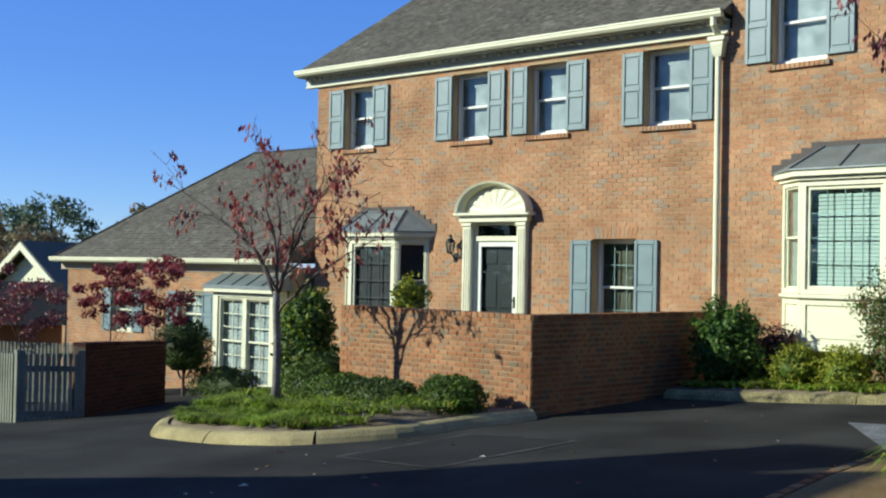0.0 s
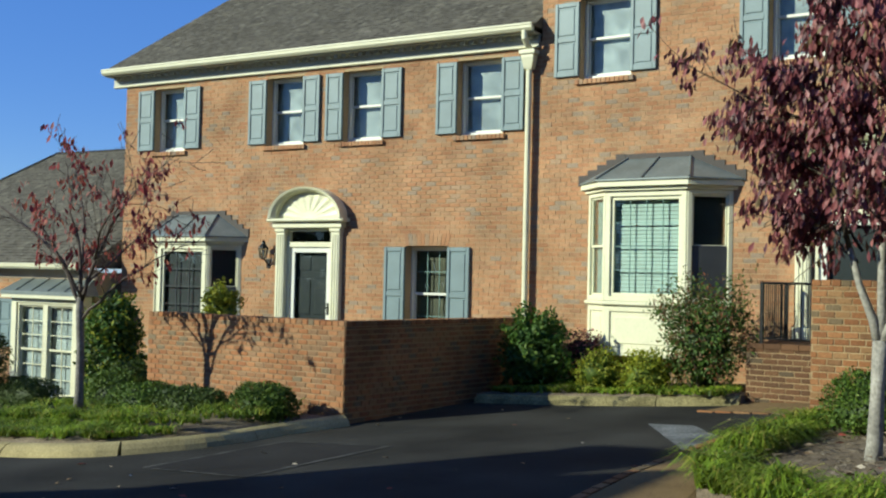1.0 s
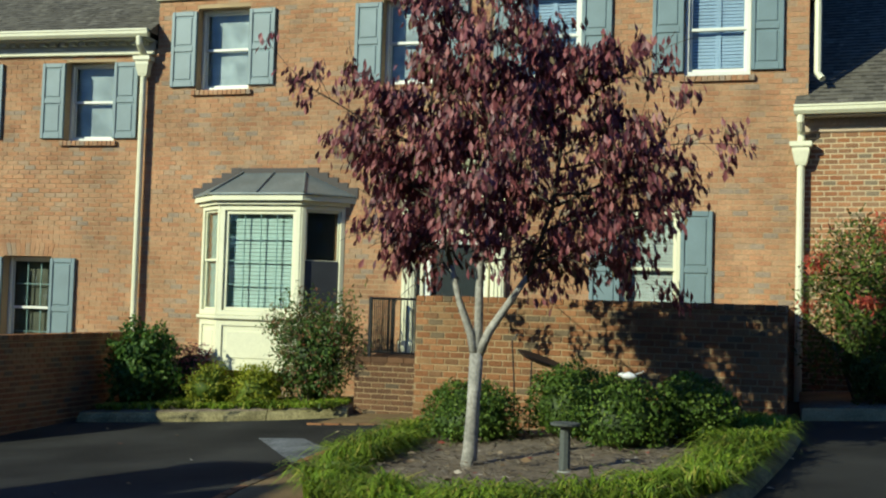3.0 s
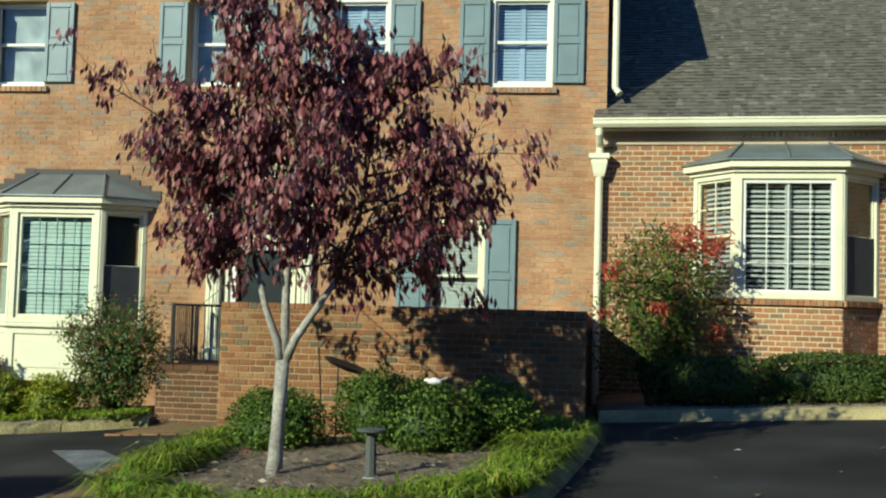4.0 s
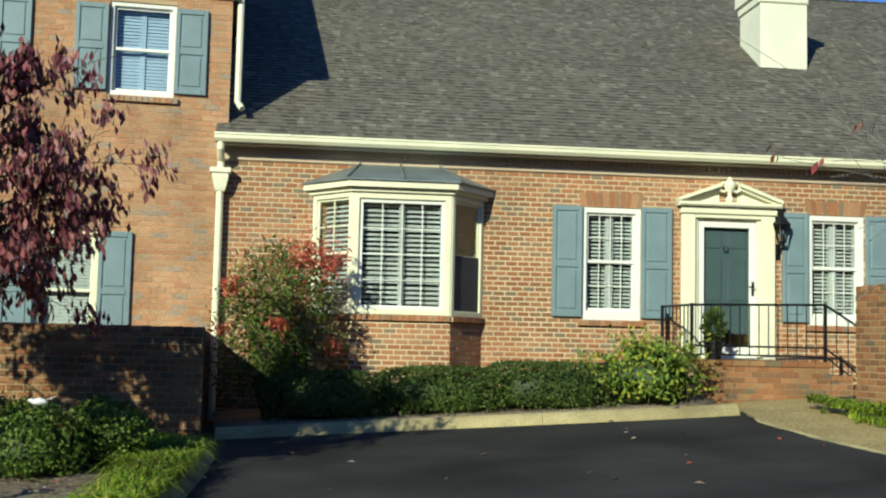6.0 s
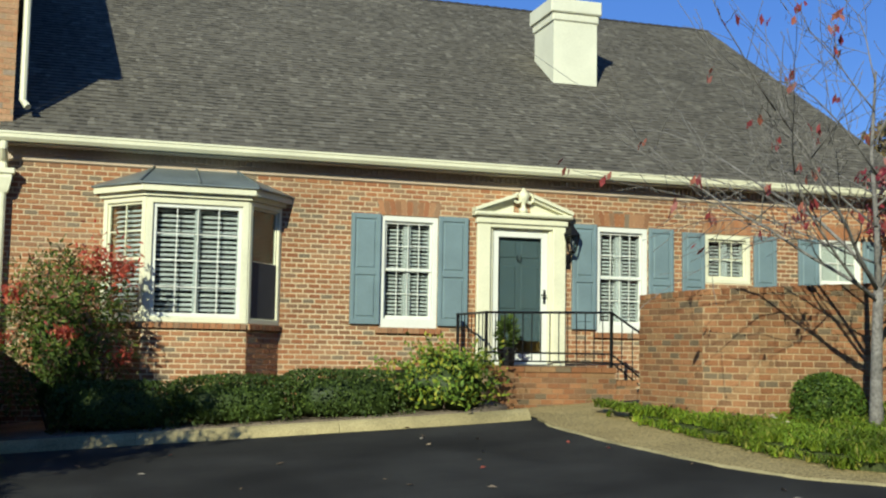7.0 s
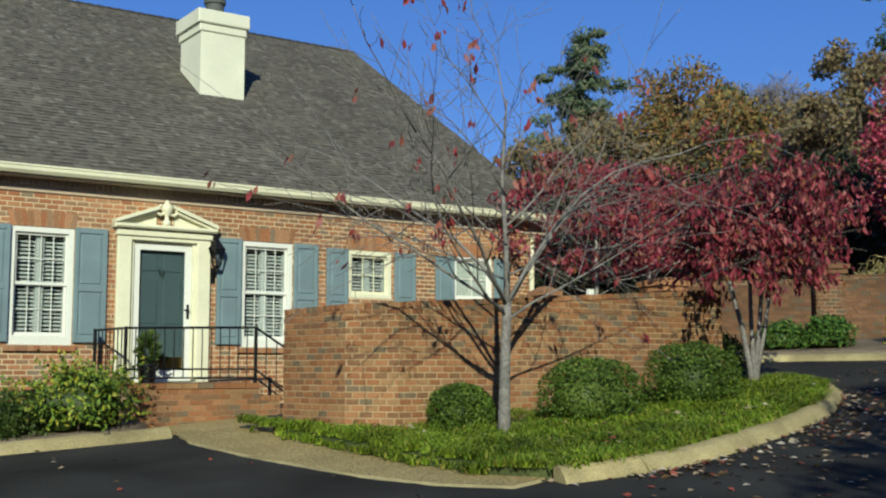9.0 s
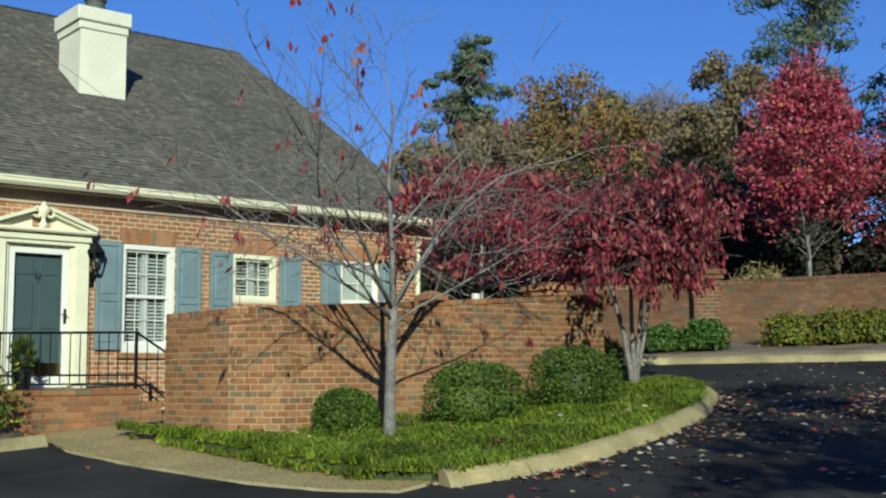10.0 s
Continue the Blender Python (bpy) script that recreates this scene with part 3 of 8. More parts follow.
def hip_roof(parent, u0, u1, eave_y, eave_z, depth, pitch, hip_left, hip_right):
    """A roof of shingles over a front slope, with a hip of the given run at each end (0: a gable); the slope is laid course by course."""
    t, rise = math.tan(pitch), depth * math.tan(pitch)
    hl, hr = hip_left, hip_right
    deck = Shape()
    e0, e1, r0, r1 = (u0, eave_y, eave_z), (u1, eave_y, eave_z), (u0 + hl, eave_y + depth, eave_z + rise), (u1 - hr, eave_y + depth, eave_z + rise)
    b0, b1 = (u0, eave_y + 2 * depth, eave_z), (u1, eave_y + 2 * depth, eave_z)
    deck.face(e0, e1, r1, r0)
    deck.face(b1, b0, r0, r1)
    deck.face(b0, e0, r0)
    deck.face(e1, b1, r1)
    deck.face(e0, b0, b1, e1)
    roof = part("roof", deck, SHINGLE, parent)
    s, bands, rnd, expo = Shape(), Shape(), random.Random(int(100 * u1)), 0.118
    slope = math.hypot(depth, rise)
    n = int(slope / expo)
    up = Vector((0, depth / slope, rise / slope))
    out = Vector((0, -rise / slope, depth / slope))
    for j in range(n + 1):
        d0, d1 = j * expo, min((j + 1) * expo + 0.03, slope)
        left, right = u0 + hl * d0 / slope, u1 - hr * d0 / slope
        u = left - rnd.random() * 0.3
        base = Vector((0, eave_y, eave_z))
        while u < right:
            w = rnd.choice((0.06, 0.08, 0.10, 0.13))
            a, b = max(u, left), min(u + w - 0.004, right)
            u += w
            if b - a < 0.02:
                continue
            a1, b1_ = max(a, u0 + hl * d1 / slope), min(b, u1 - hr * d1 / slope)
            if b1_ <= a1:
                a1 = b1_ = (a1 + b1_) / 2
            th = 0.012 + rnd.random() * 0.006
            low, high = base + up * d0, base + up * d1
            p = [Vector((a, 0, 0)) + low + out * th, Vector((b, 0, 0)) + low + out * th, Vector((b1_, 0, 0)) + high + out * 0.003, Vector((a1, 0, 0)) + high + out * 0.003]
            k = len(s.v)
            s.v += [tuple(x) for x in p] + [tuple(Vector((a, 0, 0)) + low), tuple(Vector((b, 0, 0)) + low)]
            s.f += [(k, k + 1, k + 2, k + 3), (k + 4, k + 5, k + 1, k)]
            # shadow line under the next course, laid on as dark-coloured strips
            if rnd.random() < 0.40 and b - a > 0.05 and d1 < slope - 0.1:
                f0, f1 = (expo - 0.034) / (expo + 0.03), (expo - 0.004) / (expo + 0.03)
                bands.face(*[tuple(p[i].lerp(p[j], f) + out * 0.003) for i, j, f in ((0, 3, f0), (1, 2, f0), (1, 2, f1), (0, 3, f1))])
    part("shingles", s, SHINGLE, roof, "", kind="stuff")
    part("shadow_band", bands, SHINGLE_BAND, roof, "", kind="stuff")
    for run, x, d in ((hip_left, u0, 1), (hip_right, u1, -1)):
        if run > 1:
            s = Shape()
            m = int(slope / 0.2)
            for i in range(m):
                a, b = i / m, (i + 1) / m + 0.02
                p, q = Vector((x + d * run * a, eave_y + depth * a, eave_z + rise * a + 0.035)), Vector((x + d * run * b, eave_y + depth * b, eave_z + rise * b + 0.022))
                w = Vector((d * 0.07, -0.07, -0.02))
                w2 = Vector((-d * 0.07, 0.07, -0.02))
                s.face(p + w, q + w, q, p)
                s.face(p, q, q + w2, p + w2)
            part("hip_cap", s, SHINGLE, roof)
    s = Shape()
    m = int((r1[0] - r0[0]) / 0.2)
    for i in range(m):
        a, b = r0[0] + (r1[0] - r0[0]) * i / m, r0[0] + (r1[0] - r0[0]) * (i + 1) / m + 0.02
        y, z = r0[1], r0[2]
        s.face((a, y - 0.1, z - 0.075), (b, y - 0.1, z - 0.085), (b, y, z + 0.03), (a, y, z + 0.045))
        s.face((a, y, z + 0.045), (b, y, z + 0.03), (b, y + 0.1, z - 0.085), (a, y + 0.1, z - 0.075))
    part("ridge_cap", s, SHINGLE_BAND, roof)
    return roof


def eaves(parent, u0, u1, y, z, wall_y=0.0, frieze=None, dentil=True, frieze_low=None):
    """Gutter, fascia, soffit, dentil course and frieze under a roof's edge. y: the gutter's front; z: its top."""
    g = Shape()
    prof = [(y, z), (y - 0.0, z - 0.025), (y + 0.012, z - 0.03), (y + 0.015, z - 0.075), (y + 0.05, z - 0.115), (y + 0.11, z - 0.115), (y + 0.11, z + 0.0)]
    k = len(prof)
    for u in (u0, u1):
        g.v += [(u, p, q) for p, q in prof]
    g.f += [(j, (j + 1) % k, k + (j + 1) % k, k + j) for j in range(k)] + [tuple(range(k)), tuple(reversed(range(k, 2 * k)))]
    part("gutter", g, CREAM, parent)
    low = frieze_low if frieze_low is not None else z - 0.30
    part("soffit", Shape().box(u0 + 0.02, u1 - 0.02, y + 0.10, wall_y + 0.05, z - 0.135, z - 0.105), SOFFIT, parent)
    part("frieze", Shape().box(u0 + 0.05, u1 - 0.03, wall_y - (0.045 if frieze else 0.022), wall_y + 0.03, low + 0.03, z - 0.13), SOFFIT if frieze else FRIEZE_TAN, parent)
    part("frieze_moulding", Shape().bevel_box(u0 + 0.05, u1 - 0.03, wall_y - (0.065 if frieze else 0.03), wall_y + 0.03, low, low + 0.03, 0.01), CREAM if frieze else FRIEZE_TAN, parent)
    if dentil:
        d = Shape()
        step = 0.17 if dentil == "block" else 0.075
        w = 0.09 if dentil == "block" else 0.04
        u = u0 + 0.15
        while u < u1 - 0.2:
            d.box(u, u + w, wall_y - (0.15 if dentil == "block" else 0.08), wall_y - 0.04, z - (0.19 if dentil == "block" else 0.22), z - 0.134)
            u += step
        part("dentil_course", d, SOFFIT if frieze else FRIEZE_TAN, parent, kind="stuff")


def downspout(parent, u, z_top, z_bot, y=-0.09, box_z=None, w=0.065, out_y=None):
    """A rain pipe with a flared box at its head and a bend from the gutter."""
    pipe = part("downspout", Shape().tube([(u, y, z_bot), (u, y, box_z - 0.25)], [w * 0.75, w * 0.75], 10), CREAM, parent)
    s = Shape()
    rings = [(0.06, box_z - 0.30), (0.075, box_z - 0.26), (0.105, box_z - 0.12), (0.105, box_z - 0.08), (0.135, box_z - 0.06), (0.135, box_z)]
    k = len(s.v)
    for r, z in rings:
        s.v += [(u - r, y - r * 0.8, z), (u + r, y - r * 0.8, z), (u + r, y + 0.07, z), (u - r, y + 0.07, z)]
    for i in range(len(rings) - 1):
        for j in range(4):
            s.f.append((k + i * 4 + j, k + i * 4 + (j + 1) % 4, k + i * 4 + 4 + (j + 1) % 4, k + i * 4 + 4 + j))
    s.f += [(k + 3, k + 2, k + 1, k), tuple(k + 20 + j for j in range(4))]
    part("rain_box", s, CREAM, pipe)
    oy = out_y if out_y is not None else -0.3
    part("elbow", Shape().tube([(u, oy, z_top), (u, oy, z_top - 0.12), (u, (oy + y) / 2, z_top - 0.2), (u, y, z_top - 0.26), (u, y, box_z - 0.01)], [w * 0.75] * 5, 10), CREAM, pipe)


def bay_window(parent, uc, half, side, out, z0, z1, roof_top, roof_half, base, behind, brick=None, eave_over=0.12, glass_cols=4, side_behind="screen", base_z=0.0):
    """A canted bay: front and two slanting sides with windows, a metal roof, and a base of brick or panelled wood.
    half: half the front's width; side: how far the sides spread; z0..z1: sill and head."""
    pts = [(uc - half - side, 0.0), (uc - half, -out), (uc + half, -out), (uc + half + side, 0.0)]
    bay = part("bay_window", Shape().box(uc - half - side, uc + half + side, 0.0, 0.02, z1 + 0.001, z1 + 0.06), CREAM, parent)

    def panel_frame(a, b):
        d = Vector((b[0] - a[0], b[1] - a[1], 0))
        n = Vector((d.y, -d.x, 0)).normalized()
        if n.y > 0:
            n = -n
        return Matrix(((d.x / d.length, -n.x, 0, a[0]), (d.y / d.length, -n.y, 0, a[1]), (0, 0, 1, 0), (0, 0, 0, 1))), d.length

    for i, (a, b) in enumerate(zip(pts, pts[1:])):
        m, length = panel_frame(a, b)

        def put(name, s, mat, shadow=True):
            s.v = [tuple(m @ Vector(v)) for v in s.v]
            ob = part(name, s, mat, bay)
            ob.visible_shadow = shadow
            return ob

        front = i == 1
        post = 0.085 if front else 0.07
        put("casing", frame_shape(0.002, length - 0.002, z0, z1, post, -0.012, 0.09, 0.07), CREAM)
        a0, b0, c0, d0 = post, length - post, z0 + 0.07, z1 - post
        if front:
            s = frame_shape(a0, b0, c0, d0, 0.05, 0.02, 0.06, 0.05, 0.006)
            bars = Shape()
            muntins(bars, a0 + 0.04, b0 - 0.04, c0 + 0.04, d0 - 0.04, glass_cols, 4, 0.03, 0.012 if behind != "green" else 0.009)
            put("sash", s, WHITE if behind == "shutters" else CREAM)
            put("glazing_grid", bars, WHITE if behind == "shutters" else BAR_GREEN if behind == "green" else SCREEN)
            put("pane", Shape().box(a0 + 0.02, b0 - 0.02, 0.042, 0.045, c0 + 0.02, d0 - 0.02), GLASS, False)
        else:
            mid = (c0 + d0) / 2
            for lo, hi, y in ((mid - 0.015, d0, 0.02), (c0, mid + 0.015, 0.04)):
                s = frame_shape(a0, b0, lo, hi, 0.03, y, y + 0.025, 0.035, 0.004)
                if i == 0 and behind == "shutters":
                    muntins(s, a0 + 0.03, b0 - 0.03, lo + 0.03, hi - 0.03, 2, 2, y + 0.005, 0.014)
                put("sash", s, CREAM)
                put("pane", Shape().box(a0 + 0.02, b0 - 0.02, y + 0.012, y + 0.015, lo + 0.02, hi - 0.02), GLASS, False)
        kind = behind if (front or (i == 0 and behind == "shutters")) else side_behind
        y = 0.11
        if kind in ("shutters", "green"):
            s, pitch = Shape(), 0.062 if kind == "shutters" else 0.055
            for j in range(int((d0 - c0) / pitch)):
                z = c0 + 0.02 + j * pitch
                if kind == "shutters":
                    s.face((a0, y, z), (b0, y, z), (b0, y + 0.034, z + 0.032), (a0, y + 0.034, z + 0.032))
                    s.face((a0, y, z - 0.004), (b0, y, z - 0.004), (b0, y, z), (a0, y, z))
                else:
                    s.face((a0, y, z), (b0, y, z), (b0, y + 0.016, z + 0.048), (a0, y + 0.016, z + 0.048))
            put("blind", s, SLAT if kind == "shutters" else SLAT_GREEN)
            if kind == "shutters" and front:
                s = Shape()
                for u in (a0 + 0.02, (a0 + b0) / 2, b0 - 0.02):
                    s.box(u - 0.035, u + 0.035, y - 0.044, y + 0.035, c0, d0)
                put("shutter_stile", s, SLAT)
        elif kind == "screen":
            if front:
                put("screen", Shape().box(a0, b0, 0.10, 0.104, c0, d0), SCREEN)
            elif i == 0:
                put("blind", Shape().box(a0, b0, 0.10, 0.104, c0, d0), SLAT_GREEN if behind == "green" else CURTAIN)
            else:
                put("screen", Shape().box(a0 + 0.012, b0 - 0.012, 0.012, 0.015, c0 + 0.012, (c0 + d0) / 2 + 0.012), SCREEN)
                put("blind", Shape().box(a0, b0, 0.10, 0.104, c0, d0), BLIND_DIM if behind == "shutters" else SCREEN)
        # base under each face
        if base == "wood":
            s = frame_shape(0.002, length - 0.002, base_z, z0 - 0.06, 0.09, 0.0, 0.08, 0.09, 0.006)
            put("base_frame", s, CREAM)
            put("base_panel", Shape().bevel_box(0.09, length - 0.09, 0.022, 0.06, base_z + 0.09, z0 - 0.15, 0.004), CREAM)
            put("raised_panel", Shape().bevel_box(0.16, length - 0.16, 0.008, 0.06, base_z + 0.17, z0 - 0.22, 0.012), CREAM)
            put("sill", Shape().bevel_box(-0.02, length + 0.02, -0.05, 0.08, z0 - 0.06, z0 - 0.002, 0.015), CREAM)
        elif base == "brick":
            w = wall("base_wall", bay, 0.0, length, base_z, z0 - 0.075, [], brick, MORTAR_PALE, 0.1, 0.0, seed=i + 7)
            w.matrix_local = m
            sill = put("window_sill", Shape().box(0.002, length - 0.002, -0.036, 0.08, z0 - 0.070, z0 - 0.006), MORTAR)
            brick_row(sill, 0.0, length, -0.05, 0.08, z0 - 0.073, z0 - 0.002, brick, m)
    # cornice and metal roof
    o = eave_over
    epts = [(uc - half - side - o * 1.2, 0.0), (uc - half - o * 0.5, -out - o), (uc + half + o * 0.5, -out - o), (uc + half + side + o * 1.2, 0.0)]
    s = Shape()
    n = len(epts)
    for zlo, zhi, ins in ((z1 + 0.055, z1 + 0.135, 0.0), (z1 + 0.0, z1 + 0.055, 0.07)):
        q = [(uc + (p[0] - uc) * (1 - ins / (half + side)), p[1] + ins if p[1] < 0 else p[1]) for p in epts]
        k = len(s.v)
        s.v += [(x, y, zlo) for x, y in q] + [(x, y, zhi) for x, y in q]
        s.f += [tuple(k + j for j in reversed(range(n))), tuple(k + n + j for j in range(n))]
        s.f += [(k + j, k + (j + 1) % n, k + n + (j + 1) % n, k + n + j) for j in range(n)]
    part("cornice", s, CREAM, bay)
    rz = z1 + 0.137
    rpts = [(x + (0.03 if x > uc else -0.03), y - (0.03 if y < 0 else 0)) for x, y in epts]
    tpts = [(uc - roof_half, 0.0, roof_top), (uc + roof_half, 0.0, roof_top)]
    s = Shape()
    e = [(x, y, rz + 0.02) for x, y in rpts]
    l = [(x, y, rz) for x, y in rpts]
    s.face(e[0], e[1], tpts[0])
    s.face(e[1], e[2], tpts[1], tpts[0])
    s.face(e[2], e[3], tpts[1])
    for j in range(3):
        s.face(l[j], l[j + 1], e[j + 1], e[j])
    s.face(*reversed(l))
    roof = part("bay_roof", s, METAL_ROOF, bay)
    seams = [(e[1], tpts[0]), (e[2], tpts[1])]
    for f in (0.5,):
        seams.append((tuple(Vector(e[1]).lerp(Vector(e[2]), f)), tuple(Vector(tpts[0]).lerp(Vector(tpts[1]), f))))
    for a, b in seams:
        a, b = Vector(a) + Vector((0, -0.003, 0.012)), Vector(b) + Vector((0, -0.003, 0.012))
        part("seam", Shape().tube([a, b], [0.014, 0.014], 6), METAL_ROOF, roof)
    return bay, rpts, roof_top


def flashing(parent, uc, half, roof_half, z_low, z_top, mat):
    """The stepped flashing that follows a bay's roof up the wall."""
    s, n = Shape(), 5
    for d in (-1, 1):
        for i in range(n):
            a, b = half + (roof_half - half) * i / n, half + (roof_half - half) * (i + 1) / n
            z = z_low + (z_top - z_low) * (i + 1) / n + 0.04
            x0, x1 = sorted((uc + d * a, uc + d * b))
            s.box(x0, x1, -0.022, 0.0, z - 0.14, z + 0.02)
    s.box(uc - roof_half, uc + roof_half, -0.018, 0.0, z_top - 0.06, z_top + 0.055)
    part("step_flashing", s, mat, parent)


# ---------------------------------------------------------------- ground, road, beds
def sheet(name, xs, ys, mat, label, category, lift=0.0):
    s = Shape()
    for y in ys:
        s.v += [(x, y, ground_z(x, y) + lift) for x in xs]
    w = len(xs)
    s.f = [(j * w + i, j * w + i + 1, (j + 1) * w + i + 1, (j + 1) * w + i) for j in range(len(ys) - 1) for i in range(w - 1)]
    return thing(name, s, mat, label, category, kind="structure", smooth=True)


def steps_of(a, b, d):
    n = max(1, round((b - a) / d))
    return [a + (b - a) * i / n for i in range(n + 1)]


far = [-900, -400, -180, -90]
sheet("ground", far + steps_of(-60, 60, 3) + [90, 180, 400, 900], far + steps_of(-60, 60, 3) + [90, 180, 400, 900], GRASS_GROUND,
      "leaf-strewn earth and rough grass around the houses", "ground", -0.06)
sheet("road", steps_of(-26, 30, 0.7), steps_of(-14, 16.5, 0.7), ASPHALT, "dark asphalt drive with cracks and stains", "road")


def flat_piece(name, outline, mat, label, category, lift=0.004, rings=4):
    """A thin sheet that lies on the road."""
    return bed(name, outline, mat, label, category, lift, 0.0, rings)


def bed(name, outline, mat, label, category, height=0.1, mound=0.1, rings=6, kind="structure"):
    """A filled outline, lifted above the ground and rising to its middle."""
    pts = []
    for a, b in zip(outline, outline[1:] + outline[:1]):
        n = max(1, int(math.dist(a, b) / 0.4))
        pts += [(a[0] + (b[0] - a[0]) * i / n, a[1] + (b[1] - a[1]) * i / n) for i in range(n)]
    cx, cy = sum(p[0] for p in pts) / len(pts), sum(p[1] for p in pts) / len(pts)
    s, n = Shape(), len(pts)
    if height > 0.03:
        s.v += [(x, y, ground_z(x, y) - 0.08) for x, y in pts]
    for r in range(rings + 1):
        f = 1 - r / (rings + 0.5)
        for x, y in pts:
            px, py = cx + (x - cx) * f, cy + (y - cy) * f
            s.v.append((px, py, ground_z(px, py) + height + mound * (1 - f * f)))
    rings += height > 0.03
    for r in range(rings):
        s.f += [(r * n + j, r * n + (j + 1) % n, (r + 1) * n + (j + 1) % n, (r + 1) * n + j) for j in range(n)]
    s.f.append(tuple(rings * n + j for j in range(n)))
    return thing(name, s, mat, label, category, kind=kind, smooth=height > 0.03)


def ribbon(name, path, width, lift, mat, label, category, seed=1):
    """A flush strip along a path, its edges a little uneven."""
    rnd, pts, s = random.Random(seed), [], Shape()
    for a, b in zip(path, path[1:]):
        n = max(1, int(math.dist(a, b) / 0.15))
        pts += [(a[0] + (b[0] - a[0]) * i / n, a[1] + (b[1] - a[1]) * i / n) for i in range(n)]
    pts.append(path[-1])
    for i, (x, y) in enumerate(pts):
        p, q = pts[max(i - 1, 0)], pts[min(i + 1, len(pts) - 1)]
        d = math.dist(p, q)
        nx, ny = (q[1] - p[1]) / d, -(q[0] - p[0]) / d
        a, b = width * rnd.uniform(0.35, 0.65), width * rnd.uniform(0.35, 0.65)
        s.v += [(x - nx * a, y - ny * a, ground_z(x, y) - 0.02), (x + nx * b, y + ny * b, ground_z(x, y) + lift)]
    s.f = [(2 * i, 2 * i + 1, 2 * i + 3, 2 * i + 2) for i in range(len(pts) - 1)]
    return thing(name, s, mat, label, category, kind="structure")


def kerb(name, path, label, width=0.16, height=0.13, stone=1.3, mat=None, slope=0.07):
    """Kerb stones laid end to end along a path; the road lies to the left of the way."""
    base = holder(name, Matrix(), label, "kerb", kind="structure")
    pts = []
    for a, b in zip(path, path[1:]):
        n = max(1, int(math.dist(a, b) / 0.2))
        pts += [(a[0] + (b[0] - a[0]) * i / n, a[1] + (b[1] - a[1]) * i / n) for i in range(n)]
    pts.append(path[-1])
    for k in range(2):   # soften the corners
        pts = [pts[0]] + [tuple((pts[i - 1][q] + 2 * pts[i][q] + pts[i + 1][q]) / 4 for q in (0, 1)) for i in range(1, len(pts) - 1)] + [pts[-1]]
    prof = [(0.0, -0.06), (0.0, height + 0.006), (-width + 0.06, height), (-width + 0.02, height - 0.015), (-width - slope * 0.45, height * 0.5), (-width - slope, 0.0), (-width - slope - 0.005, -0.06)]
    start, run = 0, 0.0
    for i in range(1, len(pts)):
        run += math.dist(pts[i - 1], pts[i])
        if run > stone or i == len(pts) - 1:
            seg = pts[start:i + 1]
            d = Vector(seg[-1]) - Vector(seg[-2])
            d = d.normalized() * 0.006
            seg = seg[:-1] + [(seg[-1][0] - d.x, seg[-1][1] - d.y)]
            part("kerb_stone", Shape().sweep(prof, [(x, y, ground_z(x, y)) for x, y in seg]), mat or CONCRETE, base)
            start, run = i, 0.0
    return base


# ---------------------------------------------------------------- houses
FRAME_A = Matrix.Translation((-9.27, 15.25, 0)) @ Matrix.Rotation(radians(4.3), 4, "Z")
FRAME_B = Matrix.Translation((-9.27, 15.25, 0))
FRAME_C = Matrix.Translation((0.05, 15.25, 0)) @ Matrix.Rotation(radians(-4.7), 4, "Z")


def shell(house, u0, u1, z0, z1, depth, front_y=0.24, left=True, right=True, side_mat=None):
    """The walls behind the front that close a house, and the floor between the storeys."""
    m = side_mat or MORTAR
    part("back_wall", Shape().box(u0, u1, depth - 0.2, depth, z0, z1), m, house)
    if left:
        part("side_wall", Shape().box(u0, u0 + 0.2, front_y, depth - 0.2, z0, z1), m, house)
    if right:
        part("side_wall", Shape().box(u1 - 0.2, u1, front_y, depth - 0.2, z0, z1), m, house)
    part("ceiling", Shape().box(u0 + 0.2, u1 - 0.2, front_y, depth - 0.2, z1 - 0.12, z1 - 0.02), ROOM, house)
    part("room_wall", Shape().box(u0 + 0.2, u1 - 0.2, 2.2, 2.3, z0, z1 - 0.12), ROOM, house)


def storm_door(house, u0, u1, z0, z1, leaf_mat, label, panels=True):
    """A panelled front door behind a glazed white storm door, in a cream casing."""
    door = part("door", frame_shape(u0, u1, z0, z1, 0.06, -0.02, 0.14, 0.02), CREAM, house, label)
    a, b, d = u0 + 0.06, u1 - 0.06, z1 - 0.06
    part("storm_frame", frame_shape(a, b, z0 + 0.02, d, 0.095, 0.015, 0.05, 0.17, 0.006), WHITE, door)
    p = part("pane", Shape().box(a + 0.08, b - 0.08, 0.03, 0.034, z0 + 0.17, d - 0.08), GLASS, door)
    p.visible_shadow = False
    s = Shape().box(a, b, 0.10, 0.145, z0 + 0.02, d)
    if panels:
        w = (b - a)
        for x0, x1 in ((0.14, 0.45), (0.55, 0.86)):
            for q0, q1 in ((0.07, 0.36), (0.42, 0.74), (0.80, 0.93)):
                s.bevel_box(a + w * x0, a + w * x1, 0.088, 0.105, z0 + (d - z0) * q0, z0 + (d - z0) * q1, 0.012)
    part("leaf", s, leaf_mat, door)
    h = Shape().box(b - 0.065, b - 0.035, 0.0, 0.016, z0 + 0.88, z0 + 1.08)
    h.tube([(b - 0.05, 0.0, z0 + 1.0), (b - 0.05, -0.05, z0 + 1.0), (b - 0.12, -0.055, z0 + 1.0)], [0.011] * 3, 7)
    part("handle", h, IRON, door)
    return door


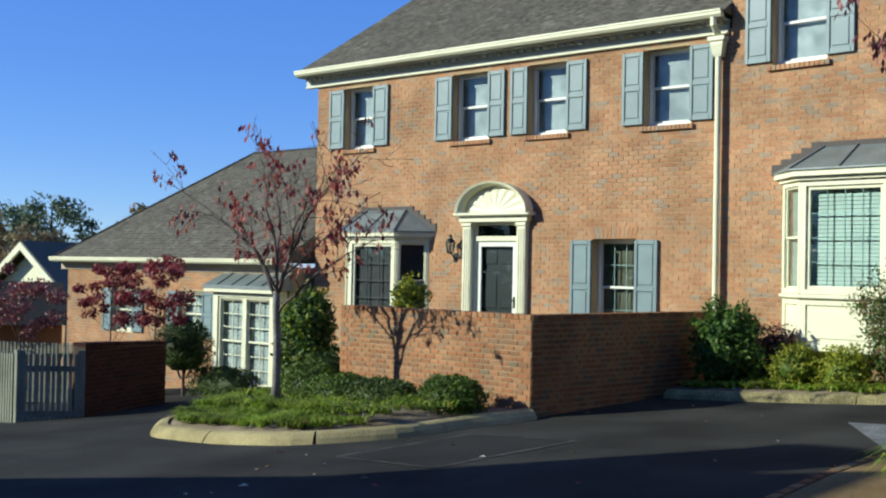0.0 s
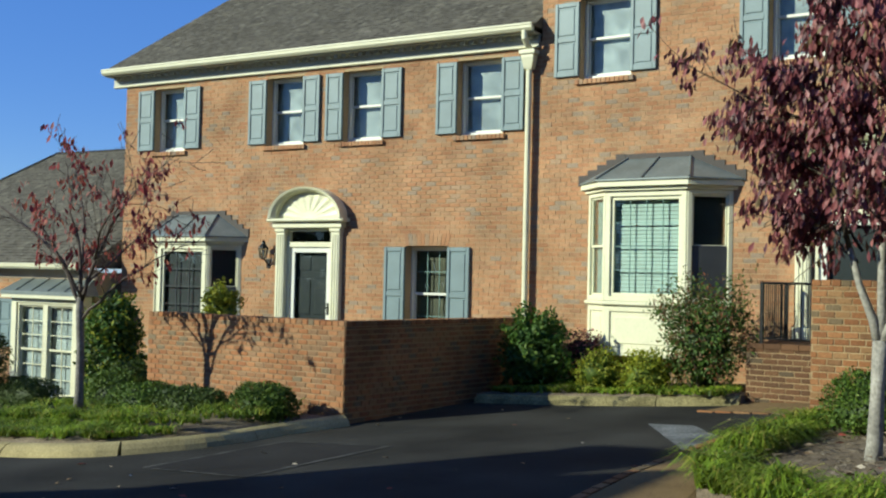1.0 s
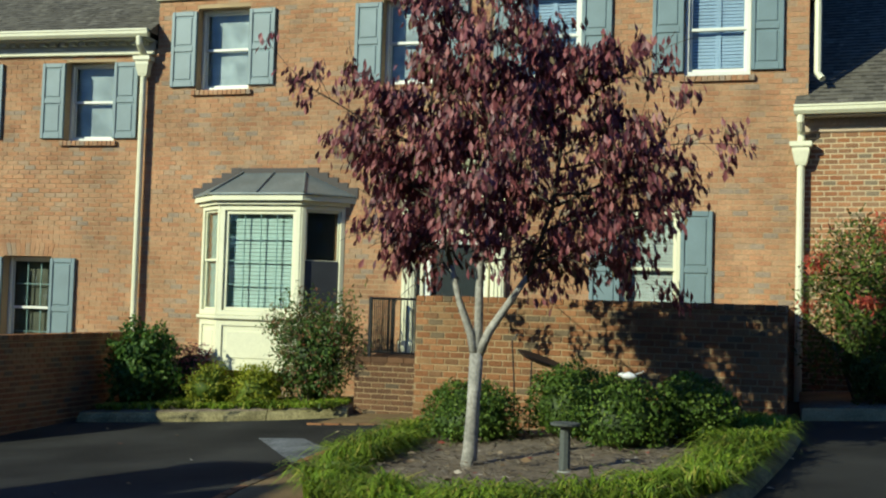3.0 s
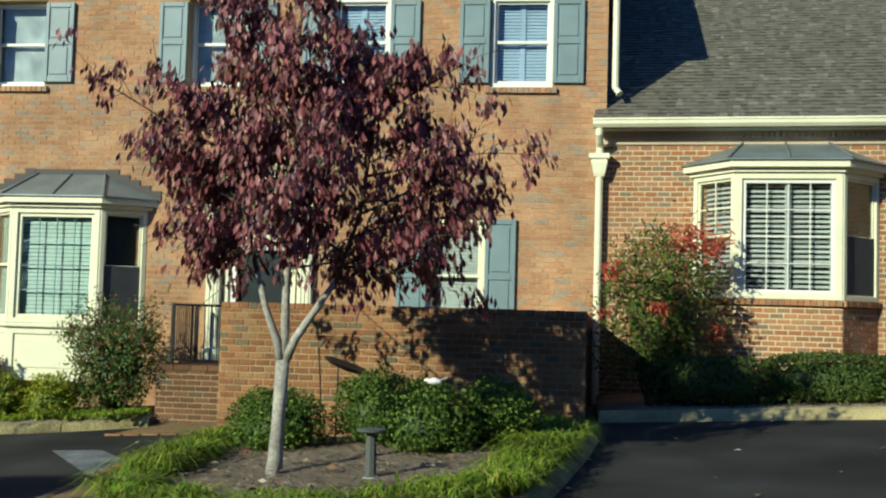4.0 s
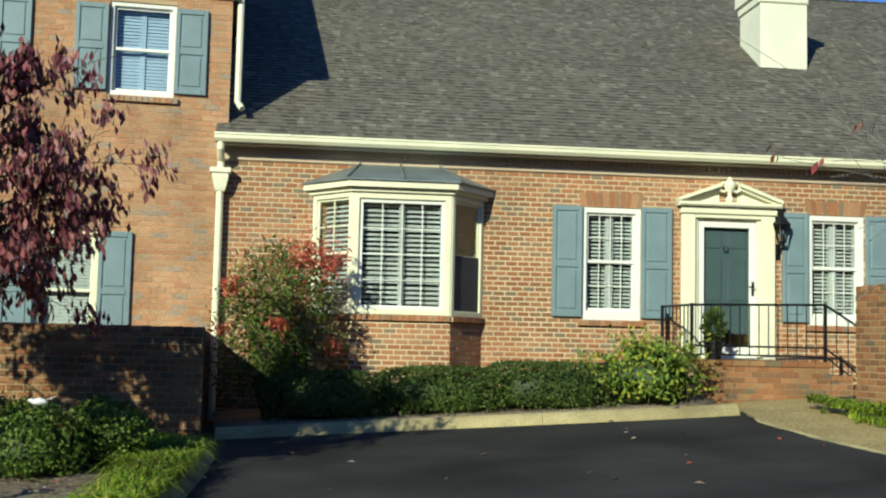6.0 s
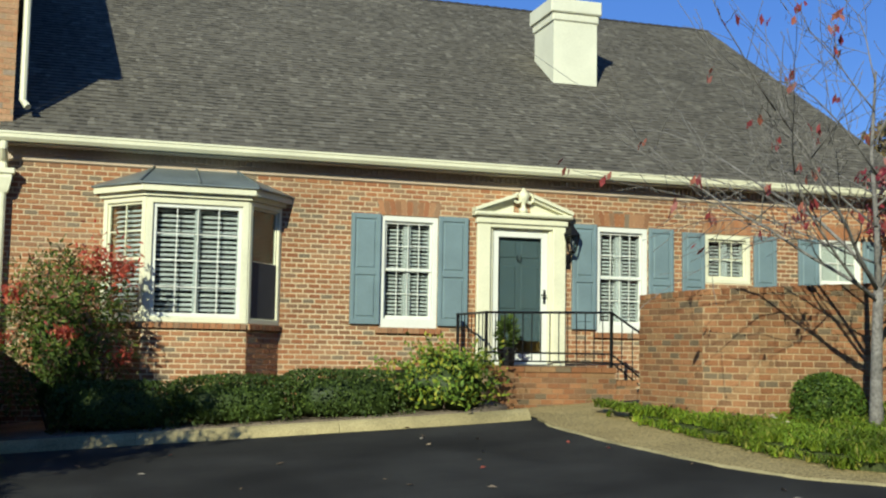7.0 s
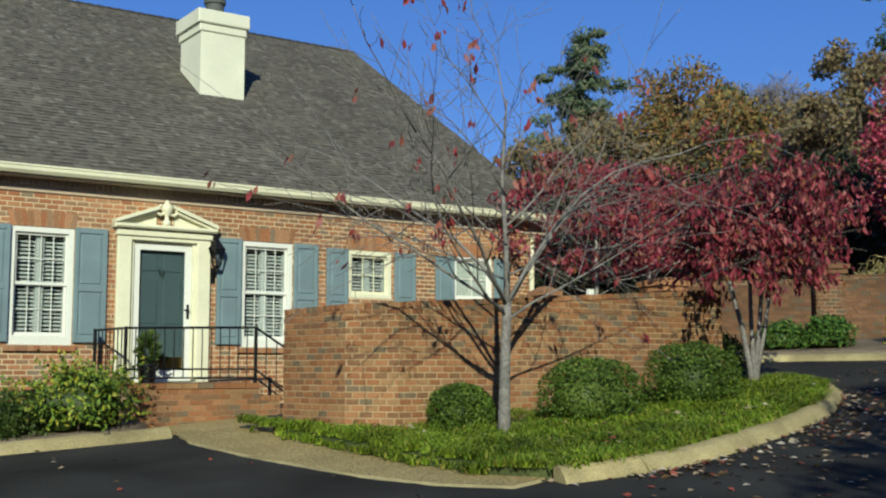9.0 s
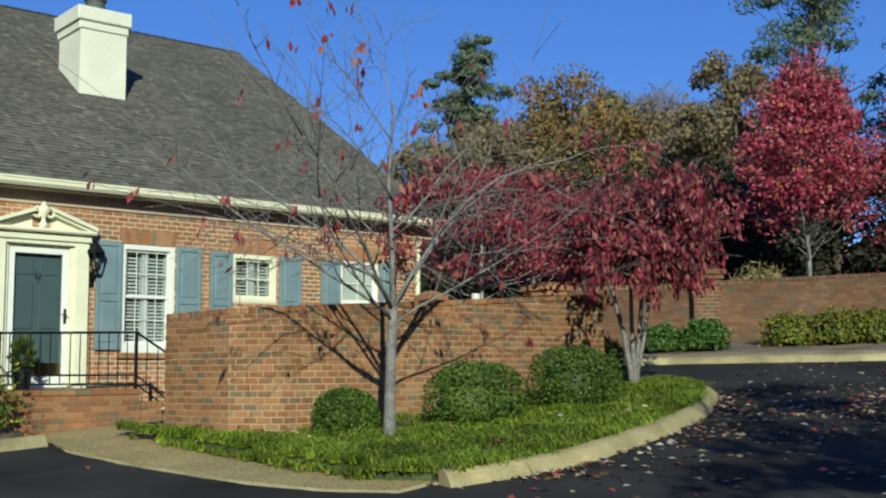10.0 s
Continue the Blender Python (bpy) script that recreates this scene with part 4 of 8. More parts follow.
def wall_lantern(house, u, z, scale=1.0, y=0.0):
    """A black carriage lantern on a bracket."""
    s, c = Shape(), (u, y - 0.16)
    s.tube([(u, y, z - 0.28 * scale), (u, y - 0.03, z - 0.28 * scale), (u, y - 0.10, z - 0.18 * scale), (u, y - 0.16, z - 0.14 * scale)], [0.02, 0.016, 0.014, 0.014], 7)
    s.box(u - 0.04, u + 0.04, y - 0.02, y, z - 0.36 * scale, z - 0.14 * scale)
    s.lathe(c[0], c[1], [(0.03, z - 0.16 * scale), (0.06, z - 0.13 * scale), (0.065, z - 0.12 * scale)], 6)
    hood = Shape().lathe(c[0], c[1], [(0.135 * scale, z + 0.11 * scale), (0.125 * scale, z + 0.13 * scale), (0.05 * scale, z + 0.22 * scale), (0.03, z + 0.25 * scale), (0.035, z + 0.27 * scale), (0.008, z + 0.31 * scale)], 6)
    lamp = part("wall_lantern", s, IRON, house, "black iron carriage lantern with clear panes")
    part("lantern_hood", hood, IRON, lamp)
    bars = Shape()
    for j in range(6):
        w = 2 * math.pi * j / 6
        bars.tube([(u + 0.06 * math.cos(w), c[1] + 0.06 * math.sin(w), z - 0.12 * scale), (u + 0.115 * scale * math.cos(w), c[1] + 0.115 * scale * math.sin(w), z + 0.11 * scale)], [0.008, 0.008], 4)
    part("lantern_bars", bars, IRON, lamp)
    p = part("lantern_pane", Shape().lathe(c[0], c[1], [(0.056, z - 0.12 * scale), (0.108 * scale, z + 0.11 * scale)], 6), GLASS, lamp)
    p.visible_shadow = False
    part("bulb", Shape().lathe(c[0], c[1], [(0.012, z - 0.11), (0.014, z - 0.03), (0.024, z), (0.02, z + 0.03), (0.004, z + 0.05)], 8), CURTAIN, lamp)


def arched_door_surround(house, uc, half, z0, z_spring, rise, transom=True):
    """Pilasters, an entablature and a half-round hood with a fan, round a front door."""
    pil = 0.20
    sur = part("door_surround", Shape().bevel_box(uc - half, uc + half, -0.14, 0.02, z_spring - 0.165, z_spring - 0.06, 0.01), CREAM, house)
    for x in (uc - half + 0.06, uc + half - 0.06 - pil):
        part("pilaster", Shape().bevel_box(x, x + pil, -0.10, 0.02, z0, z_spring - 0.17, 0.012), CREAM, sur)
        for i in range(3):
            part("fillet", Shape().bevel_box(x + 0.03 + i * 0.052, x + 0.03 + i * 0.052 + 0.034, -0.112, -0.098, z0 + 0.2, z_spring - 0.28, 0.006), CREAM, sur)
        part("capital", Shape().bevel_box(x - 0.02, x + pil + 0.02, -0.125, 0.0, z_spring - 0.24, z_spring - 0.172, 0.015), CREAM, sur)
        part("plinth", Shape().bevel_box(x - 0.015, x + pil + 0.015, -0.12, 0.0, z0, z0 + 0.16, 0.01), CREAM, sur)
    ent = Shape().bevel_box(uc - half - 0.08, uc + half + 0.08, -0.22, 0.02, z_spring - 0.06, z_spring, 0.02)
    part("entablature", ent, CREAM, sur)
    a0, n = half + 0.03, 28
    hood, tym = Shape(), Shape()
    ring = lambda r, w, y: (uc + r * math.cos(w), y, z_spring + rise * (r / a0) * math.sin(w))
    for i in range(n):
        w0, w1 = math.pi * i / n, math.pi * (i + 1) / n
        r_in, r_mid = a0 - 0.11, a0 - 0.05
        hood.face(ring(a0, w0, -0.24), ring(a0, w1, -0.24), ring(r_mid, w1, -0.22), ring(r_mid, w0, -0.22))
        hood.face(ring(r_mid, w0, -0.22), ring(r_mid, w1, -0.22), ring(r_in, w1, -0.15), ring(r_in, w0, -0.15))
        hood.face(ring(r_in, w0, -0.15), ring(r_in, w1, -0.15), ring(r_in, w1, -0.05), ring(r_in, w0, -0.05))
        hood.face(ring(a0, w1, -0.24), ring(a0, w0, -0.24), ring(a0, w0, 0.0), ring(a0, w1, 0.0))
        tym.face(ring(0.0, w0, -0.055), ring(r_in, w0, -0.055), ring(r_in, w1, -0.055))
    for i in range(9):
        w0, w1 = math.pi * (i + 0.15) / 9, math.pi * (i + 0.85) / 9
        m = (w0 + w1) / 2
        r0, r1, fan = a0 * 0.22, a0 * 0.78, Shape()
        fan.face(ring(r0, m, -0.060), ring(r1, w0, -0.060), ring(r1 * 1.05, m, -0.072))
        fan.face(ring(r0, m, -0.060), ring(r1 * 1.05, m, -0.072), ring(r1, w1, -0.060))
        part("fan_ray", fan, CREAM, sur)
    part("hood", hood, CREAM, sur)
    part("tympanum", tym, CREAM, sur)
    o = half - 0.06 - pil
    if transom:
        part("transom", frame_shape(uc - o, uc + o, z_spring - 0.46, z_spring - 0.165, 0.05, -0.02, 0.12), CREAM, sur)
        part("transom_pane", Shape().box(uc - o + 0.04, uc + o - 0.04, 0.06, 0.065, z_spring - 0.42, z_spring - 0.20), GLASS_DARK, sur).visible_shadow = False
    return o


# ---- house A: two storeys, low eaves
H_A = holder("townhouse", FRAME_A, "two-storey orange brick townhouse with grey-green shutters and arched door hood", "house", "row of townhouses")
up_A = [(-8.38, -7.58), (-5.55, -4.70), (-3.83, -3.01), (-1.52, -0.68)]
open_A = [(a, b, 3.95, 5.18) for a, b in up_A] + [(-2.46, -1.63, 0.55, 2.16), (-5.0, -3.96, 0.08, 2.50), (-7.9, -6.2, 0.55, 2.16)]
wall("wall", H_A, -9.18, 0.0, -1.2, 5.36, open_A, BRICK, MORTAR, singles=(-4.0, -0.2, 2.6, 3.9), seed=3, label="orange brick front wall with tan mortar")
for a, b in up_A:
    sash_window(H_A, a, b, 3.95, 5.18, 0.17, 1, 1, "curtain", WHITE, 0.035, 0.06)
    brick_sill(H_A, a - 0.06, b + 0.06, 3.95, BRICK)
for a, b in [(-8.80, -8.38), (-7.58, -7.17), (-5.96, -5.55), (-4.71, -4.33), (-4.2, -3.83), (-3.01, -2.6), (-1.91, -1.52), (-0.69, -0.29)]:
    shutter(H_A, a, b, 3.99, 5.16)
sash_window(H_A, -2.46, -1.63, 0.55, 2.16, 0.19, 3, 2, "dim", WHITE, 0.04, 0.06)
for a, b in [(-2.87, -2.46), (-1.63, -1.21)]:
    shutter(H_A, a, b, 0.58, 2.14)
soldier_arch(H_A, -2.46, -1.63, 2.165, BRICK)
arched_door_surround(H_A, -4.48, 0.77, 0.08, 2.63, 0.55)
storm_door(H_A, -4.99, -3.97, 0.08, 2.19, DOOR_DARK, "dark front door behind a white storm door")
wall_lantern(H_A, -5.42, 2.02, 0.75)
bay_window(H_A, -7.17, 0.61, 0.49, 0.40, 0.62, 2.16, 2.74, 0.50, "wood", "screen", None, 0.12, 3, "screen", -0.4)
flashing(H_A, -7.17, 1.27, 0.55, 2.32, 2.74, FLASHING)
eaves(H_A, -9.55, -0.02, -0.36, 5.60, 0.0, True, "block", 5.27)
hip_roof(H_A, -9.55, 0.0, -0.30, 5.56, 5.2, radians(32), 0.0, 0.0)
downspout(H_A, -0.17, 5.50, 0.0, -0.10, 5.22, out_y=-0.28)
shell(H_A, -9.18, 0.0, -1.2, 5.4, 9.6, right=False)

# ---- house B: two storeys, higher eaves
H_B = holder("townhouse", FRAME_B, "two-storey orange brick townhouse with cream bay window and grey-green shutters", "house", "row of townhouses")
up_B = [(0.67, 1.54), (3.63, 4.50), (5.70, 6.51), (7.88, 8.73)]
open_B = [(a, b, 4.70, 5.95) for a, b in up_B] + [(7.10, 7.88, 1.35, 2.93), (4.28, 5.32, 0.92, 3.05), (1.3, 2.9, 1.0, 2.9)]
wall("wall", H_B, 0.0, 9.45, -0.8, 6.10, open_B, BRICK, MORTAR, singles=(3.3, 6.8, 3.75, 4.6), seed=5, label="orange brick front wall with tan mortar")
for i, (a, b) in enumerate(up_B):
    sash_window(H_B, a, b, 4.70, 5.95, 0.17 if i < 2 else 0.05, 1, 1, "curtain" if i < 2 else "blue", WHITE, 0.04 if i < 2 else 0.06, 0.07)
    brick_sill(H_B, a - 0.06, b + 0.06, 4.70, BRICK)
for a, b in [(0.25, 0.67), (1.54, 1.96), (3.22, 3.63), (4.50, 4.91), (5.29, 5.70), (6.51, 6.92), (7.46, 7.87), (8.73, 9.14)]:
    shutter(H_B, a, b, 4.76, 5.90)
sash_window(H_B, 7.10, 7.88, 1.35, 2.93, 0.06, 1, 1, "white", CREAM, 0.07, 0.09)
for a, b in [(6.69, 7.10), (7.88, 8.29)]:
    shutter(H_B, a, b, 1.38, 2.92)
soldier_arch(H_B, 7.10, 7.88, 2.935, BRICK)
arched_door_surround(H_B, 4.80, 0.80, 0.92, 3.06, 0.58)
storm_door(H_B, 4.30, 5.30, 0.92, 2.60, DOOR_DARK, "dark front door behind a white storm door", False)
bay_window(H_B, 2.02, 0.635, 0.50, 0.42, 1.36, 2.95, 3.46, 0.49, "wood", "green", None, 0.13, 4, "screen", 0.58)
flashing(H_B, 2.02, 1.32, 0.54, 3.10, 3.47, FLASHING)
eaves(H_B, -0.08, 9.55, -0.36, 6.42, 0.0, True, "block", 6.09)
hip_roof(H_B, -0.10, 9.60, -0.30, 6.38, 5.2, radians(33), 0.0, 0.0)
for x in (0.0, 9.25):
    g = Shape()
    for q in (x, x + 0.2):
        g.v += [(q, 0.24, 6.0), (q, 9.5, 6.0), (q, 9.5, 6.50), (q, 4.9, 9.65), (q, 0.24, 6.65)]
    g.f += [(4, 3, 2, 1, 0), (5, 6, 7, 8, 9)] + [(j, (j + 1) % 5, 5 + (j + 1) % 5, 5 + j) for j in range(5)]
    part("gable_wall", g, MORTAR, H_B)
shell(H_B, 0.0, 9.45, -0.8, 6.1, 9.6)
part("downspout", Shape().tube([(9.56, 0.06, 6.3), (9.56, 0.06, 4.72), (9.62, -0.02, 4.62)], [0.045] * 3, 8), CREAM, H_B)

# ---- house C: one storey, steep hipped roof
H_C = holder("townhouse", FRAME_C, "single-storey red brick house with steep grey shingle roof and slate-blue shutters", "house", "row of townhouses")
open_C = [(4.92, 5.75, 1.94, 3.48), (8.14, 8.97, 1.94, 3.48), (9.91, 10.70, 2.72, 3.45), (11.90, 12.67, 2.74, 3.46), (6.50, 7.46, 1.45, 3.42), (1.75, 3.1, 1.95, 3.45)]
wall("wall", H_C, 0.0, 13.5, 0.1, 4.0, open_C, BRICK_RED, MORTAR_PALE, singles=(3.7, 4.9, 1.6, 3.6), seed=8, label="red brick front wall with pale mortar")
for a, b, c, d in open_C[:2]:
    sash_window(H_C, a, b, c, d, 0.03, 4, 2, "shutters", WHITE, 0.075, 0.13)
    brick_sill(H_C, a - 0.05, b + 0.05, c, BRICK_RED)
    soldier_arch(H_C, a, b, d + 0.005, BRICK_RED)
sash_window(H_C, 9.91, 10.70, 2.72, 3.45, 0.03, 3, 2, "shutters", CREAM, 0.07, 0.07, single=True)
sash_window(H_C, 11.90, 12.67, 2.74, 3.46, 0.03, 2, 2, "sheer", WHITE, 0.05, 0.05, single=True)
for a, b in ((9.91, 10.70), (11.90, 12.67)):
    soldier_arch(H_C, a, b, 3.465, BRICK_RED)
for a, b, c, d in [(4.51, 4.92, 1.98, 3.49), (5.75, 6.18, 1.98, 3.50), (7.76, 8.14, 1.98, 3.50), (8.98, 9.38, 1.98, 3.49),
                   (9.53, 9.90, 2.0, 3.46), (10.74, 11.13, 2.0, 3.46), (11.52, 11.88, 2.0, 3.45), (12.69, 13.02, 2.0, 3.46)]:
    shutter(H_C, a, b, c, d, 0.47)
bay_window(H_C, 2.42, 0.64, 0.50, 0.60, 1.93, 3.50, 3.95, 0.53, "brick", "shutters", BRICK_RED, 0.12, 4, "screen", 0.5)
door_C = storm_door(H_C, 6.50, 7.46, 1.45, 3.42, DOOR_BLUE, "slate-blue panelled front door behind a white storm door")
part("kick_plate", Shape().box(6.62, 7.34, 0.080, 0.0875, 1.50, 1.80), BRASS, door_C, "worn brass kick plate")
sur = part("door_surround", Shape().bevel_box(6.24, 7.72, -0.17, 0.02, 3.54, 3.60, 0.02), CREAM, H_C)
for x in (6.31, 7.45):
    part("pilaster", Shape().bevel_box(x, x + 0.20, -0.07, 0.02, 1.45, 3.44, 0.012), CREAM, sur)
part("lintel", Shape().bevel_box(6.51, 7.45, -0.068, 0.02, 3.385, 3.44, 0.008), CREAM, sur)
part("frieze", Shape().bevel_box(6.29, 7.67, -0.10, 0.02, 3.44, 3.54, 0.012), CREAM, sur)
ped = Shape()
for d in (-1, 1):
    c = 6.98
    for y0, y1, a, b in ((-0.17, 0.0, 0.0, 0.05), (-0.12, 0.0, 0.05, 0.09)):
        q = [(c + d * 0.74, 3.60 + 0.05 - a), (c + d * 0.74, 3.60 + 0.05 - b), (c + d * 0.13, 3.87 - b), (c + d * 0.13, 3.87 - a)]
        k = len(ped.v)
        ped.v += [(x, y0, z) for x, z in q] + [(x, y1, z) for x, z in q]
        ped.f += [(k, k + 1, k + 2, k + 3), (k + 7, k + 6, k + 5, k + 4)] + [(k + j, k + (j + 1) % 4, k + 4 + (j + 1) % 4, k + 4 + j) for j in range(4)]
    q = [(c + d * 0.72, 3.60), (c + d * 0.13, 3.60), (c + d * 0.13, 3.80), (c + d * 0.60, 3.64)]
    k = len(ped.v)
    ped.v += [(x, -0.04, z) for x, z in q] + [(x, 0.0, z) for x, z in q]
    ped.f += [(k, k + 1, k + 2, k + 3)] + [(k + j, k + (j + 1) % 4, k + 4 + (j + 1) % 4, k + 4 + j) for j in range(4)]
    for i in range(9):
        w0, w1 = i * 0.6, (i + 1) * 0.6
        r0, r1 = 0.085 - i * 0.007, 0.085 - (i + 1) * 0.007
        ped.tube([(c + d * (0.15 - 0.07 + r0 * math.sin(w0)), -0.10, 3.80 + r0 * math.cos(w0)), (c + d * (0.15 - 0.07 + r1 * math.sin(w1)), -0.10, 3.80 + r1 * math.cos(w1))], [0.022, 0.022], 6)
part("broken_pediment", ped, CREAM, sur)
part("urn", Shape().lathe(6.98, -0.09, [(0.06, 3.60), (0.06, 3.66), (0.03, 3.69), (0.03, 3.74), (0.075, 3.80), (0.085, 3.86), (0.06, 3.90), (0.035, 3.92), (0.02, 3.96)], 12), CREAM, sur, smooth=True)
part("knocker", Shape().tube([(6.955, 0.07, 3.02), (6.95, 0.065, 2.96), (6.98, 0.06, 2.93), (7.01, 0.065, 2.96), (7.005, 0.07, 3.02)], [0.008] * 5, 6), IRON, sur)
wall_lantern(H_C, 7.70, 3.20)
eaves(H_C, -0.02, 13.88, -0.36, 4.24, 0.0, False, "small", 3.93)
hip_roof(H_C, -0.02, 13.95, -0.30, 4.20, 6.5, radians(34), 0.0, 0.38)
downspout(H_C, 0.06, 4.16, 0.5, -0.10, 3.80, out_y=-0.26)
part("downspout", Shape().tube([(13.62, 0.15, 4.1), (13.60, 0.05, 3.85), (13.46, -0.08, 3.6), (13.44, -0.08, 0.9)], [0.045] * 4, 8), CREAM, H_C)
shell(H_C, 0.0, 13.5, 0.1, 4.05, 12.0)
ch = part("chimney", Shape().box(8.58, 9.39, 2.73, 3.62, 5.6, 7.40), STUCCO, H_C, "cream stucco chimney with a stepped cap")
part("chimney_cap", Shape().bevel_box(8.55, 9.42, 2.70, 3.65, 7.36, 7.50, 0.02).bevel_box(8.51, 9.46, 2.66, 3.69, 7.50, 7.74, 0.02), STUCCO, ch)
part("flue", Shape().lathe(9.0, 3.15, [(0.16, 7.74), (0.16, 7.98), (0.19, 8.0), (0.19, 8.08)], 14), STONE, ch)
for x in (0.0, 13.3):
    g = Shape()
    for q in (x, x + 0.2):
        g.v += [(q, 0.24, 3.9), (q, 11.9, 3.9), (q, 11.9, 4.30), (q, 6.2, 8.42), (q, 0.24, 4.40)]
    g.f += [(4, 3, 2, 1, 0), (5, 6, 7, 8, 9)] + [(j, (j + 1) % 5, 5 + (j + 1) % 5, 5 + j) for j in range(5)]
    part("gable_wall", g, MORTAR, H_C)

# ---- house L: the low house further down
H_L = holder("townhouse", FRAME_A, "low tan brick house with grey shingle roof and cream box bay", "house", "row of townhouses")
open_L = [(-13.15, -12.3, 0.0, 1.03), (-15.75, -14.95, 0.0, 1.03), (-11.6, -9.7, -1.0, 1.1)]
wall("wall", H_L, -17.8, -9.72, -1.6, 1.52, open_L, BRICK, MORTAR, y=-0.40, seed=12, label="tan brick front wall")
for a, b, c, d in open_L[:2]:
    w = sash_window(H_L, a, b, c, d, 0.08, 2, 2, "curtain", CREAM, 0.05, 0.06)
    w.location.y = -0.40
    for p, q in ((a - 0.42, a), (b, b + 0.42)):
        shutter(H_L, p, q, c + 0.03, d - 0.01)
        bpy.context.view_layer.update()
for ob in H_L.children:
    if ob.name.startswith("shutter"):
        ob.location.y = -0.40
box_bay = part("box_bay", frame_shape(-11.55, -9.55, -1.05, 1.12, 0.16, -0.72, -0.60, 0.14), CREAM, H_L, "cream box bay with tall paired sash windows")
for a in (-11.55, -9.63):
    part("bay_side", Shape().box(a, a + 0.08, -0.60, -0.40, -1.05, 1.12), CREAM, box_bay)
for a, b in ((-11.38, -10.58), (-10.52, -9.72)):
    w = sash_window(H_L, a, b, -0.91, 0.96, 0.0, 2, 3, "curtain", CREAM, 0.045, 0.06)
    w.location.y = -0.66
part("mullion", Shape().box(-10.60, -10.50, -0.69, -0.60, -0.91, 0.96), CREAM, box_bay)
r = Shape()
r.face((-11.75, -0.85, 1.20), (-9.35, -0.85, 1.20), (-9.5, -0.40, 1.46), (-11.6, -0.40, 1.46))
r.face((-11.75, -0.85, 1.13), (-9.35, -0.85, 1.13), (-9.35, -0.85, 1.20), (-11.75, -0.85, 1.20))
r.face((-9.35, -0.85, 1.13), (-9.35, -0.40, 1.13), (-9.5, -0.40, 1.46), (-9.35, -0.85, 1.20))
r.face((-11.75, -0.40, 1.13), (-11.75, -0.85, 1.13), (-11.75, -0.85, 1.20), (-11.6, -0.40, 1.46))
r.face((-11.75, -0.85, 1.13), (-11.75, -0.40, 1.13), (-9.35, -0.40, 1.13), (-9.35, -0.85, 1.13))
roof_l = part("bay_roof", r, METAL_ROOF, box_bay)
for i in range(1, 5):
    u = -11.75 + 2.4 * i / 5
    part("seam", Shape().tube([(u, -0.85, 1.215), (u + 0.02, -0.41, 1.47)], [0.012, 0.012], 5), METAL_ROOF, roof_l)
part("bay_fascia", Shape().box(-11.73, -9.37, -0.84, -0.80, 1.06, 1.13), CREAM, box_bay)
eaves(H_L, -18.15, -9.40, -0.76, 1.76, -0.40, False, None, 1.45)
hip_roof(H_L, -18.15, -9.40, -0.70, 1.72, 4.67, radians(32), 2.1, 0.0)
part("side_wall", Shape().box(-9.74, -9.50, -0.38, 0.3, -1.6, 1.6), MORTAR, H_L)
shell(H_L, -17.8, -9.72, -1.6, 1.6, 7.6, right=False)


# ---------------------------------------------------------------- garden walls
def garden_wall(name, x0, y0, x1, y1, z_top0, z_top1, label, singles=None, brick=None, thick=0.22, seed=1, depth=0.4):
    """A free-standing brick wall with a flat brick cap, from one foot to the other; its face is to the right of the way."""
    d = Vector((x1 - x0, y1 - y0))
    length = d.length
    ang = math.atan2(d.y, d.x)
    m = Matrix.Translation((x0, y0, 0)) @ Matrix.Rotation(ang, 4, "Z")
    h = holder(name, m, label, "garden wall")
    low = min(ground_z(x0, y0), ground_z(x1, y1)) - depth
    slope = lambda u: z_top0 + (z_top1 - z_top0) * u / length - 0.075
    brick = brick or BRICK_RED
    wall("wall", h, 0.0, length, low, max(slope(0), slope(length)), [], brick, MORTAR_OCHRE if brick is BRICK_GARDEN else MORTAR_SHADED if brick is BRICK_SHADED or brick is BRICK_BROWN else MORTAR_BROWN, thick, 0.0, singles=singles, seed=seed, top=slope)
    s, n = Shape(), int(length / 0.10)
    for i in range(n):
        a, b = length * i / n + 0.004, length * (i + 1) / n - 0.004
        z = slope((a + b) / 2)
        s.bevel_box(a, b, -0.010, thick + 0.010, z + 0.006, z + 0.068 + 0.006 * ((i * 37) % 11) / 11, 0.006)
    part("cap", s, brick, h)
    part("cap_joint", Shape().box(0.002, length - 0.002, 0.0, thick, min(slope(0), slope(length)) - 0.001, min(slope(0), slope(length)) + 0.068), MORTAR, h)
    return h


garden_wall("garden_wall", -12.95, 10.74, -9.283, 10.74, 1.07, 1.07, "low orange brick garden wall with flat brick cap", (0.1, 3.6, -0.05, 1.0), BRICK_RED, seed=21)
# the return gets a darker brick than the front, to deepen its shade
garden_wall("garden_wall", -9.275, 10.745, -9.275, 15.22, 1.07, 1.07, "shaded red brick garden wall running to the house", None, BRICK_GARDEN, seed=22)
garden_wall("garden_wall", -3.84, 11.70, -0.034, 11.70, 1.70, 1.70, "red brick garden wall in dappled leaf shade", (0.1, 3.7, 0.35, 1.6), BRICK_GARDEN, seed=23)
garden_wall("garden_wall", -0.025, 11.705, -0.025, 15.22, 1.70, 1.70, "shaded red brick garden wall running to the house", None, BRICK_GARDEN, seed=24)
garden_wall("garden_wall", 7.36, 9.74, 12.35, 9.33, 2.34, 2.66, "red brick garden wall behind clipped boxwoods", (0.1, 3.4, 1.1, 2.2), BRICK_GARDEN, seed=25)
garden_wall("garden_wall", 6.93, 11.35, 7.03, 10.25, 2.31, 2.33, "red brick garden wall beside the steps", None, BRICK_GARDEN, seed=26)
garden_wall("garden_wall", 7.03, 10.25, 7.36, 9.74, 2.33, 2.34, "angled red brick garden wall corner", None, BRICK_GARDEN, seed=27)
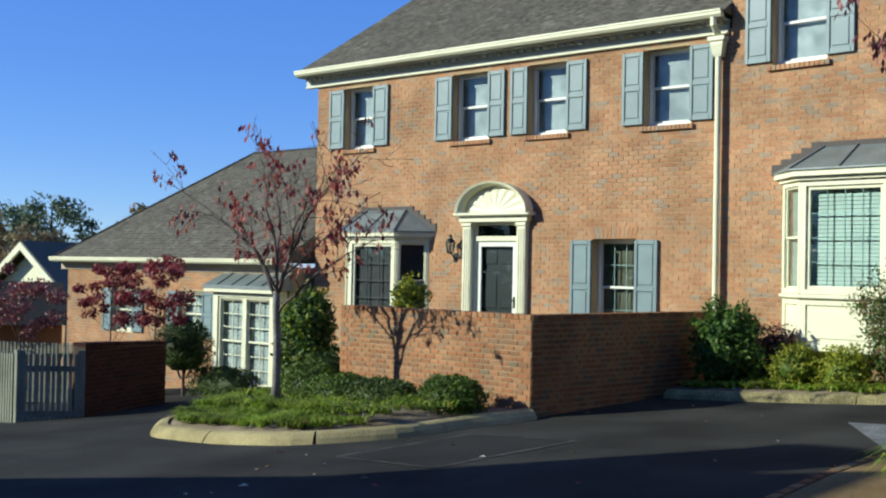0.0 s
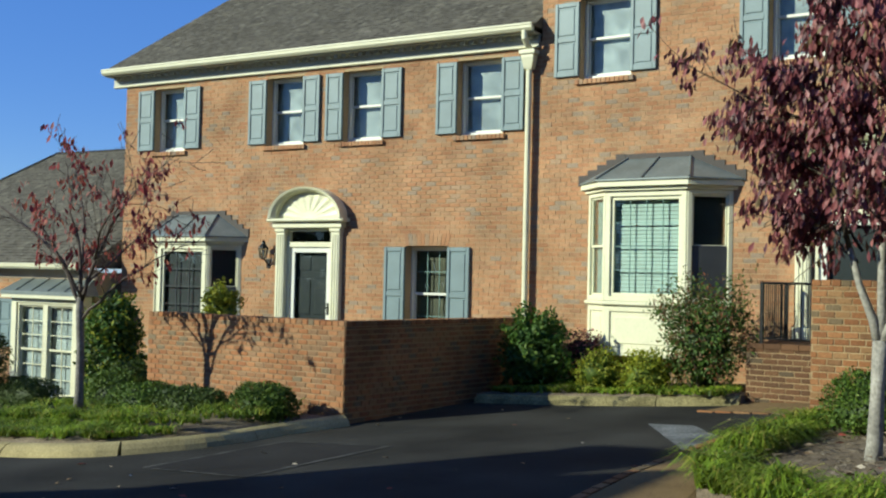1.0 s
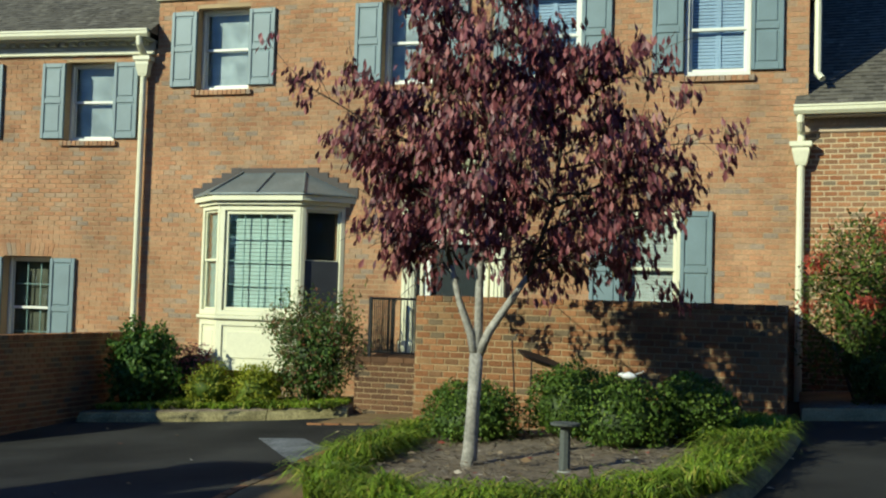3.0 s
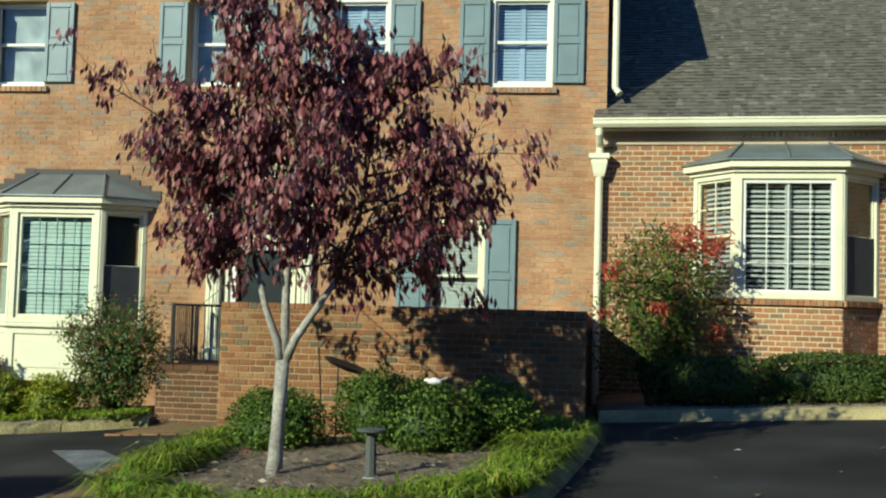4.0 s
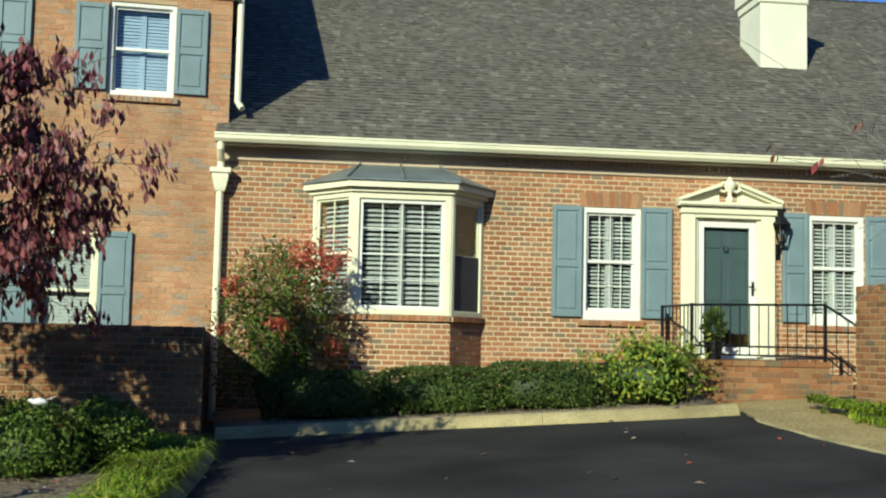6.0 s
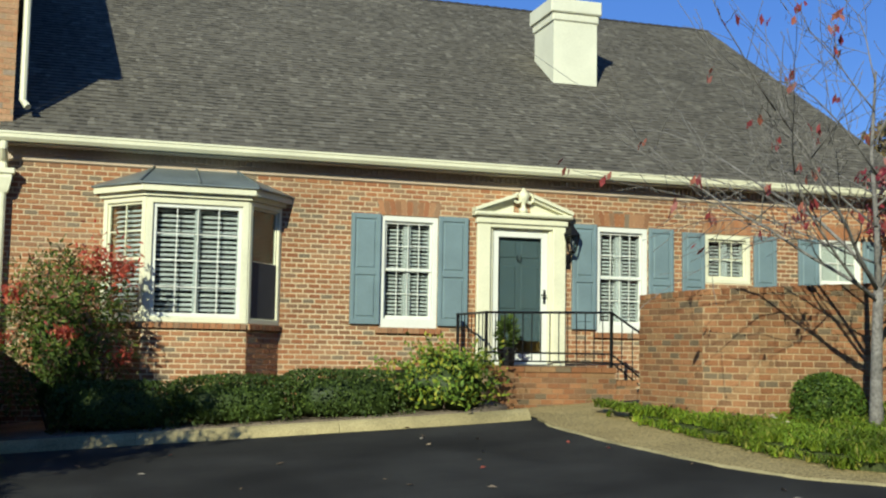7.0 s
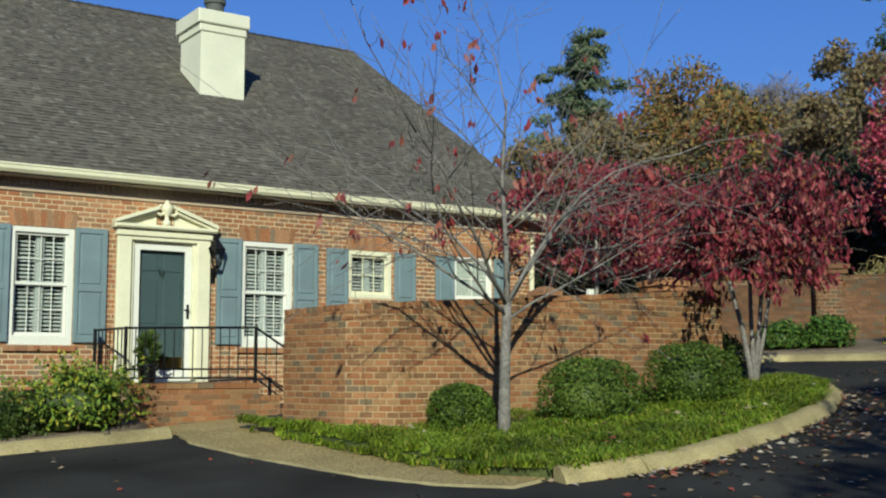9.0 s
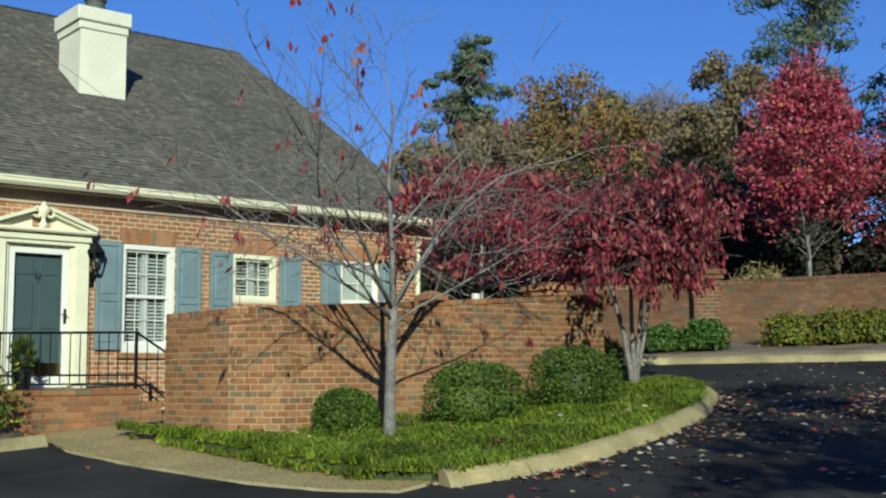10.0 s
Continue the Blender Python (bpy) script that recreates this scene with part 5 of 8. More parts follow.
garden_wall("garden_wall", 12.362, 9.336, 12.70, 12.95, 2.66, 2.7, "shaded red brick garden wall turning back", None, BRICK_GARDEN, seed=28)

# ---- steps and landings
def landing(name, m, u0, u1, y0, y1, z0, z1, label, brick):
    h = holder(name, m, label, "landing")
    base = wall("riser_wall", h, u0, u1, z0, z1 - 0.06, [], brick, MORTAR_OCHRE if z1 < 1.2 else MORTAR_BROWN, 0.2, y0, seed=31)
    part("core", Shape().box(u0 + 0.01, u1 - 0.01, y0 + 0.2, y1, z0, z1 - 0.07), MORTAR, h)
    s, n = Shape(), int((u1 - u0) / 0.2)
    for i in range(n):
        for j in range(max(1, int((y1 - y0) / 0.1))):
            a, b = u0 + (u1 - u0) * i / n, u0 + (u1 - u0) * (i + 1) / n
            s.box(a + 0.004, b - 0.004, y0 - 0.02 + j * 0.1, y0 - 0.02 + j * 0.1 + 0.092, z1 - 0.065, z1)
    part("paving", s, brick, h)
    return h


landing("landing", FRAME_B, 3.86, 5.65, -1.25, -0.01, 0.0, 0.90, "weathered brown brick landing before a front door", BRICK_BROWN)
land_C = landing("landing", FRAME_C, 6.12, 7.85, -1.30, -0.01, 0.6, 1.45, "red brick landing before the blue front door", BRICK_GARDEN)
for i in range(3):
    st = Shape().box(7.86 + 0.30 * i, 8.16 + 0.30 * i, -1.28, -0.1, 0.6, 1.28 - 0.17 * i)
    part("step", st, MORTAR_BROWN, land_C)
    u, z = 7.86 + 0.30 * i, 1.28 - 0.17 * i
    wall("step_face", land_C, u + 0.002, u + 0.298, 0.6, z - 0.07, [], BRICK_GARDEN, MORTAR_BROWN, 0.1, -1.284, seed=50 + i)
    brick_row(land_C, u, u + 0.3, -1.30, -0.1, z - 0.066, z + 0.004, BRICK_GARDEN)


def railing(name, m, posts, label, low=0.10, gap=0.12, middle=None):
    """An iron railing through (u, y, foot, top) posts, with bars between two rails."""
    h = holder(name, m, label, "railing")
    for (a, b) in zip(posts, posts[1:]):
        pa, pb = Vector((a[0], a[1])), Vector((b[0], b[1]))
        for z in ("top", "low"):
            za, zb = (a[3], b[3]) if z == "top" else (a[2] + low, b[2] + low)
            if z == "low" and middle and a is not posts[0]:
                part("rail", Shape().tube([(*pa, a[2] + middle), (*pb, b[2] + middle)], [0.013, 0.013], 6), IRON, h)
            part("rail", Shape().tube([(*pa, za), (*pb, zb)], [0.016, 0.016] if z == "top" else [0.011, 0.011], 6), IRON, h)
        n = max(1, int((pb - pa).length / gap))
        for i in range(1, n):
            p = pa.lerp(pb, i / n)
            zt, zl = a[3] + (b[3] - a[3]) * i / n, a[2] + low + (b[2] - a[2]) * i / n
            part("bar", Shape().tube([(*p, zl), (*p, zt)], [0.008, 0.008], 5), IRON, h)
    for u, y, f, t in posts:
        part("post", Shape().box(u - 0.018, u + 0.018, y - 0.018, y + 0.018, f, t + 0.02), IRON, h)
    return h


railing("railing", FRAME_C, [(5.98, -0.25, 1.45, 2.14), (6.04, -1.26, 1.45, 2.14), (7.80, -1.26, 1.45, 2.18), (8.26, -1.26, 1.12, 1.90)], "black iron railing round the brick landing", 0.07, 0.118, 0.18)
railing("railing", FRAME_B, [(4.03, -0.3, 0.90, 1.66), (4.03, -1.2, 0.90, 1.66), (4.70, -1.2, 0.90, 1.66), (5.6, -1.2, 0.55, 1.2)], "black iron railing on a brick landing", 0.06, 0.075)


# ---------------------------------------------------------------- planting: builders
def leaf_mesh(name, centres, along, normals, length, width, mat, rnd):
    """Many small folded leaves in one mesh: four points and two faces each."""
    n = len(centres)
    c, a, o = np.array(centres, float).reshape(-1, 3), np.array(along, float).reshape(-1, 3), np.array(normals, float).reshape(-1, 3)
    a /= np.linalg.norm(a, axis=1, keepdims=True) + 1e-9
    o = o - a * np.sum(a * o, axis=1, keepdims=True)
    o /= np.linalg.norm(o, axis=1, keepdims=True) + 1e-9
    b = np.cross(a, o)
    size = rnd.uniform(0.7, 1.25, (n, 1))
    l, w = length * size, width * size
    tip, root = c + a * l * 0.5, c - a * l * 0.5
    mid = c + a * l * 0.06
    left, right = mid + b * w * 0.5 + o * w * 0.16, mid - b * w * 0.5 + o * w * 0.16
    v = np.stack([root, right, tip, left], 1).reshape(-1, 3)
    me = bpy.data.meshes.new(name)
    me.vertices.add(4 * n)
    me.vertices.foreach_set("co", v.ravel())
    k = np.arange(n)[:, None] * 4
    loops = np.concatenate([k, k + 1, k + 2, k, k + 2, k + 3], 1).ravel()
    me.loops.add(6 * n)
    me.loops.foreach_set("vertex_index", loops)
    me.polygons.add(2 * n)
    me.polygons.foreach_set("loop_start", np.arange(0, 6 * n, 3))
    me.materials.append(mat)
    me.update(calc_edges=True)
    me.validate()
    return me


def unit(rnd, n):
    v = rnd.normal(size=(n, 3))
    return v / np.linalg.norm(v, axis=1, keepdims=True)


def lumpy(d, seed, amount, freq=2.2):
    return np.array([1 + amount * (noise.noise(Vector(p) * freq + Vector((seed * 7.3, seed * 1.7, 0))) + 0.5 * noise.noise(Vector(p) * freq * 2.3 + Vector((seed, 9, 3)))) for p in d])


def shrub(name, x, y, z, rx, ry, rz, count, leaf, mat, label, category="shrub", group="", seed=1, square=2.0, lump=0.22, loose=0.25, yaw=0.0, flat_base=True, aspect=0.55, extra=None, vase=0.0, sprays=()):
    """A bush: stems, a core in darker leaf colour for inner shade, and a shell of leaves on a lumpy rounded body."""
    rnd = np.random.default_rng(seed)
    d = unit(rnd, count)
    if flat_base:
        d[:, 2] = np.where(d[:, 2] < -0.45, -d[:, 2], d[:, 2])
    body = lambda d: d / (np.sum(np.abs(d) ** square, axis=1, keepdims=True) ** (1 / square))
    r = lumpy(d, seed, lump) * (1 - loose * rnd.random(count) ** 2 + 0.10 * loose * rnd.normal(size=count))
    p = body(d) * r[:, None] * np.array([rx, ry, rz])
    cs, sn = math.cos(yaw), math.sin(yaw)
    p = np.stack([p[:, 0] * cs - p[:, 1] * sn, p[:, 0] * sn + p[:, 1] * cs, p[:, 2]], 1)
    centre = np.array([x, y, z + rz * 0.62])
    p[:, 2] = np.maximum(p[:, 2], -rz * 0.6)
    p[:, :2] *= (1 - vase * np.clip(0.55 - p[:, 2:] / rz, 0, 1.1))
    out = d * np.array([1 / rx, 1 / ry, 1 / rz])
    out = np.stack([out[:, 0] * cs - out[:, 1] * sn, out[:, 0] * sn + out[:, 1] * cs, out[:, 2]], 1)
    out /= np.linalg.norm(out, axis=1, keepdims=True)
    normal = out + 0.7 * unit(rnd, count)
    along = unit(rnd, count) + np.array([0, 0, -0.2]) + 0.3 * out
    h = holder(name, Matrix.Translation((x, y, z)), label, category, group)
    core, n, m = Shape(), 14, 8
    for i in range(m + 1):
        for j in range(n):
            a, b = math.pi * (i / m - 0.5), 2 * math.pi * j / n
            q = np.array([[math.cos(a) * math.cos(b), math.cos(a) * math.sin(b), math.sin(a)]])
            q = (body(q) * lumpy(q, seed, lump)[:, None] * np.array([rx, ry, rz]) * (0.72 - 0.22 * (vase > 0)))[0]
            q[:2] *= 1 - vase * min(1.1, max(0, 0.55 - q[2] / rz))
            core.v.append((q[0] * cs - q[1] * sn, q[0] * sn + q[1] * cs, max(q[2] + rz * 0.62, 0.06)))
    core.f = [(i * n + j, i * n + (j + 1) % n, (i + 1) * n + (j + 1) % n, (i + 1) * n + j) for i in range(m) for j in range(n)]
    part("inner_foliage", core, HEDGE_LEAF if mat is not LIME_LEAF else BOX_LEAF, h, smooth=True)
    stems = Shape()
    for i in range(5):
        w = 2 * math.pi * i / 5 + seed
        stems.tube([(0.1 * rx * math.cos(w), 0.1 * ry * math.sin(w), -0.12), (0.5 * rx * math.cos(w), 0.5 * ry * math.sin(w), rz * 0.6)], [0.02, 0.01], 5)
    part("stems", stems, BARK_DARK, h)
    ob = new("leaves", leaf_mesh("leaves", p + centre - np.array([x, y, z]), along, normal, leaf, leaf * aspect, mat, rnd))
    ob.parent = h
    ob["kind"] = "stuff"
    if extra:
        material_2, share = extra
        k = rnd.random(count) < share
        k &= p[:, 2] > rz * 0.1 if vase else True
        top = p[k] * 1.04
        ob = new("tip_leaves", leaf_mesh("tip_leaves", top + centre - np.array([x, y, z]), along[k], normal[k], leaf * 1.1, leaf * aspect, material_2, rnd))
        ob.parent = h
        ob["kind"] = "stuff"
    for sx, sy, sz, size, many in sprays:
        q = rnd.normal(size=(many, 3)) * np.array([size, size * 0.7, size * 0.8]) * 0.55 + np.array([sx, sy, sz])
        ob = new("leaf_spray", leaf_mesh("leaf_spray", q, unit(rnd, many) + np.array([0, 0, 0.4]), unit(rnd, many), leaf * 1.2, leaf * aspect, FLAME_LEAF, rnd))
        ob.parent = h
        ob["kind"] = "stuff"
    return h


class Tree:
    """Grows limbs from a foot; collects the twig ends for leaves."""

    def __init__(self, seed):
        self.rnd, self.wood, self.limbs, self.tips = np.random.default_rng(seed), Shape(), Shape(), []

    def limb(self, p, d, length, radius, level, spec, shape=None):
        rnd, pts, rad = self.rnd, [Vector(p)], [radius]
        n = 5 if level < 2 else 4
        d = Vector(d).normalized()
        taper = spec["taper"]
        for i in range(n):
            bend = Vector(rnd.normal(size=3)) * spec["wiggle"] + Vector((0, 0, spec["rise"][min(level, len(spec["rise"]) - 1)]))
            d = (d + bend).normalized()
            pts.append(pts[-1] + d * length / n)
            rad.append(max(spec["min_r"], radius * (1 - (1 - taper) * (i + 1) / n)))
        (shape or (self.wood if level == 0 else self.limbs)).tube(pts, rad, (9, 7, 5, 4, 3)[min(level, 4)])
        if level >= spec["levels"]:
            for i in range(1, len(pts)):
                self.tips.append((pts[i], (pts[i] - pts[i - 1]).normalized()))
            return
        kids = spec["kids"][min(level, len(spec["kids"]) - 1)]
        for k in range(kids):
            f = spec["from"][min(level, len(spec["from"]) - 1)]
            at = f + (1 - f) * (k + rnd.random()) / kids
            i = min(int(at * n), n - 1)
            q = pts[i].lerp(pts[i + 1], at * n - i)
            here = (pts[i + 1] - pts[i]).normalized()
            side = here.orthogonal().normalized()
            side.rotate(Matrix.Rotation(k * 2.4 + rnd.uniform(-0.6, 0.6) + level, 3, here))
            ang = radians(rnd.uniform(*spec["angle"]))
            nd = here * math.cos(ang) + side * math.sin(ang)
            nd.z += spec.get("lift", 0.0)
            self.limb(q, nd, length * rnd.uniform(*spec["shrink"]), max(spec["min_r"], rad[i] * spec["thin"]), level + 1, spec)
        if level > 0 or spec.get("leader", True):
            self.limb(pts[-1], d, length * 0.62, rad[-1], level + 1, spec)

    def arch(self, way, radius, spec, twigs, reach):
        """A long limb along a way, with twigs sprouting from its outer part."""
        way, rnd = [Vector(p) for p in way], self.rnd
        fine = [way[i].lerp(way[i + 1], k / 4) + Vector(rnd.normal(size=3)) * 0.012 for i in range(len(way) - 1) for k in range(4)] + [way[-1]]
        self.limbs.tube(fine, [radius + (spec["min_r"] - radius) * i / (len(fine) - 1) for i in range(len(fine))], 6)
        for k in range(twigs):
            f = 0.22 + 0.78 * (k + rnd.random()) / twigs
            i = min(int(f * (len(fine) - 1)), len(fine) - 2)
            d = (fine[i + 1] - fine[i]).normalized() + Vector(rnd.normal(size=3)) * 0.55 + Vector((0, 0, 0.15))
            self.limb(fine[i], d, reach * rnd.uniform(0.5, 1.15) * (1.1 - 0.4 * f), max(spec["min_r"], radius * 0.4 * (1.1 - f)), 2, spec)


def tree_thing(tree, x, y, z, bark, leaf_mat, leaves, leaf, label, seed, aspect=0.5, spread=0.12, hang=0.8, category="tree", group="", limb_mat=None, cluster=1):
    """Puts a grown tree on its foot, with leaves at its twigs."""
    rnd = np.random.default_rng(seed)
    h = holder("tree", Matrix.Translation((x, y, z)), label, category, group)
    part("trunk", tree.wood, bark, h, smooth=True)
    if tree.limbs.v:
        part("branching", tree.limbs, limb_mat or bark, h, smooth=True, kind="stuff")
    if leaves and tree.tips:
        k = np.repeat(rnd.integers(0, len(tree.tips), leaves // cluster), cluster)
        leaves = len(k)
        c = np.array([tuple(tree.tips[i][0]) for i in k]) + rnd.normal(size=(leaves, 3)) * spread
        a = np.array([tuple(tree.tips[i][1]) for i in k]) * 0.5 + unit(rnd, leaves) * 0.7 + np.array([0, 0, -hang])
        ob = new("crown", leaf_mesh("crown", c, a, unit(rnd, leaves) + np.array([0, -0.4, 0.5]), leaf, leaf * aspect, leaf_mat, rnd))
        ob.parent = h
        ob["kind"] = "stuff"
    return h


def clump_tree(name, x, y, z, height, radius, mat, label, seed, leaves=2600, leaf=0.25, trunk_r=0.16, bare=0.3, clumps=26, bark=None, shape="round", aspect=0.6, group="", category="tree", hang=0.4, flat=0.75):
    """A tree seen from afar: a tapered trunk with limbs, and a crown of many separate clumps of leaves."""
    rnd = np.random.default_rng(seed)
    h = holder(name, Matrix.Translation((x, y, z)), label, category, group)
    wood, limbs = Shape(), Shape()
    bend = rnd.normal(size=2) * radius * 0.06
    axis = lambda f: Vector((bend[0] * math.sin(3 * f), bend[1] * math.sin(2.5 * f), height * f))
    wood.tube([axis(-0.03)] + [axis(i / 7) for i in range(1, 8)], [trunk_r * 1.15] + [trunk_r * (1 - 0.85 * i / 7) for i in range(1, 8)], 8)
    centres, sizes = [], []
    for i in range(clumps):
        f = bare + (1 - bare) * ((i + rnd.random()) / clumps)
        g = (f - bare) / (1 - bare)
        w = {"round": math.sqrt(max(0.02, 1 - (2 * g - 0.9) ** 2 / 1.25)), "cone": 0.12 + 1.0 * (1 - g) ** 0.8 if g > 0.12 else 0.75,
             "pine": (0.75 + 0.25 * math.sin(g * 17 + seed)) * (1.05 - 0.60 * g), "oval": 1.12 * (1 - g) ** 0.62 * min(1.0, 0.5 + 1.6 * g) + 0.05, "wide": math.sqrt(max(0.05, 1 - (1.5 * g - 0.6) ** 2))}[shape]
        ang, rad = i * 2.4 + rnd.uniform(-0.4, 0.4), radius * w * (0.35 + 0.62 * math.sqrt(rnd.random()))
        if shape == "pine":   # uneven boughs, each with its own reach, gaps between them
            f = bare + (1 - bare) * min(1.0, g + rnd.normal() * 0.02)
            ang, rad = rnd.uniform(0, 2 * math.pi), radius * (1.12 - 0.78 * g) * (0.15 + 0.85 * rnd.random()) * (0.8 + 0.35 * math.sin(g * 23 + seed))
        c = axis(f) + Vector((rad * math.cos(ang), rad * math.sin(ang), rnd.normal() * (0.012 if shape == "pine" else 0.04) * height))
        centres.append(c)
        sizes.append(radius * (rnd.uniform(0.10, 0.24) if shape == "pine" else rnd.uniform(0.20, 0.36)))
        s = axis(max(0.05, f - 0.10 - 0.12 * rnd.random()))
        m = s.lerp(c, 0.5) + Vector((0, 0, -0.02 * height))
        limbs.tube([s, m, c], [trunk_r * 0.34 * (1.1 - f), trunk_r * 0.22 * (1.1 - f), 0.008], 5)
    part("trunk", wood, bark or BARK_DARK, h, smooth=True)
    part("branching", limbs, bark or BARK_DARK, h, smooth=True, kind="stuff")
    k = rnd.integers(0, clumps, leaves)
    off = unit(rnd, leaves) * (rnd.random((leaves, 1)) ** 0.45) * np.array(sizes)[k][:, None]
    off[:, 2] *= 0.42 if shape == "pine" else flat
    c = np.array([tuple(q) for q in centres])[k] + off
    ob = new("crown", leaf_mesh("crown", c, unit(rnd, leaves) + np.array([0, 0, -hang]), off / 0.3 + unit(rnd, leaves) * 0.8 + np.array([0, 0, 0.4]), leaf, leaf * aspect, mat, rnd))
    ob.parent = h
    ob["kind"] = "stuff"
    return h


def inside(x, y, poly):
    hit = False
    for (x0, y0), (x1, y1) in zip(poly, poly[1:] + poly[:1]):
        if (y0 > y) != (y1 > y) and x < (x1 - x0) * (y - y0) / (y1 - y0) + x0:
            hit = not hit
    return hit


def strap_grass(name, spots, mat, label, length=0.28, blades=9, width=0.012, seed=1, z_of=None, category="grass"):
    """Tufts of arching strap leaves; each blade has three joints."""
    rnd, v, f = np.random.default_rng(seed), [], []
    for x, y in spots:
        z = z_of(x, y)
        swell = 0.92 + 0.55 * noise.noise(Vector((x * 1.9, y * 1.9, seed))) + 0.35 * noise.noise(Vector((x * 5.0, y * 5.0, seed)))
        for b in range(blades):
            w = rnd.uniform(0, 2 * math.pi)
            dx, dy = math.cos(w), math.sin(w)
            l, r = length * rnd.uniform(0.6, 1.2) * swell, rnd.uniform(0.25, 0.75)
            px, py = x + rnd.normal() * 0.03, y + rnd.normal() * 0.03
            k = len(v)
            for s, (o, u) in zip((1.0, 0.9, 0.6, 0.05), ((0, -0.02), (0.30, 0.34), (0.72, 0.42), (1.15, 0.22))):
                q = width * s
                v += [(px + dx * l * o * r * 1.3 - dy * q, py + dy * l * o * r * 1.3 + dx * q, z + l * u), (px + dx * l * o * r * 1.3 + dy * q, py + dy * l * o * r * 1.3 - dx * q, z + l * u)]
            f += [(k, k + 1, k + 3, k + 2), (k + 2, k + 3, k + 5, k + 4), (k + 4, k + 5, k + 7, k + 6)]
    s = Shape()
    s.v, s.f = v, f
    return thing(name, s, mat, label, category, kind="stuff")


# ---------------------------------------------------------------- island before house A
ISL_A = [(-14.3, 9.5), (-13.5, 8.25), (-12.6, 7.66), (-11.2, 7.60), (-10.24, 7.88), (-9.6, 8.75), (-9.5, 10.0), (-9.3, 10.73), (-12.9, 10.73), (-14.2, 10.7)]
bed("planting_bed", ISL_A, SOIL, "mulched planting bed in a kerbed island", "planting bed", 0.10, 0.16)
kerb("kerb", ISL_A[7::-1] + [ISL_A[-1]], "curved tan concrete kerb of a planted island", 0.14, 0.125)
zA = lambda x, y: ground_z(x, y) + 0.13 + (0.12 if 8.6 < y else 0.03)
rnd_s = random.Random(4)
spots = []
while len(spots) < 520:
    x, y = rnd_s.uniform(-14.2, -9.5), rnd_s.uniform(7.6, 10.7)
    if inside(x, y, ISL_A) and inside(x + (x + 11.7) * 0.05, y + (y - 9.3) * 0.12, ISL_A) and (y < 8.9 or rnd_s.random() < 0.15):
        spots.append((x, y))
strap_grass("strap_grass", spots, LIRIOPE, "bright green strap-leaved ground cover in the island", 0.24, 15, 0.008, 3, zA)

spec_A = dict(taper=0.4, wiggle=0.10, rise=(0.0, 0.0, 0.0, 0.0), min_r=0.0035, levels=3, kids=(0, 6, 3, 2), shrink=(0.35, 0.58), thin=0.5, angle=(25, 58), lift=0.02, leader=False)
spec_A["from"] = (0.5, 0.25, 0.25, 0.2)
tA = Tree(11)
tA.wood.tube([(0, 0, -0.1), (0.01, 0, 0.25), (-0.02, 0.02, 0.8), (-0.03, 0.0, 1.30), (-0.04, 0.0, 1.5)], [0.08, 0.058, 0.052, 0.052, 0.042], 10)
tA.arch([(-0.04, 0.0, 1.40), (-0.30, -0.10, 1.98), (-0.76, -0.25, 2.38), (-1.40, -0.40, 2.74), (-1.95, -0.50, 3.02)], 0.030, spec_A, 14, 0.70)
tA.arch([(-0.03, 0.0, 1.85), (-0.22, 0.15, 2.45), (-0.50, 0.30, 2.95), (-1.00, 0.50, 3.40), (-1.52, 0.65, 3.62)], 0.022, spec_A, 11, 0.55)
tA.arch([(-0.04, 0.0, 1.48), (0.02, -0.05, 2.04), (-0.18, -0.10, 2.78), (-0.32, -0.05, 3.35)], 0.028, spec_A, 11, 0.60)
tA.arch([(-0.03, 0.0, 1.45), (0.16, 0.05, 1.95), (0.46, 0.10, 2.50), (0.95, 0.15, 2.98), (1.60, 0.20, 3.36)], 0.030, spec_A, 16, 0.74)
tA.arch([(0.18, 0.05, 2.00), (0.66, -0.25, 2.36), (1.30, -0.45, 2.68), (2.05, -0.60, 2.95)], 0.020, spec_A, 15, 0.66)
tA.arch([(-0.01, 0.0, 1.22), (0.42, 0.20, 1.66), (0.95, 0.40, 2.02), (1.65, 0.60, 2.32)], 0.022, spec_A, 10, 0.60)
tA.arch([(-0.10, 0.0, 1.60), (-0.55, 0.45, 1.90), (-1.10, 0.85, 2.15)], 0.016, spec_A, 8, 0.5)
tA.arch([(0.0, 0.0, 1.50), (0.10, -0.50, 2.10), (0.20, -0.90, 2.60)], 0.018, spec_A, 8, 0.5)
tA.arch([(0.0, 0.0, 1.60), (0.15, 0.60, 2.20), (0.25, 1.00, 2.70)], 0.018, spec_A, 8, 0.5)
tree_thing(tA, -12.72, 9.42, -0.23, BARK_MID, TWIG_LEAF, 950, 0.105, "slender autumn tree, almost bare, with a few red leaves", 12, 0.42, 0.045, 1.6, group="courtyard trees", cluster=5, limb_mat=BARK_GREY)
for i, (x, y, rx, ry, rz) in enumerate([(-12.0, 9.92, 0.58, 0.42, 0.30), (-11.15, 9.95, 0.62, 0.42, 0.27), (-13.05, 10.3, 0.46, 0.36, 0.39), (-9.95, 10.05, 0.42, 0.40, 0.29)]):
    shrub("boxwood", x, y, ground_z(x, y) + 0.1, rx, ry, rz, 3600, 0.045, BOX_LEAF if i != 1 else HEDGE_LEAF, "clipped dark green boxwood by the brick wall", "shrub", "island shrubs", 40 + i, 2.3, 0.16)
shrub("laurel", -15.6, 12.2, -0.72, 0.50, 0.5, 1.16, 6000, 0.085, LAUREL_LEAF, "tall upright glossy green laurel beside the house", "shrub", "", 51, 2.2, 0.30, 0.45, extra=(LIME_LEAF, 0.22))
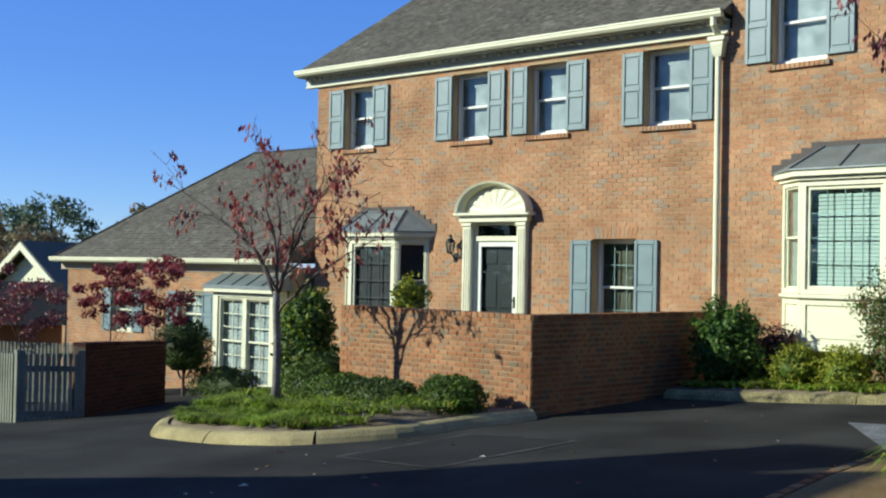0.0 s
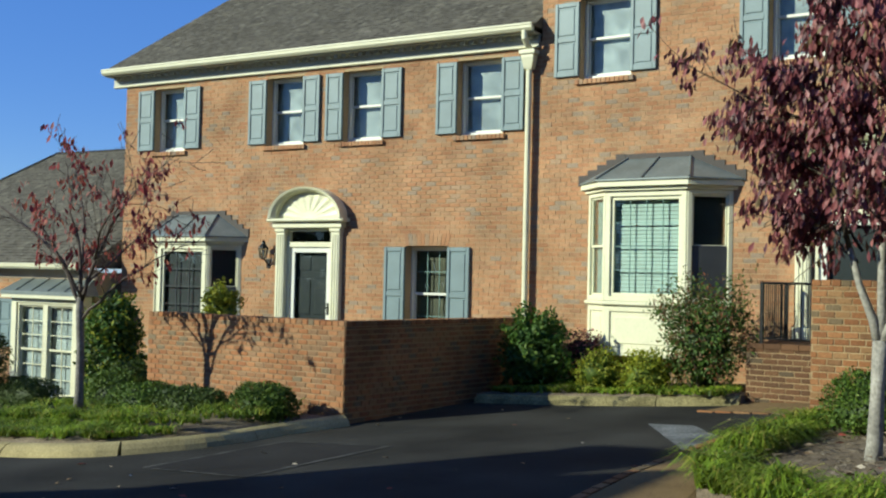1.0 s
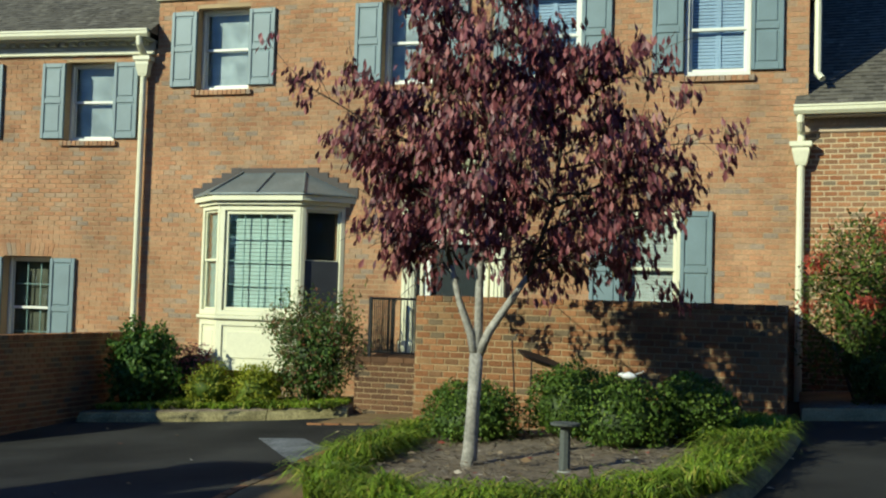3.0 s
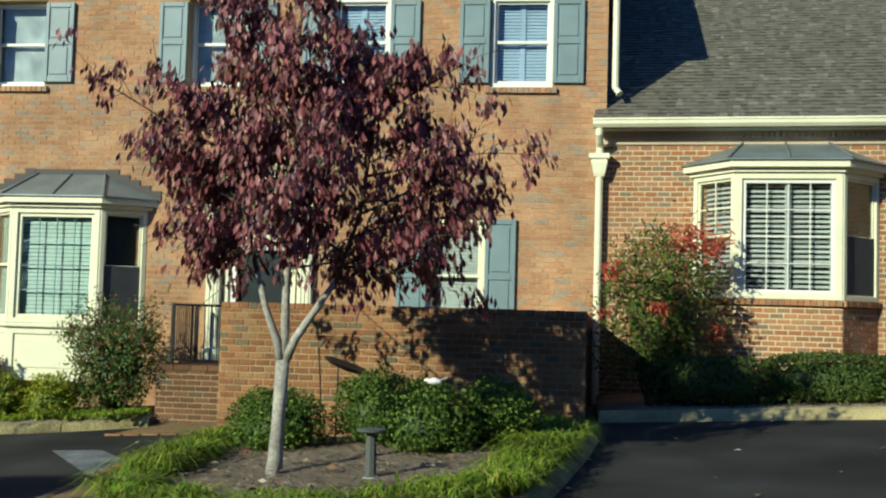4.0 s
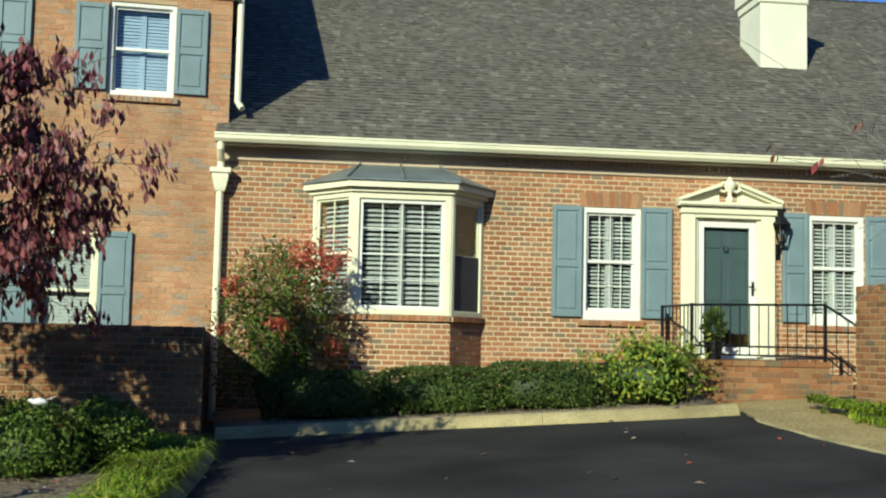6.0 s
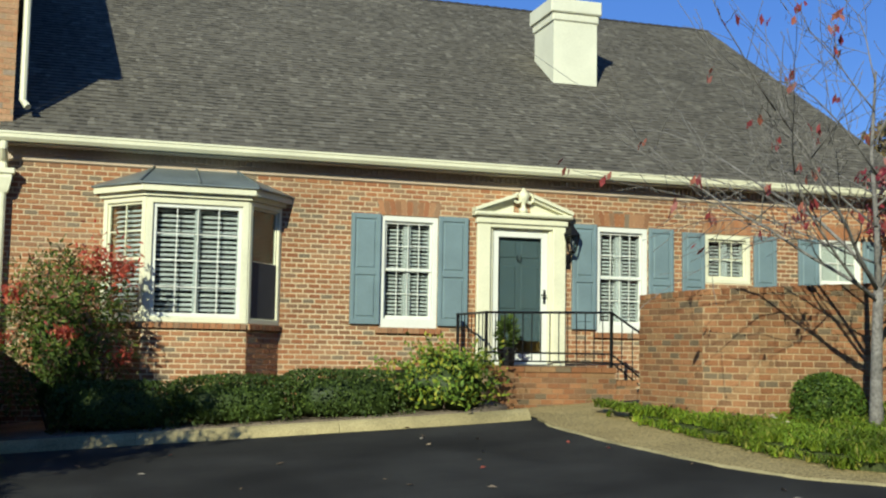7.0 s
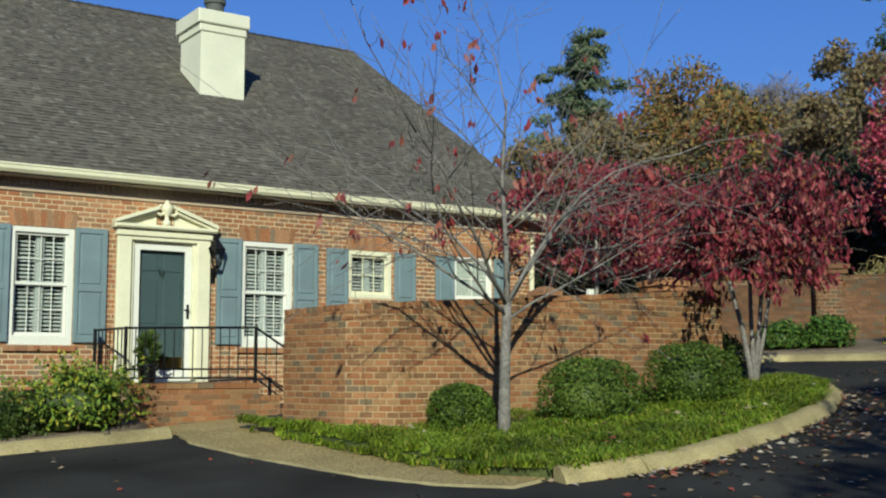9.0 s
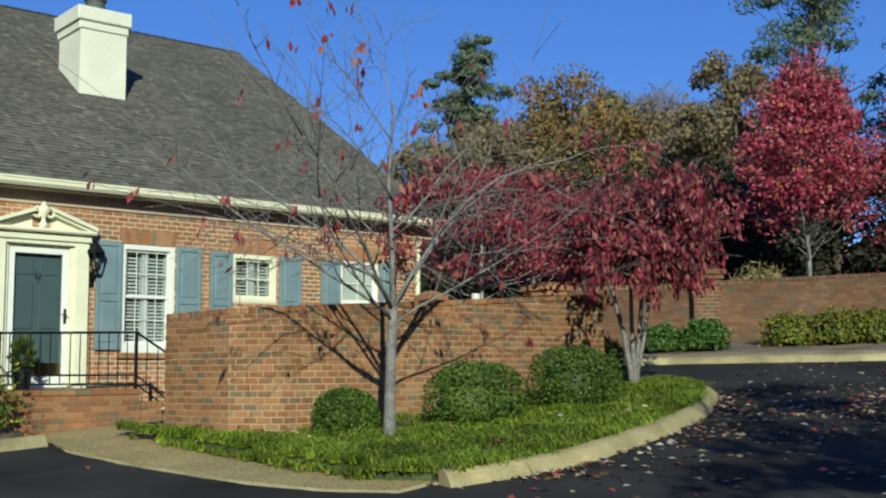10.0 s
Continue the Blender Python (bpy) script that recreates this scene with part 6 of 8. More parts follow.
shrub("hedge", -13.95, 11.25, -0.55, 0.46, 0.45, 0.50, 3000, 0.05, HEDGE_LEAF, "rounded dark green hedge shrub", "shrub", "", 52, 2.3, 0.2)
shrub("small_tree", -12.42, 11.6, 0.86, 0.28, 0.3, 0.36, 900, 0.085, LIME_LEAF, "bright yellow-green leafy shrub above the garden wall", "shrub", "", 53, 2.0, 0.45, 0.7, vase=0.2)
part("trunk", Shape().tube([(0, 0, -1.0), (0.02, 0, -0.4), (0, 0, 0.2)], [0.03, 0.025, 0.02], 7), BARK_GREY, bpy.data.objects["small_tree"])
shrub("hedge", -18.2, 12.25, -0.9, 0.95, 0.35, 0.36, 3600, 0.05, HEDGE_LEAF, "low clipped dark hedge before the box bay", "hedge", "", 54, 3.5, 0.12)
holly = shrub("holly", -19.02, 11.9, -0.44, 0.60, 0.55, 0.62, 3400, 0.055, HEDGE_LEAF, "rounded olive-green holly on a short bare stem", "shrub", "", 55, 2.0, 0.25)
part("trunk", Shape().tube([(0, 0, -0.75), (0.02, 0, -0.3), (0, 0, 0.2)], [0.04, 0.032, 0.025], 7), BARK_GREY, holly)

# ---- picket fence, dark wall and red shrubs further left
garden_wall("garden_wall", -16.75, 8.7, -17.75, 10.75, 0.36, 0.27, "red brick wall beside the picket fence, coloured dark for its shade", None, BRICK_SHADED, seed=29)


def picket_fence(x0, y0, x1, y1, z_top, label, height=1.05):
    d = Vector((x1 - x0, y1 - y0))
    m = Matrix.Translation((x0, y0, 0)) @ Matrix.Rotation(math.atan2(d.y, d.x), 4, "Z")
    h = holder("picket_fence", m, label, "fence", "picket fences")
    for z in (z_top - 0.25, z_top - height + 0.25):
        part("rail", Shape().box(0, d.length, 0.03, 0.07, z - 0.045, z + 0.045), PICKET, h)
    n = int(d.length / 0.085)
    me = None
    for i in range(n):
        if me is None:
            s = Shape()
            w = 0.025
            s.v = [(-w, 0, -height), (w, 0, -height), (w, 0, -0.03), (0, 0, 0), (-w, 0, -0.03), (-w, 0.02, -height), (w, 0.02, -height), (w, 0.02, -0.03), (0, 0.02, 0), (-w, 0.02, -0.03)]
            s.f = [(0, 1, 2, 3, 4), (9, 8, 7, 6, 5)] + [(j, 5 + j, 5 + (j + 1) % 5, (j + 1) % 5) for j in range(5)]
            me = s.mesh("picket", PICKET)
        ob = new("picket", me)
        ob.parent, ob.location = h, (0.05 + i * 0.085, 0, z_top)
    for u in (0.0, d.length):
        part("post", Shape().box(u - 0.05, u + 0.05, 0.02, 0.12, z_top - height - 0.3, z_top + 0.04), PICKET, h)


picket_fence(-19.4, 7.70, -17.24, 7.78, 0.20, "weathered pale picket fence panel facing the drive", 1.2)
picket_fence(-17.16, 7.86, -16.7, 8.62, 0.20, "weathered pale picket fence closing a yard", 1.2)
picket_fence(-24.0, 9.1, -20.2, 11.4, 0.02, "weathered pale picket fence further back", 1.2)
for i, (x, y, z, hh, r, n) in enumerate([(-19.2, 10.5, -0.9, 2.5, 0.62, 2600), (-17.95, 10.7, -0.9, 2.6, 0.66, 3000), (-22.6, 10.4, -1.2, 2.5, 0.8, 3000)]):
    clump_tree("small_tree", x, y, z, hh, r, CRIMSON_LEAF if i < 2 else PLUM_LEAF, "small multi-stemmed tree with dark crimson leaves", 60 + i, n, 0.07, 0.025, 0.56, 24, BARK_GREY, "wide", 0.6, "crimson shrubs")

# ---------------------------------------------------------------- bed before house B
BED_B = [(-9.15, 13.45), (-7.9, 13.42), (-6.6, 13.48), (-5.44, 13.75), (-5.44, 15.2), (-9.15, 15.2)]
bed("planting_bed", BED_B, SOIL, "mulched planting bed under a bay window", "planting bed", 0.12, 0.05)
kerb("kerb", [(-5.40, 13.80), (-6.6, 13.48), (-7.9, 13.42), (-9.1, 13.45)], "mossy stone kerb of the bed under the bay window", 0.10, 0.11, 0.9, KERB_MOSSY, 0.04)
gz = ground_z
shrub("camellia", -8.62, 14.15, gz(-8.6, 14.1) + 0.1, 0.47, 0.46, 0.68, 4200, 0.08, LAUREL_LEAF, "glossy dark green camellia bush by the downpipe", "shrub", "", 71, 2.0, 0.42, 0.55)
shrub("azalea", -8.15, 14.75, gz(-8, 14.7) + 0.1, 0.38, 0.3, 0.5, 1500, 0.05, PLUM_LEAF, "dark leggy shrub with a pink flower", "shrub", "", 72, 2.0, 0.3, 0.4, extra=(FLOWER, 0.012))
shrub("spirea", -7.46, 13.95, gz(-7.3, 13.9) + 0.1, 0.36, 0.32, 0.36, 2200, 0.05, LIME_LEAF, "small yellow-green spirea bush", "shrub", "low yellow bushes", 73, 2.0, 0.5, 0.6)
shrub("spirea", -6.78, 13.98, gz(-6.6, 13.9) + 0.1, 0.36, 0.32, 0.34, 2200, 0.05, LIME_LEAF, "small yellow-green spirea bush", "shrub", "low yellow bushes", 74, 2.0, 0.5, 0.6)
shrub("nandina", -6.02, 14.1, gz(-6, 14) + 0.1, 0.78, 0.55, 0.88, 9500, 0.065, NANDINA_GREEN, "loose green nandina bush with reddish tips", "shrub", "", 75, 2.0, 0.5, 0.85, aspect=0.38, vase=0.5)
spots = [(random.Random(i).uniform(-9.0, -5.5), random.Random(i + 999).triangular(13.45, 14.8, 13.6)) for i in range(330)]
strap_grass("strap_grass", spots, LIRIOPE, "low green ground cover along the stone kerb", 0.18, 9, 0.011, 5, lambda x, y: gz(x, y) + 0.14)

# ---------------------------------------------------------------- island B with the plum-leaved tree
ISL_B = [(-3.80, 11.66), (-3.72, 10.2), (-3.62, 8.8), (-3.35, 7.75), (-2.6, 7.15), (-1.7, 7.1), (-0.9, 7.5), (-0.42, 8.4), (-0.27, 9.5), (-0.12, 10.6), (-0.03, 11.66)]
bed("planting_bed", ISL_B, SOIL, "pine-straw mulched bed under a plum-leaved tree", "planting bed", 0.10, 0.08)
kerb("kerb", [ISL_B[-1]] + ISL_B[-2:4:-1], "dark edging kerb of the island bed", 0.10, 0.09, 1.3, KERB_MOSSY, 0.06)
rnd_s, spots = random.Random(8), []
while len(spots) < 620:
    x, y = rnd_s.uniform(-3.9, 0), rnd_s.uniform(7.1, 11.6)
    k = 0.84 if x < -1.5 else 0.80
    if inside(x, y, ISL_B) and not inside(-1.95 + (x + 1.95) / k, 9.45 + (y - 9.45) / (0.80 if y < 9.4 else 1.3), ISL_B):
        spots.append((x, y))
strap_grass("strap_grass", spots, LIRIOPE, "bright green strap-leaved border grass round the bed", 0.35, 20, 0.008, 9, lambda x, y: gz(x, y) + 0.11)
spec_B = dict(taper=0.4, wiggle=0.07, rise=(0.0, 0.02, -0.02, -0.05), min_r=0.003, levels=3, kids=(0, 6, 3, 2), shrink=(0.34, 0.56), thin=0.5, angle=(28, 62), lift=0.0, leader=False)
spec_B["from"] = (0.5, 0.22, 0.2, 0.2)
tB = Tree(21)
tB.wood.tube([(-0.02, 0, -0.12), (0.0, 0, 0.15), (0.015, 0, 0.5), (0.03, 0, 0.92)], [0.08, 0.060, 0.053, 0.056], 10)
tB.wood.tube([(0.025, 0, 0.88), (-0.02, -0.02, 1.08), (-0.12, -0.03, 1.34), (-0.19, -0.04, 1.62)], [0.045, 0.036, 0.028, 0.022], 8)
tB.wood.tube([(0.03, 0, 0.88), (0.035, 0.02, 1.15), (0.03, 0.03, 1.55), (0.04, 0.03, 1.85)], [0.045, 0.038, 0.032, 0.028], 8)
tB.wood.tube([(0.035, 0, 0.88), (0.13, 0, 1.10), (0.29, -0.02, 1.33), (0.44, -0.03, 1.55)], [0.042, 0.036, 0.030, 0.022], 8)
tB.limbs.tube([(0.04, 0.03, 1.84), (0.10, 0.05, 2.5), (0.05, 0.02, 3.2), (0.10, 0.0, 4.0)], [0.028, 0.022, 0.015, 0.008], 7)
tB.limbs.tube([(-0.19, -0.04, 1.60), (-0.34, -0.05, 2.2), (-0.42, 0.0, 2.9), (-0.38, 0.0, 3.5)], [0.022, 0.017, 0.012, 0.007], 7)
tB.limbs.tube([(0.44, -0.03, 1.53), (0.62, 0.0, 2.1), (0.70, 0.04, 2.8), (0.74, 0.02, 3.4)], [0.022, 0.017, 0.012, 0.007], 7)
stems_B = (((0.06, 0.03), 1.75, 3.95, 12, 0.70), ((-0.34, -0.03), 1.85, 3.45, 9, 0.52), ((0.62, 0.02), 1.85, 3.35, 9, 0.60))
for (sx, sy), z_low, z_high, many, reach in stems_B:   # flat tiers of drooping sprays up each stem
    for k in range(many):
        f = k / (many - 1)
        w = k * 2.4 + 6 * sx
        out = reach * (1.0 - 0.50 * f * f) * (0.85 + 0.3 * ((k * 7) % 5) / 5)
        tB.limb((sx, sy, z_low + (z_high - z_low) * f - 0.1), (math.cos(w), math.sin(w), 0.34 + 0.35 * f), out, 0.012, 1, spec_B)
for p, d, l in (((-0.36, 0, 2.55), (-1.0, -0.1, 0.42), 0.92), ((-0.36, 0, 2.2), (-0.9, 0.2, 0.40), 0.55), ((0.62, 0, 2.1), (1.0, -0.15, 0.30), 0.72), ((0.66, 0, 2.4), (1.0, 0.1, 0.18), 0.8), ((0.70, 0, 2.9), (0.9, 0.1, 0.5), 0.6),
                ((0.5, 0, 1.66), (0.9, -0.1, 0.18), 0.62), ((-0.2, 0, 1.74), (-0.8, -0.2, 0.2), 0.42), ((0.06, 0, 1.75), (0.2, -0.9, 0.1), 0.6),
                ((-0.15, 0.0, 1.52), (-0.72, 1.0, 0.30), 1.5), ((-0.12, 0.03, 1.60), (-0.35, 1.0, 0.40), 1.35), ((0.05, 0.05, 1.65), (0.05, 1.0, 0.32), 1.4), ((0.4, 0.05, 1.50), (0.45, 1.0, 0.34), 1.35), ((0.5, 0.05, 1.7), (0.6, 1.0, 0.28), 1.05),
                ((0.62, 0.05, 2.2), (0.4, 1.0, 0.25), 1.05), ((-0.3, 0.0, 2.3), (-0.4, 1.0, 0.3), 1.05), ((0.06, 0.0, 2.6), (0.1, 1.0, 0.3), 1.0)):
    tB.limb(p, d, l, 0.014, 1, spec_B)
tree_thing(tB, -2.44, 8.93, 0.30, BARK_PALE, PLUM_LEAF, 18500, 0.088, "young tree with drooping plum-red leaves and pale forked trunk", 22, 0.44, 0.052, 2.0, group="courtyard trees", limb_mat=BARK_DARK, cluster=13)
for i, (x, y, rx, ry, rz) in enumerate([(-2.86, 10.45, 0.47, 0.44, 0.36), (-1.95, 10.75, 0.44, 0.42, 0.44), (-1.40, 10.05, 0.44, 0.42, 0.40), (-0.82, 10.50, 0.39, 0.40, 0.38)]):
    shrub("boxwood", x, y, gz(x, y) + 0.12, rx, ry, rz, 4600, 0.040, BOX_LEAF, "rounded glossy green boxwood in the mulched bed", "shrub", "bed boxwoods", 80 + i, 2.15, 0.22, 0.38)

# ---- pine straw
rnd_n = np.random.default_rng(31)
pts = []
while len(pts) < 3800:
    x, y = rnd_n.uniform(-3.6, -0.3), rnd_n.uniform(7.6, 11.5)
    if inside(-1.95 + (x + 1.95) / 0.9, 9.45 + (y - 9.45) / 0.9, ISL_B):
        f = math.dist((x, y), (-1.95, 9.45)) / 2.2
        pts.append((x, y, gz(x, y) + 0.10 + 0.08 * max(0, 1 - f * f) + rnd_n.uniform(0, 0.03)))
w = rnd_n.uniform(0, 2 * math.pi, len(pts))
ob = new("pine_straw", leaf_mesh("pine_straw", pts, np.stack([np.cos(w), np.sin(w), rnd_n.normal(size=len(pts)) * 0.2], 1), np.array([0, 0, 1]) + rnd_n.normal(size=(len(pts), 3)) * 0.4, 0.11, 0.009, PINE_STRAW, rnd_n))
tagged(ob, "loose grey-brown pine straw mulch on the bed", "mulch", "", "stuff")

# ---- bird bath pedestal, bird, sun dial, sprinkler
x, y = -1.63, 8.70
z = gz(x, y) + 0.12
bb = holder("pedestal", Matrix.Translation((x, y, z)), "grey cast stone pedestal with a flat top plate", "pedestal")
part("foot", Shape().lathe(0, 0, [(0.085, -0.04), (0.085, 0.02), (0.06, 0.04), (0.045, 0.05)], 18), STONE_PALE, bb, "pale worn stone foot")
part("column", Shape().lathe(0, 0, [(0.045, 0.05), (0.040, 0.37), (0.055, 0.38)], 8), STONE, bb)
part("top_plate", Shape().lathe(0, 0, [(0.06, 0.38), (0.115, 0.395), (0.115, 0.41), (0.10, 0.415)], 20), STONE, bb)
bird = Shape()
bird.lathe(0, 0, [(0.002, -0.03), (0.028, -0.015), (0.035, 0.0), (0.026, 0.02), (0.004, 0.035)], 10)
bird.v = [(a * 1.9, b, c) for a, b, c in bird.v]
bird.face((0.02, 0, 0.01), (0.13, 0.05, 0.05), (0.10, -0.02, 0.03))
bird.face((-0.03, 0, 0.0), (-0.12, 0.04, 0.0), (-0.10, -0.04, 0.01))
bird.tube([(-0.05, 0, 0.01), (-0.085, 0, 0.012)], [0.022, 0.008], 7)
bo = thing("bird_ornament", bird, BIRD_WHITE, "small white bird ornament perched on a boxwood", "ornament")
bo.location = (-1.28, 9.62, gz(-1.28, 9.7) + 0.80)
# dark tilted dish, added to stand for a disc-shaped shadow on the wall
shadow_disc = Shape().lathe(0, 0, [(0.02, -0.03), (0.19, -0.005), (0.25, 0.03), (0.24, 0.035), (0.02, 0.0)], 20)
feeder = holder("bird_feeder", Matrix.Translation((-2.58, 11.0, gz(-2.58, 11) + 0.1)), "thin iron stakes with a dark dish in place of a disc shadow", "bird feeder")
part("stake", Shape().tube([(0.02, 0, -0.1), (0.0, 0, 0.55), (-0.03, 0, 0.95)], [0.009] * 3, 6), IRON, feeder)
part("stake", Shape().tube([(0.16, 0, -0.1), (0.17, 0, 0.76)], [0.009] * 2, 6), IRON, feeder)
part("dish", shadow_disc, IRON, feeder).matrix_local = pose(0.26, 0, 0.76, 0, 19, 0)
part("hook", Shape().tube([(-0.03, 0, 0.95), (0.02, 0, 1.02), (0.09, 0, 1.0)], [0.007] * 3, 6), IRON, feeder)

# ---- paths beside the islands
flat_piece("path", [(-4.35, 13.9), (-4.35, 10.3), (-4.28, 8.6), (-4.0, 6.6), (-3.2, 5.2), (-2.4, 5.6), (-2.75, 6.95), (-3.42, 7.7), (-3.68, 8.8), (-3.80, 10.2), (-3.84, 13.9)], AGGREGATE_BROWN, "brown exposed-aggregate path along the island", "path", 0.012)
edge = holder("brick_edging", Matrix(), "row of red bricks edging the path", "edging", kind="structure")
flat_piece("path_apron", [(-5.55, 13.02), (-4.45, 12.95), (-3.86, 12.9), (-3.86, 14.02), (-5.38, 14.02), (-5.40, 13.72)], AGGREGATE_BROWN, "brown aggregate apron before the landing", "path", 0.010)
line = [(-5.62, 12.98), (-4.45, 12.90), (-4.42, 10.3), (-4.35, 8.6), (-4.07, 6.6)]
for (ax, ay), (bx, by) in zip(line, line[1:]):
    n = int(math.dist((ax, ay), (bx, by)) / 0.205)
    for i in range(n):
        f = (i + 0.5) / n
        px, py = ax + (bx - ax) * f, ay + (by - ay) * f
        if "edge_brick" not in BRICK_MESHES:
            BRICK_MESHES["edge_brick"] = Shape().box(-0.098, 0.098, -0.04, 0.04, -0.03, 0.014).mesh("brick", BRICK_GARDEN)
        ob = new("brick", BRICK_MESHES["edge_brick"])
        ob.parent = edge
        ob.matrix_local = pose(px, py, gz(px, py), 0, 0, math.degrees(math.atan2(by - ay, bx - ax)))
flat_piece("painted_triangle", [(-5.67, 11.75), (-5.11, 11.72), (-4.5, 10.95), (-4.46, 10.0)], PAINT_WORN, "worn pale paint triangle on the asphalt", "road marking", 0.004)
PATCH = [(-8.95, 7.4), (-7.5, 7.35), (-7.45, 9.35), (-8.9, 9.3)]
flat_piece("road_patch", PATCH, ASPHALT_PATCH, "darker asphalt repair patch", "road patch", 0.004)
rnd_p = random.Random(3)
for k in range(14):   # fine cracks and scuffs
    x, y, w = rnd_p.uniform(-8.5, 5.5), rnd_p.uniform(6.5, 11.5), rnd_p.uniform(0, 6.3)
    if any(inside(x, y, q) for q in (ISL_A, ISL_B)) or -4.6 < x < 0.4:
        continue
    s, n = Shape(), rnd_p.randrange(6, 14)
    for i in range(n):
        w += rnd_p.gauss(0, 0.45)
        x, y, h = x + 0.09 * math.cos(w), y + 0.05 * math.sin(w), 0.006 * math.sin(math.pi * (i + 0.3) / n)
        s.v += [(x - h * math.sin(w), y + h * math.cos(w), gz(x, y) + 0.005), (x + h * math.sin(w), y - h * math.cos(w), gz(x, y) + 0.005)]
    s.f = [(2 * i, 2 * i + 1, 2 * i + 3, 2 * i + 2) for i in range(n - 1)]
    thing("road_crack", s, ASPHALT_SEAM, "thin pale crack in the asphalt", "crack", kind="structure")
for (ax, ay), (bx, by) in zip(PATCH, PATCH[1:] + PATCH[:1]):
    n, s = 14, Shape()
    nx, ny = (by - ay) / math.dist((ax, ay), (bx, by)), -(bx - ax) / math.dist((ax, ay), (bx, by))
    for i in range(n + 1):
        f, w, o = i / n, rnd_p.uniform(0.004, 0.035), rnd_p.uniform(-0.012, 0.012)
        px, py = ax + (bx - ax) * f + nx * o, ay + (by - ay) * f + ny * o
        s.v += [(px - nx * w, py - ny * w, gz(px, py) + 0.008), (px + nx * w, py + ny * w, gz(px, py) + 0.008)]
    s.f = [(2 * i, 2 * i + 1, 2 * i + 3, 2 * i + 2) for i in range(n)]
    thing("road_seam", s, ASPHALT_SEAM, "gritty pale seam round the asphalt patch", "road seam", kind="structure")

# ---------------------------------------------------------------- bed before house C
BED_C = [(0.12, 13.35), (2.0, 13.17), (3.6, 12.9), (5.5, 12.55), (6.0, 12.9), (6.1, 13.4), (5.95, 14.7), (0.12, 15.2)]
bed("planting_bed", BED_C, SOIL, "planting bed before the red brick house", "planting bed", 0.12, 0.03)
kerb("kerb", [(6.05, 12.45), (5.5, 12.5), (3.6, 12.84), (2.0, 13.10), (0.14, 13.28)], "tan concrete kerb along the hedge", 0.08, 0.115, 2.2)
for i, (x, y, rx) in enumerate([(1.45, 13.68, 0.75), (2.75, 13.48, 0.78), (4.05, 13.25, 0.82)]):
    shrub("hedge", x, y, gz(x, y) + 0.08, rx, 0.42, 0.36, 5200, 0.045, HEDGE_LEAF, "low clipped dark green hedge below the bay window", "hedge", "front hedge", 90 + i, 4.5, 0.08, 0.22, radians(-8))
shrub("nandina", 0.84, 14.1, gz(1, 14) + 0.1, 0.84, 0.6, 1.26, 8500, 0.075, NANDINA_LEAF, "tall loose nandina with red and green leaves", "shrub", "", 94, 2.0, 0.36, 0.75, aspect=0.36, vase=0.25, extra=(TWIG_LEAF, 0.015), sprays=((0.38, -0.1, 1.95, 0.30, 360), (0.62, -0.15, 1.85, 0.17, 160), (-0.58, -0.2, 1.56, 0.13, 110), (0.0, -0.55, 1.12, 0.12, 110), (-0.66, -0.2, 1.05, 0.10, 40), (0.62, -0.3, 0.85, 0.14, 50)))
shrub("hydrangea", 5.18, 13.0, gz(5.2, 13) + 0.08, 0.66, 0.5, 0.50, 4200, 0.07, HYDRANGEA_LEAF, "broad-leaved bright green shrub with yellowing leaves", "shrub", "", 95, 2.0, 0.75, 0.95, aspect=0.5, extra=(LIME_LEAF, 0.06))

# ---------------------------------------------------------------- path and island before house C
PATH_C = [(6.2, 12.7), (5.95, 11.6), (5.84, 10.05), (5.86, 8.3), (6.02, 7.4), (6.3, 6.85), (6.80, 6.9), (6.56, 7.5), (6.60, 8.6), (6.74, 10.2), (6.90, 11.2), (6.95, 12.4), (7.4, 12.5)]
bed("path", PATH_C, AGGREGATE, "tan exposed-aggregate path to the front door", "path", 0.016, 0.0)
flat_piece("path_apron", [(6.0, 12.5), (6.9, 12.3), (7.75, 12.5), (7.75, 13.4), (6.0, 13.52)], AGGREGATE, "tan exposed-aggregate apron before the steps", "path", 0.014)
ribbon("path_edge", [(6.70, 6.84), (6.28, 6.80), (5.98, 7.38), (5.82, 8.3), (5.80, 10.05), (5.91, 11.6), (6.15, 12.4)], 0.09, 0.020, CONCRETE, "pale uneven edge of the path", "path edge", 7)
ISL_C = [(6.50, 7.5), (6.75, 6.90), (7.5, 6.68), (8.3, 6.68), (10.1, 7.04), (11.4, 7.45), (12.4, 7.95), (13.3, 8.5), (13.62, 9.0), (13.4, 9.7), (12.8, 10.2), (12.4, 9.32), (7.36, 9.73), (7.03, 10.25), (6.93, 11.5), (6.88, 11.5), (6.68, 10.2), (6.54, 8.6)]
bed("planting_bed", ISL_C, GRASS_GROUND, "grassy planting bed along the brick garden wall", "planting bed", 0.10, 0.05, 8)
kerb("kerb", [(12.9, 10.5), (13.45, 9.75), (13.66, 9.0), (13.32, 8.44), (12.4, 7.88), (11.4, 7.38), (10.1, 6.97), (8.3, 6.61), (7.5, 6.61), (6.72, 6.8)], "curved tan concrete kerb of the grassy bed", 0.13, 0.12, 1.6)
rnd_s, spots = random.Random(15), []
while len(spots) < 1900:
    x, y = rnd_s.uniform(6.2, 13.7), rnd_s.uniform(6.6, 11.3)
    if inside(x, y, ISL_C) and inside(x, y - 0.07, ISL_C) and (y < 8.7 or x < 7.2 or rnd_s.random() < 0.4):
        spots.append((x, y))
strap_grass("strap_grass", spots, LIRIOPE, "uneven bright green ground cover spilling over the kerb", 0.22, 12, 0.008, 16, lambda x, y: gz(x, y) + 0.12)
rim, rnd_s = [], random.Random(17)
